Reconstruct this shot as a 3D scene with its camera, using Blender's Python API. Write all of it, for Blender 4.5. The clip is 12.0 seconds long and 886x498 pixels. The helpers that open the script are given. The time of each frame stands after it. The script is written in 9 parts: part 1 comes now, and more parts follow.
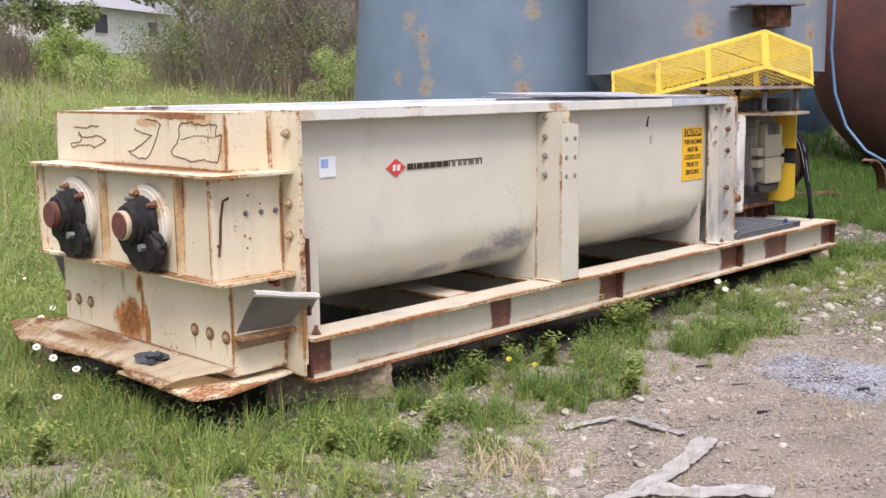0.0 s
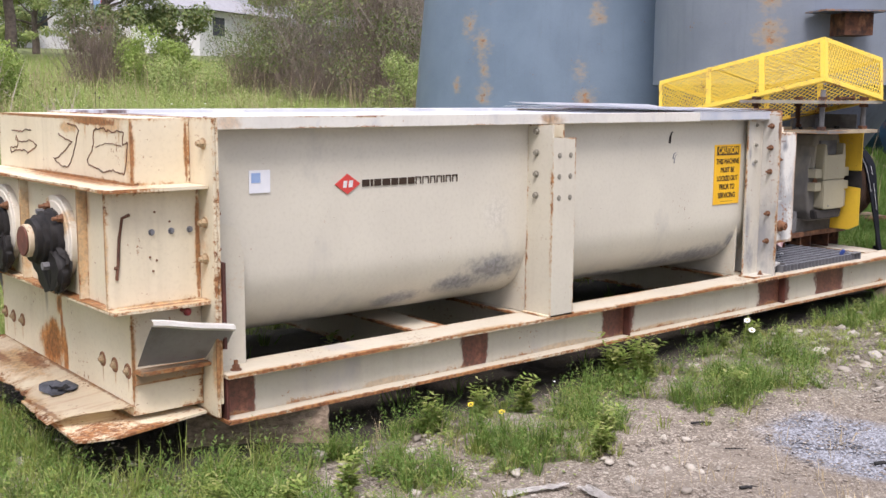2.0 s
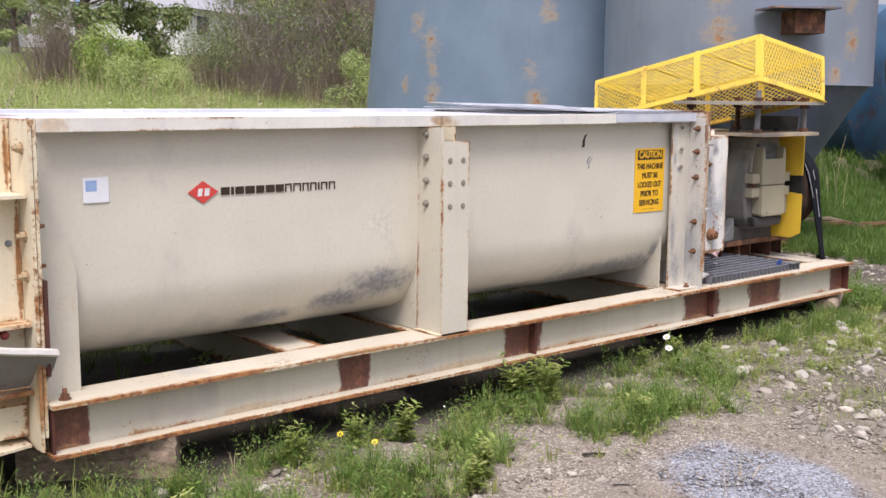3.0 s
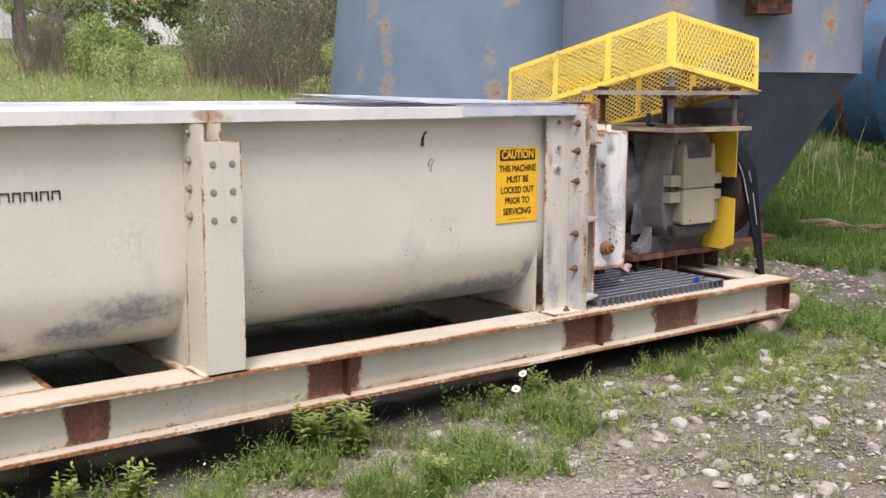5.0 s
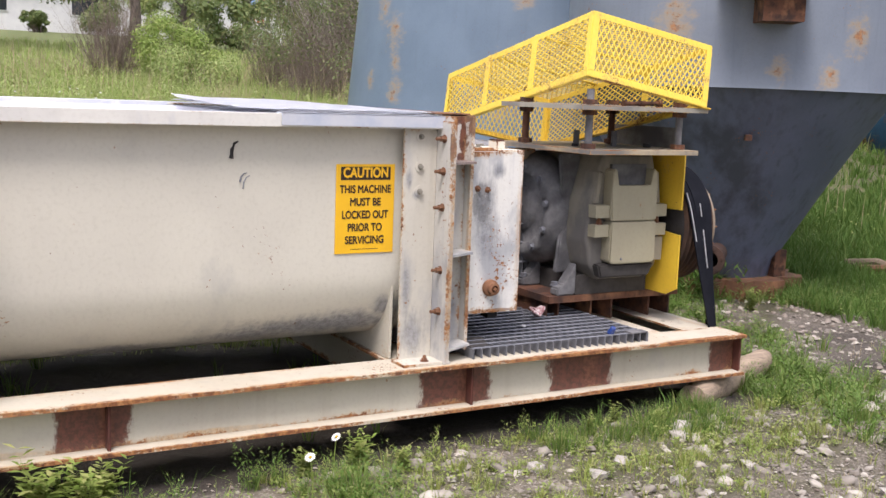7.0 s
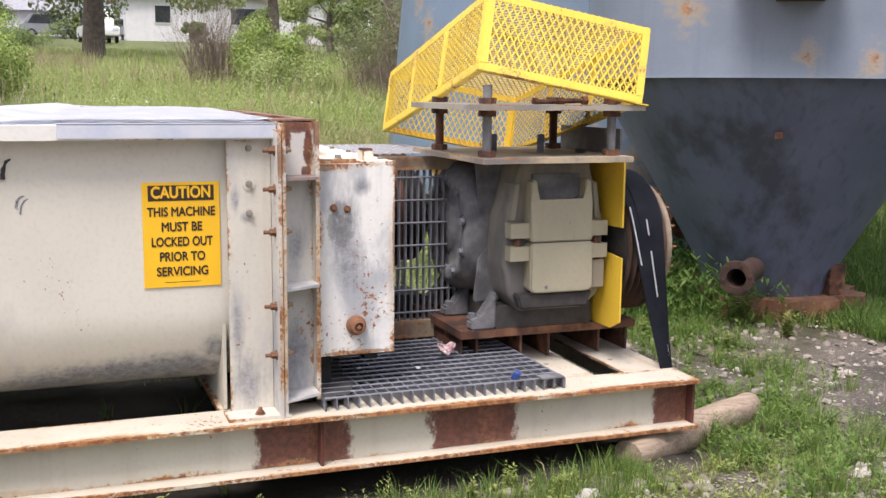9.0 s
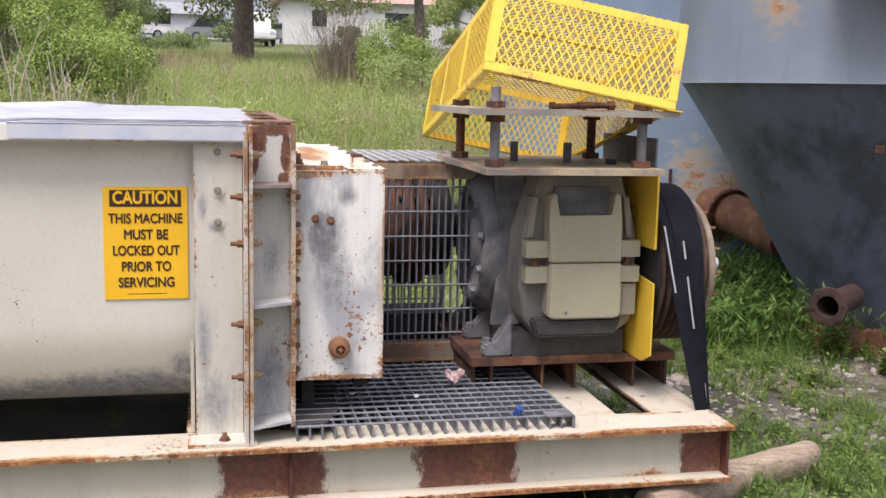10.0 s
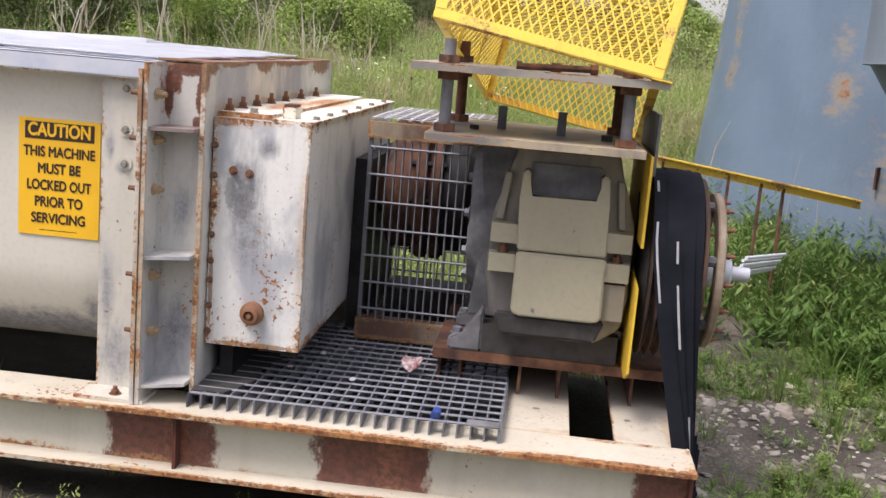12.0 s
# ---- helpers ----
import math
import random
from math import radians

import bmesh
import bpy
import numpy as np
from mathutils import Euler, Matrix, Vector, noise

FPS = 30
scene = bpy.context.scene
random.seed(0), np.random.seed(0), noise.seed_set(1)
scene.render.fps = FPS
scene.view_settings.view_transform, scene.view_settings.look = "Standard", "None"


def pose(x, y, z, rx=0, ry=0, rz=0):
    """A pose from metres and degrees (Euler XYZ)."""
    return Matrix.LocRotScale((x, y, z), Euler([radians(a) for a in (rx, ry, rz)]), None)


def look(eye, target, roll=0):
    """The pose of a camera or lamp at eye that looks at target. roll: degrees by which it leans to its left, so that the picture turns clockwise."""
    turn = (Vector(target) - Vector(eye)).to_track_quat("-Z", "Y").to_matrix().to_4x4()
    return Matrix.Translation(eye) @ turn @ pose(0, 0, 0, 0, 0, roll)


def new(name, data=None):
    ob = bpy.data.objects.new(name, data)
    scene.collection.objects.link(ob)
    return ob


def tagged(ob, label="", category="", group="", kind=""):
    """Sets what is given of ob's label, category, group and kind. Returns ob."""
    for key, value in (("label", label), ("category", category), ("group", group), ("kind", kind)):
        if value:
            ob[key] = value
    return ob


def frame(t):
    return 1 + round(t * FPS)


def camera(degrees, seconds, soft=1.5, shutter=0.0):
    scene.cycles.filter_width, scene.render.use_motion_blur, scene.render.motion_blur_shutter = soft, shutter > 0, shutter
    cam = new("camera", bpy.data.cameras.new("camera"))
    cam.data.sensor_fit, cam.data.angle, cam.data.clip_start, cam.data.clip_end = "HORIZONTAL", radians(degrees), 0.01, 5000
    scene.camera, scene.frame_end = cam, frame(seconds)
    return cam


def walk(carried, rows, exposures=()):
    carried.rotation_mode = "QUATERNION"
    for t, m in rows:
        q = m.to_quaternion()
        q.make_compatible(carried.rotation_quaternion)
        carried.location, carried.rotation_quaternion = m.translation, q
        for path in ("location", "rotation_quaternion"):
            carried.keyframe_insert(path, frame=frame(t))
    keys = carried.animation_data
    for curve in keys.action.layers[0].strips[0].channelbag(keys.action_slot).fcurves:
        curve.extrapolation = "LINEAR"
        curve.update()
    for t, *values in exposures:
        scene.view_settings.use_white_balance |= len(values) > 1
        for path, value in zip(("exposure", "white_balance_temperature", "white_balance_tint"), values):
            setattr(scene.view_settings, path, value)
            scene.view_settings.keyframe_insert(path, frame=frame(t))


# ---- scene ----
cam = camera(44.9, 12.0)
METRES, EYE, TILT, LEAN, TURN = 8.0, 1.5, 0.0, 0.0, 43.8
ROWS = [
    (0.0, 0.0, 0.0, 0.0, -0.11, -8.54, 0.72),
    (0.5, 0.0163, 0.0109, 0.0, 2.42, -8.8, 0.45),
    (1.0, 0.0319, 0.0383, 0.0004, 4.15, -8.37, 0.58),
    (1.5, 0.0529, 0.0622, 0.0003, 5.1, -7.83, 0.42),
    (2.0, 0.0861, 0.0824, 0.0, 6.24, -8.14, -0.34),
    (2.5, 0.1172, 0.1054, 0.0015, 5.66, -9.27, -0.79),
    (3.0, 0.1432, 0.1412, 0.0004, 5.9, -8.14, -0.47),
    (5.0, 0.271, 0.2713, -0.0001, 9.5, -8.58, -0.17),
    (5.5, 0.3102, 0.301, 0.0004, 12.26, -7.98, -1.57),
    (6.0, 0.3371, 0.3408, -0.0012, 11.9, -9.28, -1.29),
    (6.5, 0.3625, 0.3755, 0.0007, 12.99, -8.67, -0.41),
    (7.0, 0.3979, 0.4047, 0.0007, 16.77, -8.21, -2.11),
    (9.0, 0.5019, 0.5449, 0.0043, 25.61, -8.43, -0.53),
    (9.5, 0.5162, 0.5854, 0.0044, 29.34, -7.66, -1.32),
    (10.0, 0.5376, 0.6201, 0.0039, 33.94, -8.29, -1.23),
    (10.5, 0.5639, 0.6516, 0.0084, 38.64, -8.35, -2.16),
    (11.0, 0.5743, 0.6911, 0.0053, 41.7, -8.25, -2.88),
    (11.5, 0.5877, 0.7276, 0.0052, 45.64, -9.6, -1.33),
    (12.0, 0.6133, 0.7658, 0.0036, 52.27, -10.67, -4.74),
]
walk(cam, [(t, pose(0, 0, EYE, TILT, LEAN, TURN) @ pose(METRES * x, METRES * y, METRES * z, 90 + pitch, roll, yaw)) for t, x, y, z, yaw, pitch, roll in ROWS],
     exposures=[(0.0, 0.07, 6300, 20), (5.0, 0.04, 6300, 20), (9.0, 0.22, 6300, 20), (10.5, 0.04, 6300, 20), (12.0, 0.05, 6300, 20)])

# ---- sky and sun: bright overcast ----
world = bpy.data.worlds.new("overcast_sky")
scene.world = world
world.use_nodes = True
wn = world.node_tree
sky = wn.nodes.new("ShaderNodeTexSky")
sky.sky_type, sky.sun_disc = "NISHITA", False
sky.sun_elevation, sky.sun_rotation = radians(60), radians(133)
sky.air_density, sky.dust_density, sky.ozone_density = 1.0, 4.0, 1.0
soften = wn.nodes.new("ShaderNodeMixRGB")
soften.inputs["Fac"].default_value = 0.8
soften.inputs["Color2"].default_value = (8.6, 8.9, 9.5, 1)
wn.links.new(sky.outputs["Color"], soften.inputs["Color1"])
# overcast sky: the zenith three times as bright as the horizon
where = wn.nodes.new("ShaderNodeTexCoord")
split = wn.nodes.new("ShaderNodeSeparateXYZ")
wn.links.new(where.outputs["Generated"], split.inputs["Vector"])
grade = wn.nodes.new("ShaderNodeMapRange")
grade.inputs["From Min"].default_value, grade.inputs["From Max"].default_value = 0.0, 1.0
grade.inputs["To Min"].default_value, grade.inputs["To Max"].default_value = 0.33, 1.30
wn.links.new(split.outputs["Z"], grade.inputs["Value"])
dome = wn.nodes.new("ShaderNodeVectorMath")
dome.operation = "SCALE"
wn.links.new(soften.outputs["Color"], dome.inputs[0])
wn.links.new(grade.outputs["Result"], dome.inputs["Scale"])
back = wn.nodes["Background"]
back.inputs["Strength"].default_value = 0.168
wn.links.new(dome.outputs["Vector"], back.inputs["Color"])
sun = new("sun", bpy.data.lights.new("sun", "SUN"))
sun.data.energy, sun.data.angle, sun.data.color = 3.35, radians(20), (1.0, 0.94, 0.85)
sun.matrix_world = look((0, 0, 0), (-0.37, 0.34, -0.865))


# ---- materials ----
def nodes_of(name, rough=0.6, metal=0.0):
    m = bpy.data.materials.new(name)
    m.use_nodes = True
    t = m.node_tree
    b = t.nodes["Principled BSDF"]
    b.inputs["Roughness"].default_value, b.inputs["Metallic"].default_value = rough, metal
    return m, t, b


def put(t, kind, links=None, operation="", blend_type="", attribute_name="", interpolation_type=""):
    n = t.nodes.new(kind)
    if operation:
        n.operation = operation
    if blend_type:
        n.blend_type = blend_type
    if attribute_name:
        n.attribute_name = attribute_name
    if interpolation_type:
        n.interpolation_type = interpolation_type
    for k, v in (links or {}).items():
        s = n.inputs[k]
        if isinstance(v, bpy.types.NodeSocket):
            t.links.new(v, s)
        else:
            s.default_value = v
    return n


def coords(t, scale=(1, 1, 1), shift=(0, 0, 0)):
    c = t.nodes.new("ShaderNodeTexCoord")
    m = put(t, "ShaderNodeMapping", {"Vector": c.outputs["Object"], "Scale": scale, "Location": shift})
    return m.outputs["Vector"]


def fuzz(t, scale, detail=4.0, rough=0.55, vec=None, distort=0.0):
    links = {"Scale": scale, "Detail": detail, "Roughness": rough, "Distortion": distort}
    links["Vector"] = vec if vec is not None else coords(t)
    return put(t, "ShaderNodeTexNoise", links).outputs["Fac"]


def ramp(t, fac, lo, hi):
    return put(t, "ShaderNodeMapRange", {"Value": fac, "From Min": lo, "From Max": hi}, interpolation_type="SMOOTHSTEP").outputs["Result"]


def calc(t, op, a, b):
    return put(t, "ShaderNodeMath", {0: a, 1: b}, operation=op).outputs["Value"]


def mix(t, fac, a, b, blend="MIX"):
    a = (*a, 1) if isinstance(a, tuple) and len(a) == 3 else a
    b = (*b, 1) if isinstance(b, tuple) and len(b) == 3 else b
    return put(t, "ShaderNodeMixRGB", {"Fac": fac, "Color1": a, "Color2": b}, blend_type=blend).outputs["Color"]


def bump(t, b, height, strength=0.3, dist=0.01):
    n = put(t, "ShaderNodeBump", {"Height": height, "Strength": strength, "Distance": dist})
    t.links.new(n.outputs["Normal"], b.inputs["Normal"])


RUST_DARK, RUST_MID, RUST_LIGHT = (0.045, 0.023, 0.017), (0.13, 0.055, 0.03), (0.29, 0.14, 0.07)


def rust_colour(t, scale=18.0):
    a = mix(t, ramp(t, fuzz(t, scale), 0.35, 0.6), RUST_DARK, RUST_MID)
    return mix(t, ramp(t, fuzz(t, scale * 0.6, vec=coords(t, shift=(3, 1, 2))), 0.5, 0.72), a, RUST_LIGHT)


HOME_MIXER = (-4.58, 5.6, 0.06)


def blotted(t, col, places, home, hard=0.16, jag=1.1, scale=11.0, runny=1.0):
    """Stains with a ragged outline at places (x, y, z, three radii), all in one colour: returns how much stain there is."""
    total = None
    for x, y, z, rx, ry, rz in places:
        lx, ly, lz = x - home[0], y - home[1], z - home[2]
        vec = coords(t, (1 / rx, 1 / ry, 1 / rz), (-lx / rx, -ly / ry, -lz / rz))
        v = calc(t, "SUBTRACT", 1.0, put(t, "ShaderNodeVectorMath", {0: vec}, operation="LENGTH").outputs["Value"])
        total = v if total is None else calc(t, "MAXIMUM", total, v)
    rag = calc(t, "MULTIPLY", calc(t, "SUBTRACT", fuzz(t, scale * 1.6, 8, 0.78, coords(t, (1, 1, runny))), 0.5), jag)
    return ramp(t, calc(t, "ADD", total, rag), 0.0, hard)


def painted(name, base, alt, edge=0.6, spots=0.5, smear=None, smear_at=0.5, streak=0.25, rough=0.5, grime=(0.2, 0.15, 0.09), blots=(), home=HOME_MIXER, run=(1, 1, 1), comb=(16, 16, 0.9)):
    """Old sheet-metal paint: rust creeping in from the edges, specks, run-down streaks and smears."""
    m, t, b = nodes_of(name, rough)
    col = mix(t, ramp(t, fuzz(t, 2.3), 0.35, 0.7), base, alt)
    col = mix(t, calc(t, "MULTIPLY", ramp(t, fuzz(t, 60.0, 3), 0.45, 0.75), 0.16), col, (base[0] * 0.6, base[1] * 0.58, base[2] * 0.55))
    if smear:
        s = ramp(t, fuzz(t, 1.0, 6, 0.62, coords(t, (2.6, 2.6, 1.5))), smear_at - 0.06, smear_at + 0.1)
        col = mix(t, calc(t, "MULTIPLY", s, 0.85), col, smear)
    runs = ramp(t, fuzz(t, 1.0, 4, 0.5, coords(t, comb)), 0.52, 0.75)
    col = mix(t, calc(t, "MULTIPLY", runs, streak), col, grime)
    for colour, amount, places, hard, jag, scale, *runny in blots:
        f = calc(t, "MULTIPLY", blotted(t, col, places, home, hard, jag, scale, *runny), amount)
        col = mix(t, f, col, mix(t, ramp(t, fuzz(t, 45.0, 7, 0.75), 0.38, 0.62), tuple(min(1, 1.15 * c) for c in colour), tuple(0.55 * c for c in colour)))
    att = put(t, "ShaderNodeAttribute", attribute_name="edge").outputs["Fac"]
    fine = calc(t, "MULTIPLY", calc(t, "SUBTRACT", fuzz(t, 66.0, 8, 0.8, coords(t, tuple(0.5 + 0.5 * c for c in run))), 0.5), 3.6)
    broad = calc(t, "MULTIPLY", calc(t, "SUBTRACT", fuzz(t, 5.0, 5, 0.65, coords(t, run, (5, 2, 8))), 0.5), 4.0)
    wear = calc(t, "MULTIPLY", ramp(t, att, 0.0, 0.2), calc(t, "ADD", att, calc(t, "ADD", fine, broad)))
    thr = 1.30 - 0.62 * edge
    halo = ramp(t, wear, thr - 0.5, thr + 0.05)
    col = mix(t, calc(t, "MULTIPLY", halo, 0.42), col, (0.50, 0.32, 0.14))
    rust = ramp(t, wear, thr - 0.12, thr + 0.3)
    speck = ramp(t, calc(t, "ADD", fuzz(t, 62.0, 5, 0.65), calc(t, "MULTIPLY", fuzz(t, 4.5, 3), 0.6)), 1.06 - 0.14 * spots, 1.1 - 0.13 * spots)
    rust = calc(t, "MAXIMUM", rust, speck)
    tone = mix(t, ramp(t, fuzz(t, 60.0, 7, 0.75), 0.36, 0.56), (0.085, 0.034, 0.018), (0.24, 0.095, 0.034))
    tone = mix(t, ramp(t, fuzz(t, 34.0, 7, 0.75, coords(t, shift=(3, 1, 2))), 0.44, 0.6), tone, (0.40, 0.19, 0.07))
    col = mix(t, rust, col, tone)
    t.links.new(col, b.inputs["Base Color"])
    t.links.new(put(t, "ShaderNodeMapRange", {"Value": rust, "To Min": rough, "To Max": 0.9}).outputs["Result"], b.inputs["Roughness"])
    bump(t, b, calc(t, "SUBTRACT", fuzz(t, 45.0, 3), calc(t, "MULTIPLY", rust, 0.8)), 0.16, 0.004)
    return m


def rusty(name, scale=16.0, light=0.0, rough=0.85):
    m, t, b = nodes_of(name, rough)
    col = rust_colour(t, scale)
    if light:
        col = mix(t, light, col, RUST_LIGHT)
    t.links.new(col, b.inputs["Base Color"])
    bump(t, b, fuzz(t, 70.0, 5, 0.7), 0.4, 0.003)
    return m


def plain(name, base, alt, scale=12.0, rough=0.6, metal=0.0, bumped=0.15, grain=80.0, gloss=0.5):
    m, t, b = nodes_of(name, rough, metal)
    b.inputs["Specular IOR Level"].default_value = gloss
    col = mix(t, ramp(t, fuzz(t, scale, 5, 0.6), 0.32, 0.7), base, alt)
    col = mix(t, calc(t, "MULTIPLY", ramp(t, fuzz(t, scale * 5.3, 3), 0.4, 0.7), 0.3), col, alt)
    t.links.new(col, b.inputs["Base Color"])
    if bumped:
        bump(t, b, fuzz(t, grain, 4), bumped, 0.003)
    return m


OXIDE, OCHRE, SOOT, SLATE = (0.22, 0.095, 0.036), (0.50, 0.30, 0.11), (0.05, 0.048, 0.047), (0.24, 0.25, 0.28)
PRIMER_TONE = (0.14, 0.04, 0.024)
# rust lines down the seams of the end housing, drips from its rim and bolts
SEAMS = [(-4.620, 2.50, 0.93, 0.014, 0.1, 0.24), (-3.985, 2.50, 0.93, 0.016, 0.1, 0.25), (-3.97, 2.50, 1.07, 0.025, 0.1, 0.09), (-3.802, 2.643, 1.28, 0.014, 0.016, 0.15), (-3.738, 2.595, 0.5, 0.010, 0.012, 0.2),
         (-3.74, 2.50, 0.92, 0.014, 0.012, 0.24), (-3.735, 2.875, 0.92, 0.1, 0.010, 0.24), (-3.80, 2.87, 1.28, 0.05, 0.008, 0.14), (-4.3, 2.643, 1.16, 0.7, 0.1, 0.008), (-3.70, 2.72, 0.71, 0.05, 0.2, 0.008),
         (-4.3, 2.50, 1.143, 0.75, 0.1, 0.007), (-4.6, 2.643, 1.405, 0.8, 0.05, 0.010), (-4.15, 2.643, 1.392, 0.25, 0.05, 0.02), (-3.62, 2.89, 0.48, 0.03, 0.03, 0.16), (-4.2, 2.50, 0.708, 0.5, 0.1, 0.006)]
STAINS = [(-4.57, 2.595, 0.41, 0.16, 0.1, 0.10), (-4.55, 2.595, 0.47, 0.09, 0.1, 0.07), (-4.47, 2.595, 0.61, 0.035, 0.1, 0.05), (-4.45, 2.595, 0.50, 0.018, 0.1, 0.12), (-4.42, 2.595, 0.40, 0.03, 0.1, 0.12)]
DRIPS = [(-4.45 + 0.11 * i, 2.643, 1.37, 0.012, 0.1, 0.03 + 0.02 * (i % 3)) for i in range(6)] + [(-4.02 + 0.12 * i, 2.595, 0.41, 0.008, 0.1, 0.06) for i in range(3)] + [(-5.17 + 0.11 * i, 2.595, 0.41, 0.008, 0.1, 0.06) for i in range(3)]
CREAM = painted("cream_paint", (0.70, 0.635, 0.48), (0.65, 0.575, 0.42), edge=0.46, spots=0.42, streak=0.14,
                blots=(((0.52, 0.28, 0.09), 0.66, [(x, y, z, rx * 1.6, ry * 1.6, rz * 1.1) for x, y, z, rx, ry, rz in SEAMS] + [(x, y, z, rx * 1.25, ry, rz * 1.25) for x, y, z, rx, ry, rz in STAINS] + DRIPS + [(-4.42, 2.643, 1.36, 0.14, 0.1, 0.03), (-4.0, 2.643, 1.37, 0.16, 0.1, 0.03), (-3.83, 2.643, 1.26, 0.03, 0.1, 0.1)], 0.6, 1.5, 9.0),
                       ((0.45, 0.17, 0.04), 0.95, STAINS, 0.35, 2.2, 16.0, 0.45),
                       ((0.28, 0.11, 0.034), 0.9, [(x, y, z, max(rx * 0.32, 0.004) if rx < 0.06 else rx, ry, rz) for x, y, z, rx, ry, rz in SEAMS] + [(x, y, z, rx * 0.6, ry, rz * 0.6) for x, y, z, rx, ry, rz in STAINS[:3]], 0.25, 2.2, 20.0),
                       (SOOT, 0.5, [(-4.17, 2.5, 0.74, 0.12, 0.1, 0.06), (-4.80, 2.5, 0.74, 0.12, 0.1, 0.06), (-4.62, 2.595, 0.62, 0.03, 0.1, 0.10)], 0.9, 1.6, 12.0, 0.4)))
RAILPRIMER = [(-3.67, y, 0.315, 0.25, h, 0.5) for y, h in ((3.00, 0.085), (4.26, 0.088), (5.29, 0.14), (6.74, 0.18), (7.39, 0.19), (8.26, 0.11))]
CREAM_RAIL = painted("cream_rail_paint", (0.60, 0.555, 0.45), (0.54, 0.49, 0.385), edge=1.1, spots=0.6, streak=0.1, run=(1, 0.35, 1), smear=(0.42, 0.40, 0.38), smear_at=0.66,
                     blots=((OCHRE, 0.65, [(-3.585, 3.05 + 0.61 * i, 0.417, 0.035 + 0.012 * (i % 3), 0.16 + 0.06 * (i % 4), 0.012) for i in range(9)] + [(-3.585, 3.4 + 0.83 * i, 0.233, 0.03, 0.2, 0.012) for i in range(6)], 0.6, 2.0, 12.0, 0.2),
                            ((0.27, 0.115, 0.042), 0.85, [(-3.585, 3.0 + 0.61 * i, 0.417, 0.018 + 0.008 * (i % 3), 0.12 + 0.06 * (i % 4), 0.012) for i in range(9)], 0.4, 2.4, 18.0, 0.2)))
DECK = painted("deck_paint", (0.62, 0.57, 0.465), (0.55, 0.50, 0.40), edge=0.30, spots=0.75, streak=0.16, smear=(0.40, 0.36, 0.30), smear_at=0.64,
               blots=((OCHRE, 0.4, [(-3.83, 8.02, 0.42, 0.03, 0.2, 0.3), (-3.95, 8.27, 0.42, 0.2, 0.02, 0.3), (-3.80, 7.85, 0.42, 0.02, 0.3, 0.3)], 0.6, 1.7, 16.0), (SOOT, 0.7, [(-4.02, 7.86, 0.42, 0.012, 0.014, 0.3), (-4.0, 8.15, 0.42, 0.014, 0.012, 0.3), (-3.815, 8.04, 0.42, 0.010, 0.02, 0.3)], 0.3, 1.4, 40.0)))
CREAM_WEB = painted("cream_web_paint", (0.55, 0.525, 0.435), (0.49, 0.465, 0.385), edge=0.3, spots=0.4, streak=0.12, smear=(0.42, 0.40, 0.38), smear_at=0.62,
                    blots=((PRIMER_TONE, 0.95, RAILPRIMER, 0.14, 1.0, 7.0, 0.6), ((0.24, 0.10, 0.06), 0.55, [(x, y + 0.3 * h, z - 0.05, rx, h * 0.25, rz) for x, y, z, rx, h, rz in RAILPRIMER], 0.5, 1.6, 12.0, 0.3), (OCHRE, 0.38, [(-3.67, 3.75, 0.245, 0.1, 0.16, 0.02), (-3.67, 4.9, 0.245, 0.1, 0.3, 0.02), (-3.67, 5.7, 0.24, 0.1, 0.3, 0.02)], 0.4, 1.2, 12.0)))
SCUFF_A = [(-3.80, 4.50, 0.66, 0.5, 0.24, 0.10), (-3.80, 4.30, 0.60, 0.5, 0.22, 0.07), (-3.80, 3.95, 0.56, 0.5, 0.2, 0.05)]
SCUFF_B = [(-3.80, 6.20, 0.565, 0.5, 0.55, 0.075), (-3.80, 6.35, 0.57, 0.5, 0.34, 0.085), (-3.80, 5.95, 0.54, 0.5, 0.35, 0.045), (-3.80, 6.5, 0.63, 0.5, 0.12, 0.07), (-3.80, 5.4, 0.52, 0.5, 0.3, 0.03)]
TROUGH = painted("trough_paint", (0.615, 0.59, 0.502), (0.575, 0.55, 0.47), edge=0.05, spots=0.03, smear=(0.47, 0.457, 0.41), smear_at=0.62, streak=0.02, rough=0.36,
                 blots=((SLATE, 0.85, SCUFF_A + SCUFF_B, 0.8, 1.7, 7.0), ((0.64, 0.625, 0.58), 0.4, [(-3.78, 4.50, 0.93, 0.3, 0.13, 0.16)], 1.2, 1.5, 9.0)))
CREAM_CLEAN = painted("cream_clean_paint", (0.60, 0.57, 0.475), (0.55, 0.52, 0.43), edge=0.52, spots=0.45, streak=0.12)
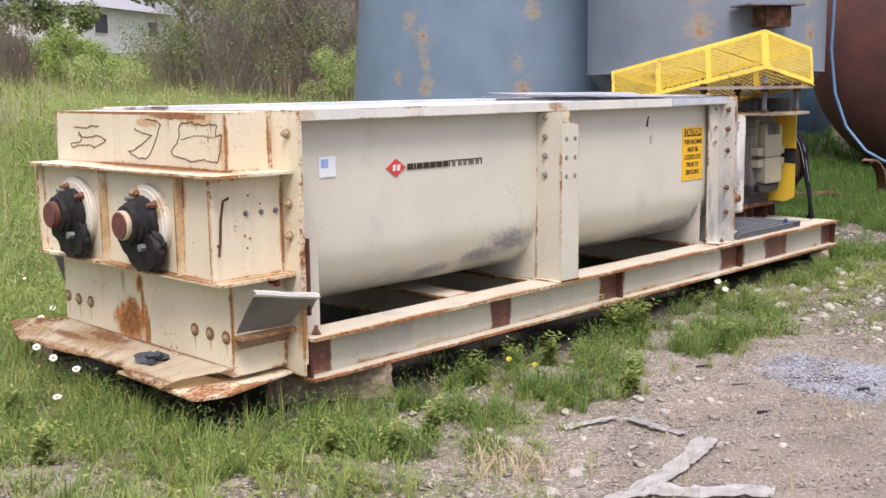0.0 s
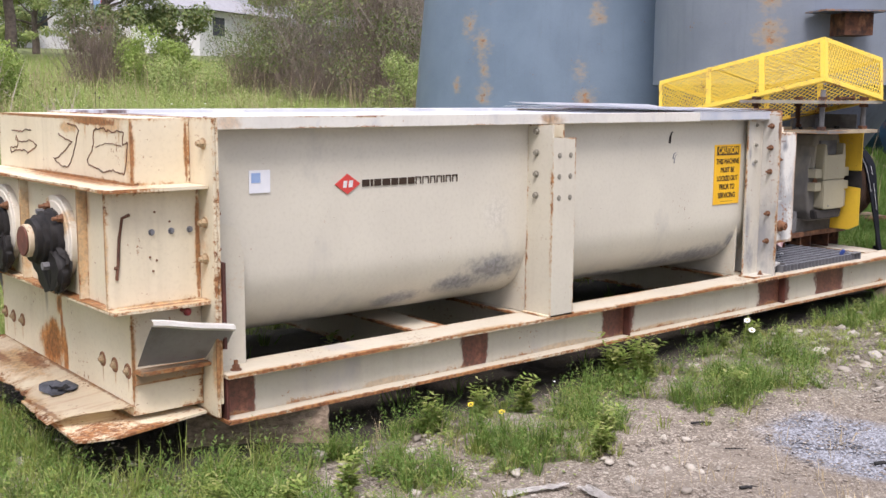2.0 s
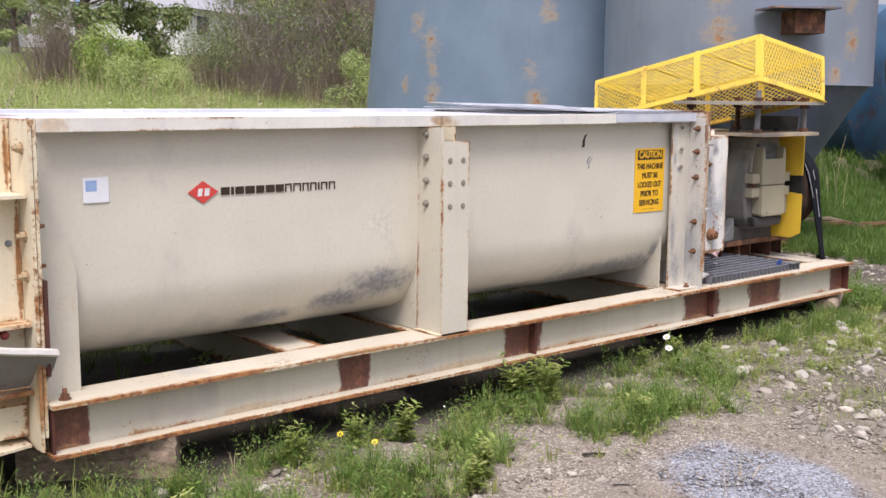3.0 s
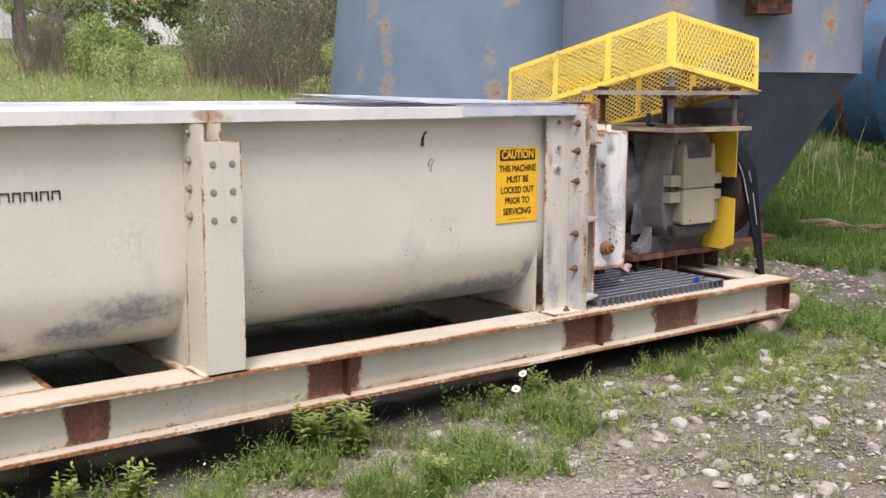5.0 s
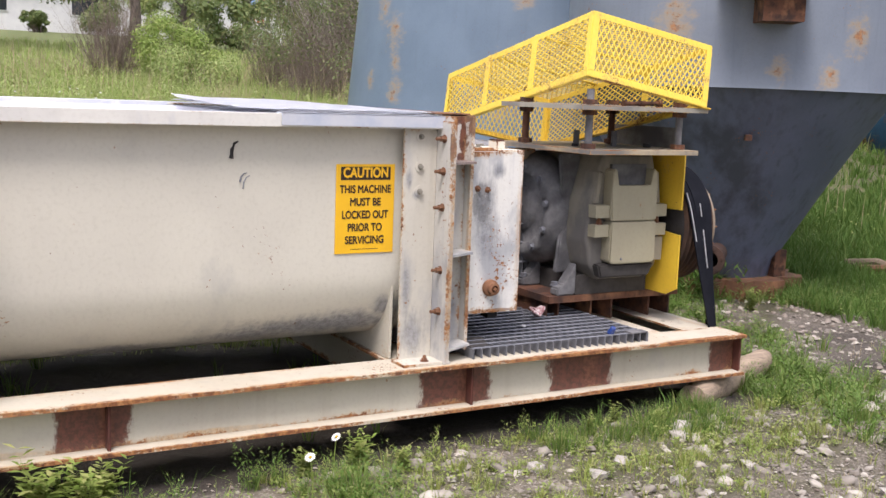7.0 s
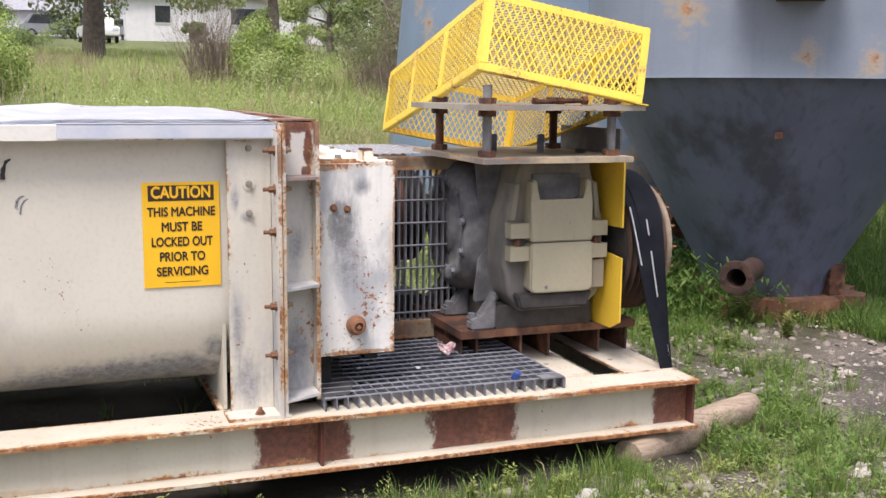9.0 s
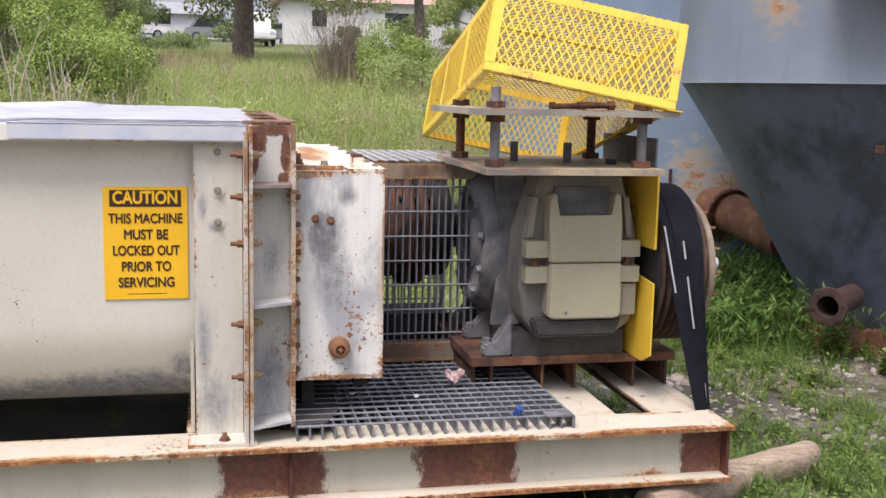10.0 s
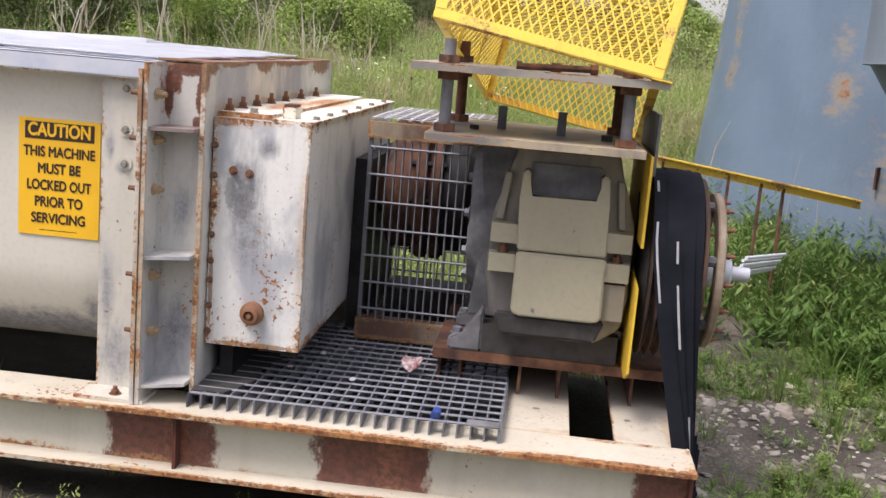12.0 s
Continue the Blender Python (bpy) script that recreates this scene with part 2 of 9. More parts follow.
ENDPLATE = painted("scuffed_end_paint", (0.60, 0.585, 0.53), (0.52, 0.51, 0.475), edge=0.24, spots=0.6, smear=(0.26, 0.27, 0.295), smear_at=0.545, streak=0.4, comb=(24, 24, 1.2), grime=(0.33, 0.335, 0.35),
                   blots=((SLATE, 0.75, [(-3.74, 6.58, 0.53, 0.1, 0.10, 0.16), (-3.74, 6.63, 0.75, 0.1, 0.04, 0.2), (-3.74, 6.54, 1.16, 0.1, 0.03, 0.07), (-3.77, 6.75, 0.62, 0.05, 0.07, 0.16), (-3.77, 6.75, 1.0, 0.05, 0.06, 0.12)], 0.9, 1.7, 14.0, 0.25),
                          (OXIDE, 0.9, [(-3.77, 6.70, 1.35, 0.1, 0.012, 0.10), (-3.77, 6.80, 1.33, 0.1, 0.014, 0.11), (-3.77, 6.75, 1.415, 0.1, 0.08, 0.018), (-3.77, 6.715, 1.36, 0.1, 0.024, 0.035), (-3.72, 6.82, 1.38, 0.03, 0.03, 0.05), (-3.62, 6.67, 1.30, 0.012, 0.03, 0.08), (-3.62, 6.82, 1.32, 0.02, 0.03, 0.1)] + [(-3.76, 6.826, 1.42, 0.10, 0.05, 0.035), (-3.98, 6.826, 1.428, 0.2, 0.05, 0.016), (-4.33, 6.826, 1.42, 0.12, 0.05, 0.03), (-4.75, 6.826, 1.426, 0.3, 0.05, 0.018), (-5.22, 6.826, 1.41, 0.2, 0.05, 0.04)], 0.25, 2.6, 17.0),
                          ((0.165, 0.062, 0.036), 0.95, [(-3.77, 6.700, 1.33, 0.012, 0.018, 0.09), (-3.77, 6.715, 1.375, 0.012, 0.03, 0.045), (-3.77, 6.75, 1.405, 0.012, 0.07, 0.030), (-3.77, 6.797, 1.33, 0.012, 0.020, 0.085), (-3.77, 6.79, 1.25, 0.012, 0.02, 0.03)], 0.22, 1.3, 22.0),
                          (OCHRE, 0.5, [(-3.95 - 0.4 * i, 6.826, 1.30, 0.22, 0.05, 0.012) for i in range(4)] + [(-3.72, 6.82, 0.9, 0.02, 0.03, 0.5), (-3.62, 6.68, 0.8, 0.02, 0.02, 0.5)], 0.6, 1.8, 16.0)))
CHEST = painted("chest_paint", (0.755, 0.745, 0.695), (0.70, 0.695, 0.665), edge=0.42, spots=0.62, smear=(0.33, 0.345, 0.37), smear_at=0.52, streak=0.42, comb=(30, 30, 1.6), grime=(0.42, 0.43, 0.45),
                blots=((SLATE, 0.8, [(-3.79, 6.955, 0.92, 0.05, 0.085, 0.19), (-3.79, 6.965, 0.90, 0.05, 0.075, 0.11), (-3.79, 7.0, 1.19, 0.05, 0.05, 0.05), (-3.79, 6.93, 1.06, 0.05, 0.10, 0.17)], 0.9, 1.7, 16.0, 0.2),
                       (SOOT, 0.45, [(-3.79, 6.915, 1.11, 0.03, 0.035, 0.04), (-3.79, 6.93, 1.03, 0.03, 0.04, 0.07), (-3.79, 6.89, 1.05, 0.03, 0.02, 0.06)], 0.35, 1.6, 18.0),
                       (OCHRE, 0.4, [(-3.79, 7.11, 0.92, 0.05, 0.02, 0.36), (-3.79, 6.975, 0.69, 0.05, 0.05, 0.05)], 0.9, 1.3, 12.0), (OXIDE, 0.75, [(-3.79, 6.98, 0.588, 0.03, 0.13, 0.008), (-3.79, 6.86, 1.262, 0.03, 0.04, 0.016), (-3.79, 7.12, 1.0, 0.02, 0.006, 0.2), (-3.79, 6.84, 0.75, 0.03, 0.008, 0.12)], 0.2, 1.9, 22.0)))
RIM = painted("rim_white_paint", (0.71, 0.70, 0.64), (0.62, 0.612, 0.57), edge=0.06, spots=0.3, smear=(0.48, 0.49, 0.52), smear_at=0.56, streak=0.12, grime=(0.35, 0.33, 0.31), run=(1, 0.4, 1),
              blots=((OXIDE, 0.6, [(-3.70, 4.775, 1.392, 0.05, 0.07, 0.03)], 0.5, 1.8, 16.0), (OCHRE, 0.5, [(-3.70, 3.0, 1.39, 0.05, 0.08, 0.05), (-3.70, 4.8, 1.38, 0.05, 0.12, 0.04)], 0.7, 1.6, 14.0)))
SHEET = plain("galvanised_sheet", (0.84, 0.84, 0.86), (0.68, 0.70, 0.75), 5.0, 0.45, 0.0, 0.06)
COVER = painted("weathered_cover_sheet", (0.50, 0.515, 0.56), (0.58, 0.59, 0.62), edge=-0.3, spots=0.3, smear=(0.72, 0.72, 0.73), smear_at=0.55, streak=0.15, rough=0.45, grime=(0.25, 0.22, 0.22), run=(1, 0.4, 1),
                blots=(((0.13, 0.06, 0.045), 0.85, [(-4.5, 2.99, 1.41, 0.9, 0.09, 0.05), (-4.9, 3.15, 1.41, 0.5, 0.12, 0.05)], 0.5, 1.8, 9.0, 0.2),))
SHEET_BLUE = plain("bluish_rim_metal", (0.50, 0.55, 0.64), (0.62, 0.64, 0.68), 9.0, 0.4, 0.2, 0.06)
GEARPAINT = painted("reducer_paint", (0.385, 0.355, 0.25), (0.335, 0.307, 0.22), edge=-0.5, spots=0.12, smear=(0.27, 0.25, 0.20), smear_at=0.60, streak=0.15, rough=0.45)
GEARBODY = painted("reducer_dusty_paint", (0.27, 0.248, 0.195), (0.20, 0.187, 0.155), edge=0.0, spots=0.1, smear=(0.125, 0.12, 0.115), smear_at=0.52, streak=0.35, rough=0.7, grime=(0.09, 0.085, 0.08))
# cast iron darkened: the shade low on the reducer is in this colour
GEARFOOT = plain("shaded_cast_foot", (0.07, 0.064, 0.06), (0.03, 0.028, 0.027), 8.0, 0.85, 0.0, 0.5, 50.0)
GEARGREY = plain("dusty_cast_iron", (0.21, 0.21, 0.215), (0.085, 0.085, 0.09), 7.0, 0.8, 0.0, 0.5, 50.0)
YELLOW = painted("yellow_guard_paint", (0.87, 0.66, 0.09), (0.83, 0.60, 0.07), edge=0.05, spots=0.1, streak=0.06, rough=0.45, grime=(0.3, 0.14, 0.02))
YELLOW_RUSTY = painted("yellow_worn_paint", (0.76, 0.51, 0.04), (0.66, 0.41, 0.035), edge=0.62, spots=0.55, streak=0.2, grime=(0.3, 0.1, 0.02))
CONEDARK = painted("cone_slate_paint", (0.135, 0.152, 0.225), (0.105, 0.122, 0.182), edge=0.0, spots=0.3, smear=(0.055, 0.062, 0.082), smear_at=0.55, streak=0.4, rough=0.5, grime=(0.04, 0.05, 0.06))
DEEPBLUE = painted("deep_blue_paint", (0.024, 0.09, 0.17), (0.016, 0.05, 0.10), edge=0.0, spots=0.8, streak=0.3, grime=(0.05, 0.04, 0.05), smear=(0.05, 0.03, 0.03), smear_at=0.6)
RUST = rusty("rust")
RUST_ORANGE = rusty("orange_rust", 14.0, 0.35)
RUST_PALE = rusty("pale_rust", 22.0, 0.6)
RUST_BROWN = rusty("brown_rust", 9.0)
PRIMER = plain("red_oxide_primer", (0.115, 0.033, 0.022), (0.06, 0.022, 0.016), 9.0, 0.75, 0.0, 0.2)
GALV = plain("grating_steel", (0.25, 0.26, 0.285), (0.15, 0.155, 0.175), 9.0, 0.55, 0.35, 0.15)
GALV_PALE = plain("pale_galvanised_steel", (0.62, 0.63, 0.66), (0.48, 0.49, 0.52), 9.0, 0.5, 0.2, 0.1)
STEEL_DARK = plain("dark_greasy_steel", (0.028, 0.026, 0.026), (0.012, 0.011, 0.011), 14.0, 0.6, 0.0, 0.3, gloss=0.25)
RUBBER = plain("black_rubber", (0.012, 0.013, 0.019), (0.006, 0.007, 0.011), 10.0, 0.8, 0.0, 0.1, gloss=0.15)
WHITE_MARK = plain("white_print", (0.72, 0.72, 0.72), (0.6, 0.6, 0.6), 20.0, 0.6)
SIGN_YELLOW = plain("sign_yellow", (0.86, 0.50, 0.015), (0.80, 0.45, 0.015), 5.0, 0.35, 0.0, 0.0)
SIGN_BLACK = plain("sign_black", (0.032, 0.017, 0.010), (0.042, 0.024, 0.013), 8.0, 0.4, 0.0, 0.0)
LOGO_RED = plain("decal_red", (0.62, 0.06, 0.05), (0.55, 0.06, 0.05), 8.0, 0.4, 0.0, 0.0)
LABEL_WHITE = plain("label_white", (0.74, 0.76, 0.80), (0.68, 0.71, 0.77), 8.0, 0.4, 0.0, 0.0)
LABEL_BLUE = plain("label_blue", (0.20, 0.33, 0.62), (0.3, 0.42, 0.66), 20.0, 0.4, 0.0, 0.0)
PAPER_RED = plain("crumpled_red_paper", (0.22, 0.04, 0.05), (0.66, 0.62, 0.6), 60.0, 0.6)
BLUE_PLASTIC = plain("blue_plastic", (0.03, 0.07, 0.28), (0.02, 0.05, 0.2), 30.0, 0.35)
WOOD_OLD = plain("grey_timber", (0.25, 0.185, 0.13), (0.12, 0.09, 0.065), 14.0, 0.9, 0.0, 0.5, 60.0)
BARK = plain("bark", (0.17, 0.14, 0.115), (0.09, 0.072, 0.06), 8.0, 0.95, 0.0, 0.8, 25.0)
TWIG = plain("brown_twig", (0.27, 0.215, 0.175), (0.17, 0.13, 0.105), 3.0, 0.9, 0.0, 0.0)
TWIG_GREY = plain("grey_twig", (0.38, 0.335, 0.29), (0.26, 0.22, 0.185), 3.0, 0.9, 0.0, 0.0)
STRAW = plain("dry_straw", (0.52, 0.43, 0.27), (0.38, 0.30, 0.18), 6.0, 0.85, 0.0, 0.0)
FABRIC = plain("grey_landscape_cloth", (0.66, 0.64, 0.61), (0.48, 0.455, 0.43), 16.0, 0.9, 0.0, 0.5, 120.0)


def grained(name, base, alt):
    """Weathered wood with grain and cracks along y."""
    m, t, b = nodes_of(name, 0.9)
    g = fuzz(t, 1.0, 6, 0.65, coords(t, (55, 3.5, 55)))
    col = mix(t, ramp(t, g, 0.35, 0.65), alt, base)
    col = mix(t, calc(t, "MULTIPLY", ramp(t, fuzz(t, 1.0, 4, 0.6, coords(t, (90, 2.0, 90), (3, 1, 7))), 0.6, 0.72), 0.8), col, tuple(0.3 * c for c in alt))
    col = mix(t, calc(t, "MULTIPLY", ramp(t, fuzz(t, 9.0, 4), 0.45, 0.7), 0.4), col, alt)
    t.links.new(col, b.inputs["Base Color"])
    bump(t, b, g, 0.7, 0.006)
    return m


LOGWOOD = grained("debarked_wood", (0.40, 0.31, 0.22), (0.24, 0.18, 0.13))
TIMBER = grained("old_timber", (0.36, 0.275, 0.20), (0.17, 0.125, 0.09))
STONE = plain("pale_stone", (0.47, 0.44, 0.395), (0.32, 0.295, 0.26), 7.0, 0.9, 0.0, 0.5, 50.0)
CHARCOAL = plain("charred_wood", (0.012, 0.012, 0.012), (0.03, 0.028, 0.028), 20.0, 0.9)
SIDING = plain("white_siding", (0.74, 0.74, 0.73), (0.66, 0.66, 0.66), 2.0, 0.6, 0.0, 0.0)
ROOF_GREY = plain("grey_shingles", (0.33, 0.33, 0.35), (0.24, 0.24, 0.26), 4.0, 0.85, 0.0, 0.0)
ROOF_RED = plain("faded_red_shingles", (0.44, 0.29, 0.24), (0.37, 0.24, 0.20), 4.0, 0.85, 0.0, 0.0)
DARK_GLASS = plain("window_glass", (0.03, 0.035, 0.04), (0.05, 0.055, 0.06), 3.0, 0.08, 0.0, 0.0)
CAR_SILVER = plain("silver_car_paint", (0.42, 0.44, 0.47), (0.38, 0.40, 0.43), 2.0, 0.25, 0.5, 0.0)
CAR_WHITE = plain("white_car_paint", (0.75, 0.75, 0.75), (0.7, 0.7, 0.7), 2.0, 0.25, 0.0, 0.0)
TYRE = plain("tyre_rubber", (0.02, 0.02, 0.02), (0.03, 0.03, 0.03), 8.0, 0.8, 0.0, 0.0)
PETAL = plain("white_petal", (0.80, 0.80, 0.78), (0.74, 0.74, 0.72), 20.0, 0.6, 0.0, 0.0)
FLOWER_EYE = plain("yellow_flower_eye", (0.75, 0.5, 0.03), (0.6, 0.38, 0.02), 30.0, 0.7, 0.0, 0.0)


def leafy(name, a, b2, c, rough=0.55):
    """Leaf and blade colour, varied blade by blade."""
    m, t, b = nodes_of(name, rough)
    r = t.nodes.new("ShaderNodeNewGeometry").outputs["Random Per Island"]
    col = mix(t, ramp(t, r, 0.0, 0.6), a, b2)
    col = mix(t, ramp(t, r, 0.6, 1.0), col, c)
    big = ramp(t, fuzz(t, 0.7, 3), 0.35, 0.68)
    col = mix(t, calc(t, "MULTIPLY", big, 0.45), col, b2)
    t.links.new(col, b.inputs["Base Color"])
    b.inputs["Specular IOR Level"].default_value = 0.25
    for key in ("Transmission Weight",):
        b.inputs[key].default_value = 0.0
    thin = put(t, "ShaderNodeBsdfTranslucent", {"Color": col})
    both = put(t, "ShaderNodeMixShader", {0: 0.28, 1: b.outputs["BSDF"], 2: thin.outputs["BSDF"]})
    t.links.new(both.outputs["Shader"], t.nodes["Material Output"].inputs["Surface"])
    return m


GRASS = leafy("yard_grass", (0.17, 0.245, 0.045), (0.28, 0.325, 0.08), (0.46, 0.42, 0.21))
GRASS_DARK = leafy("dark_yard_grass", (0.09, 0.175, 0.03), (0.145, 0.235, 0.05), (0.27, 0.29, 0.10))
WEED = leafy("weed_leaf", (0.175, 0.265, 0.05), (0.27, 0.335, 0.085), (0.42, 0.42, 0.17))
MEADOW = leafy("meadow_grass", (0.26, 0.37, 0.09), (0.34, 0.425, 0.13), (0.52, 0.49, 0.27))
LEAF_DARK = leafy("shrub_leaf", (0.11, 0.165, 0.05), (0.17, 0.225, 0.08), (0.28, 0.28, 0.11))
LEAF_MID = leafy("thicket_leaf", (0.24, 0.34, 0.10), (0.33, 0.41, 0.14), (0.45, 0.47, 0.20))
LEAF_LIGHT = leafy("bright_bush_leaf", (0.20, 0.305, 0.06), (0.30, 0.40, 0.10), (0.42, 0.47, 0.16))
LEAF_SCRUB = leafy("scrub_leaf", (0.125, 0.20, 0.06), (0.20, 0.275, 0.095), (0.33, 0.36, 0.15))
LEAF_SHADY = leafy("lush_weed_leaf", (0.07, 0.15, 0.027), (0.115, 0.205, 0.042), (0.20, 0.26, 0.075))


def ground_material():
    m, t, b = nodes_of("yard_ground", 0.95)
    grit = put(t, "ShaderNodeTexVoronoi", {"Vector": coords(t), "Scale": 42.0})
    cell = put(t, "ShaderNodeSeparateColor", {"Color": grit.outputs["Color"]}).outputs["Red"]
    fine = put(t, "ShaderNodeTexVoronoi", {"Vector": coords(t), "Scale": 120.0})
    fcell = put(t, "ShaderNodeSeparateColor", {"Color": fine.outputs["Color"]}).outputs["Green"]
    dirt = mix(t, ramp(t, fuzz(t, 1.1, 5), 0.35, 0.68), (0.158, 0.130, 0.100), (0.25, 0.21, 0.166))
    dirt = mix(t, calc(t, "MULTIPLY", fcell, 0.5), dirt, (0.12, 0.10, 0.085))
    stones = mix(t, calc(t, "POWER", fcell, 1.8), (0.13, 0.108, 0.084), (0.44, 0.39, 0.325))
    bare = put(t, "ShaderNodeAttribute", attribute_name="bare").outputs["Fac"]
    amount = calc(t, "SUBTRACT", ramp(t, calc(t, "ADD", fuzz(t, 2.5, 6, 0.7), calc(t, "MULTIPLY", fcell, 0.35)), 0.42, 0.86), calc(t, "MULTIPLY", bare, 0.4))
    col = mix(t, put(t, "ShaderNodeClamp", {"Value": amount}).outputs["Result"], dirt, stones)
    ash = put(t, "ShaderNodeAttribute", attribute_name="ash").outputs["Fac"]
    ashy = ramp(t, calc(t, "MULTIPLY", ash, calc(t, "ADD", fuzz(t, 9.0, 5, 0.7), 0.35)), 0.3, 0.6)
    col = mix(t, ashy, col, mix(t, fcell, (0.09, 0.09, 0.10), (0.35, 0.365, 0.405)))
    moss = put(t, "ShaderNodeAttribute", attribute_name="moss").outputs["Fac"]
    mossy = calc(t, "MULTIPLY", moss, ramp(t, fuzz(t, 3.4, 6, 0.7), 0.36, 0.60))
    col = mix(t, calc(t, "MULTIPLY", mossy, 0.75), col, mix(t, fcell, (0.072, 0.070, 0.036), (0.15, 0.14, 0.075)))
    veg = put(t, "ShaderNodeAttribute", attribute_name="veg").outputs["Fac"]
    mat_green = mix(t, ramp(t, fuzz(t, 14.0, 4), 0.35, 0.65), (0.075, 0.075, 0.035), (0.14, 0.13, 0.065))
    vegged = ramp(t, calc(t, "ADD", veg, calc(t, "MULTIPLY", calc(t, "SUBTRACT", fuzz(t, 7.0, 4), 0.5), 0.9)), 0.4, 0.9)
    col = mix(t, vegged, col, mat_green)
    # near-black: dark earth, and below the skid its shade put into the colour
    soil_dark = put(t, "ShaderNodeAttribute", attribute_name="soil_shade").outputs["Fac"]
    col = mix(t, calc(t, "MULTIPLY", soil_dark, 0.94), col, (0.020, 0.0155, 0.011))
    t.links.new(col, b.inputs["Base Color"])
    h = calc(t, "ADD", calc(t, "MULTIPLY", grit.outputs["Distance"], -0.45), calc(t, "MULTIPLY", fuzz(t, 34.0, 7, 0.75), 1.0))
    bump(t, b, h, 0.55, 0.018)
    return m


GROUND = ground_material()


# ---- building helpers ----
HOME = {}


def thing(name, place, label, category, group="", kind=""):
    """A top-level thing: an Empty at its base."""
    ob = new(name)
    ob.location = place
    ob.empty_display_size = 0.1
    HOME[ob.name] = Vector(place)
    return tagged(ob, label, category, group, kind)


def mesh_from(name, bm, material, shift=None, smooth=None):
    if shift is not None:
        bmesh.ops.translate(bm, verts=bm.verts, vec=-shift)
    bmesh.ops.recalc_face_normals(bm, faces=bm.faces)
    data = bpy.data.meshes.new(name)
    if smooth is not None:
        for f in bm.faces:
            f.smooth = True
        for e in bm.edges:
            if len(e.link_faces) == 2 and e.calc_face_angle(0) > radians(smooth):
                e.smooth = False
    bm.to_mesh(data)
    bm.free()
    data.materials.append(material)
    return data


def part(name, bm, material, parent, label="", smooth=35):
    """Links a bmesh, built in world places, as one mesh under a thing or a part."""
    home = HOME[parent.name]
    ob = new(name, mesh_from(name, bm, material, home, smooth))
    ob.parent = parent
    HOME[ob.name] = home
    return tagged(ob, label) if label else ob


def share(name, data, parent, place, turn=(0, 0, 0), scale=(1, 1, 1), label=""):
    """A part that shares its mesh with alike parts, at a place in the world."""
    ob = new(name, data)
    ob.parent = parent
    home = HOME[parent.name]
    ob.location, ob.rotation_euler, ob.scale = Vector(place) - home, turn, scale
    HOME[ob.name] = home
    return tagged(ob, label) if label else ob


def single(name, bm, material, label, category, group="", kind="", smooth=35, base=None):
    """A thing that is one mesh."""
    place = Vector(base) if base is not None else Vector((0, 0, 0))
    ob = new(name, mesh_from(name, bm, material, place, smooth))
    ob.location = place
    HOME[ob.name] = place
    return tagged(ob, label, category, group, kind)


def edge_layer(bm):
    return bm.verts.layers.float.get("edge") or bm.verts.layers.float.new("edge")


def slab(bm, x0, x1, y0, y1, z0, z1, inset=0.03, m=None):
    """A plate with a rim on each face, where rust starts."""
    lay = edge_layer(bm)
    m = m or Matrix()
    lo, hi = (min(x0, x1), min(y0, y1), min(z0, z1)), (max(x0, x1), max(y0, y1), max(z0, z1))
    cs = {}
    for i in (0, 1):
        for j in (0, 1):
            for k in (0, 1):
                v = bm.verts.new(m @ Vector(((lo, hi)[i][0], (lo, hi)[j][1], (lo, hi)[k][2])))
                v[lay] = 1.0
                cs[i, j, k] = v
    size = [hi[a] - lo[a] for a in range(3)]
    for axis in range(3):
        u, w = [a for a in range(3) if a != axis]
        for s in (0, 1):
            ring = []
            for a, b in ((0, 0), (1, 0), (1, 1), (0, 1)):
                key = [0, 0, 0]
                key[axis], key[u], key[w] = s, a, b
                ring.append(cs[tuple(key)])
            rim = min(inset, 0.32 * min(size[u], size[w]))
            if min(size[u], size[w]) > 0.018:
                inner = []
                for a, b in ((0, 0), (1, 0), (1, 1), (0, 1)):
                    p = [0.0, 0.0, 0.0]
                    p[axis] = (lo, hi)[s][axis]
                    p[u] = lo[u] + rim if a == 0 else hi[u] - rim
                    p[w] = lo[w] + rim if b == 0 else hi[w] - rim
                    v = bm.verts.new(m @ Vector(p))
                    v[lay] = 0.0
                    inner.append(v)
                bm.faces.new(inner)
                for n in range(4):
                    bm.faces.new((ring[n], ring[(n + 1) % 4], inner[(n + 1) % 4], inner[n]))
            else:
                bm.faces.new(ring)
    return bm


def rod(bm, p0, p1, r0, r1=None, seg=12, cap=True, bevel=0.0):
    """A round bar from p0 to p1."""
    p0, p1 = Vector(p0), Vector(p1)
    r1 = r0 if r1 is None else r1
    way = p1 - p0
    q = way.to_track_quat("Z", "Y").to_matrix()
    n = way.length
    steps = [(0.0, r0), (n, r1)]
    if bevel:
        steps = [(0.0, r0 - bevel), (bevel, r0), (n - bevel, r1), (n, r1 - bevel)]
    rings = []
    for h, r in steps:
        rings.append([bm.verts.new(p0 + q @ Vector((r * math.cos(2 * math.pi * i / seg), r * math.sin(2 * math.pi * i / seg), h))) for i in range(seg)])
    for a, b in zip(rings, rings[1:]):
        for i in range(seg):
            bm.faces.new((a[i], a[(i + 1) % seg], b[(i + 1) % seg], b[i]))
    if cap:
        bm.faces.new(rings[0][::-1])
        bm.faces.new(rings[-1])
    return bm


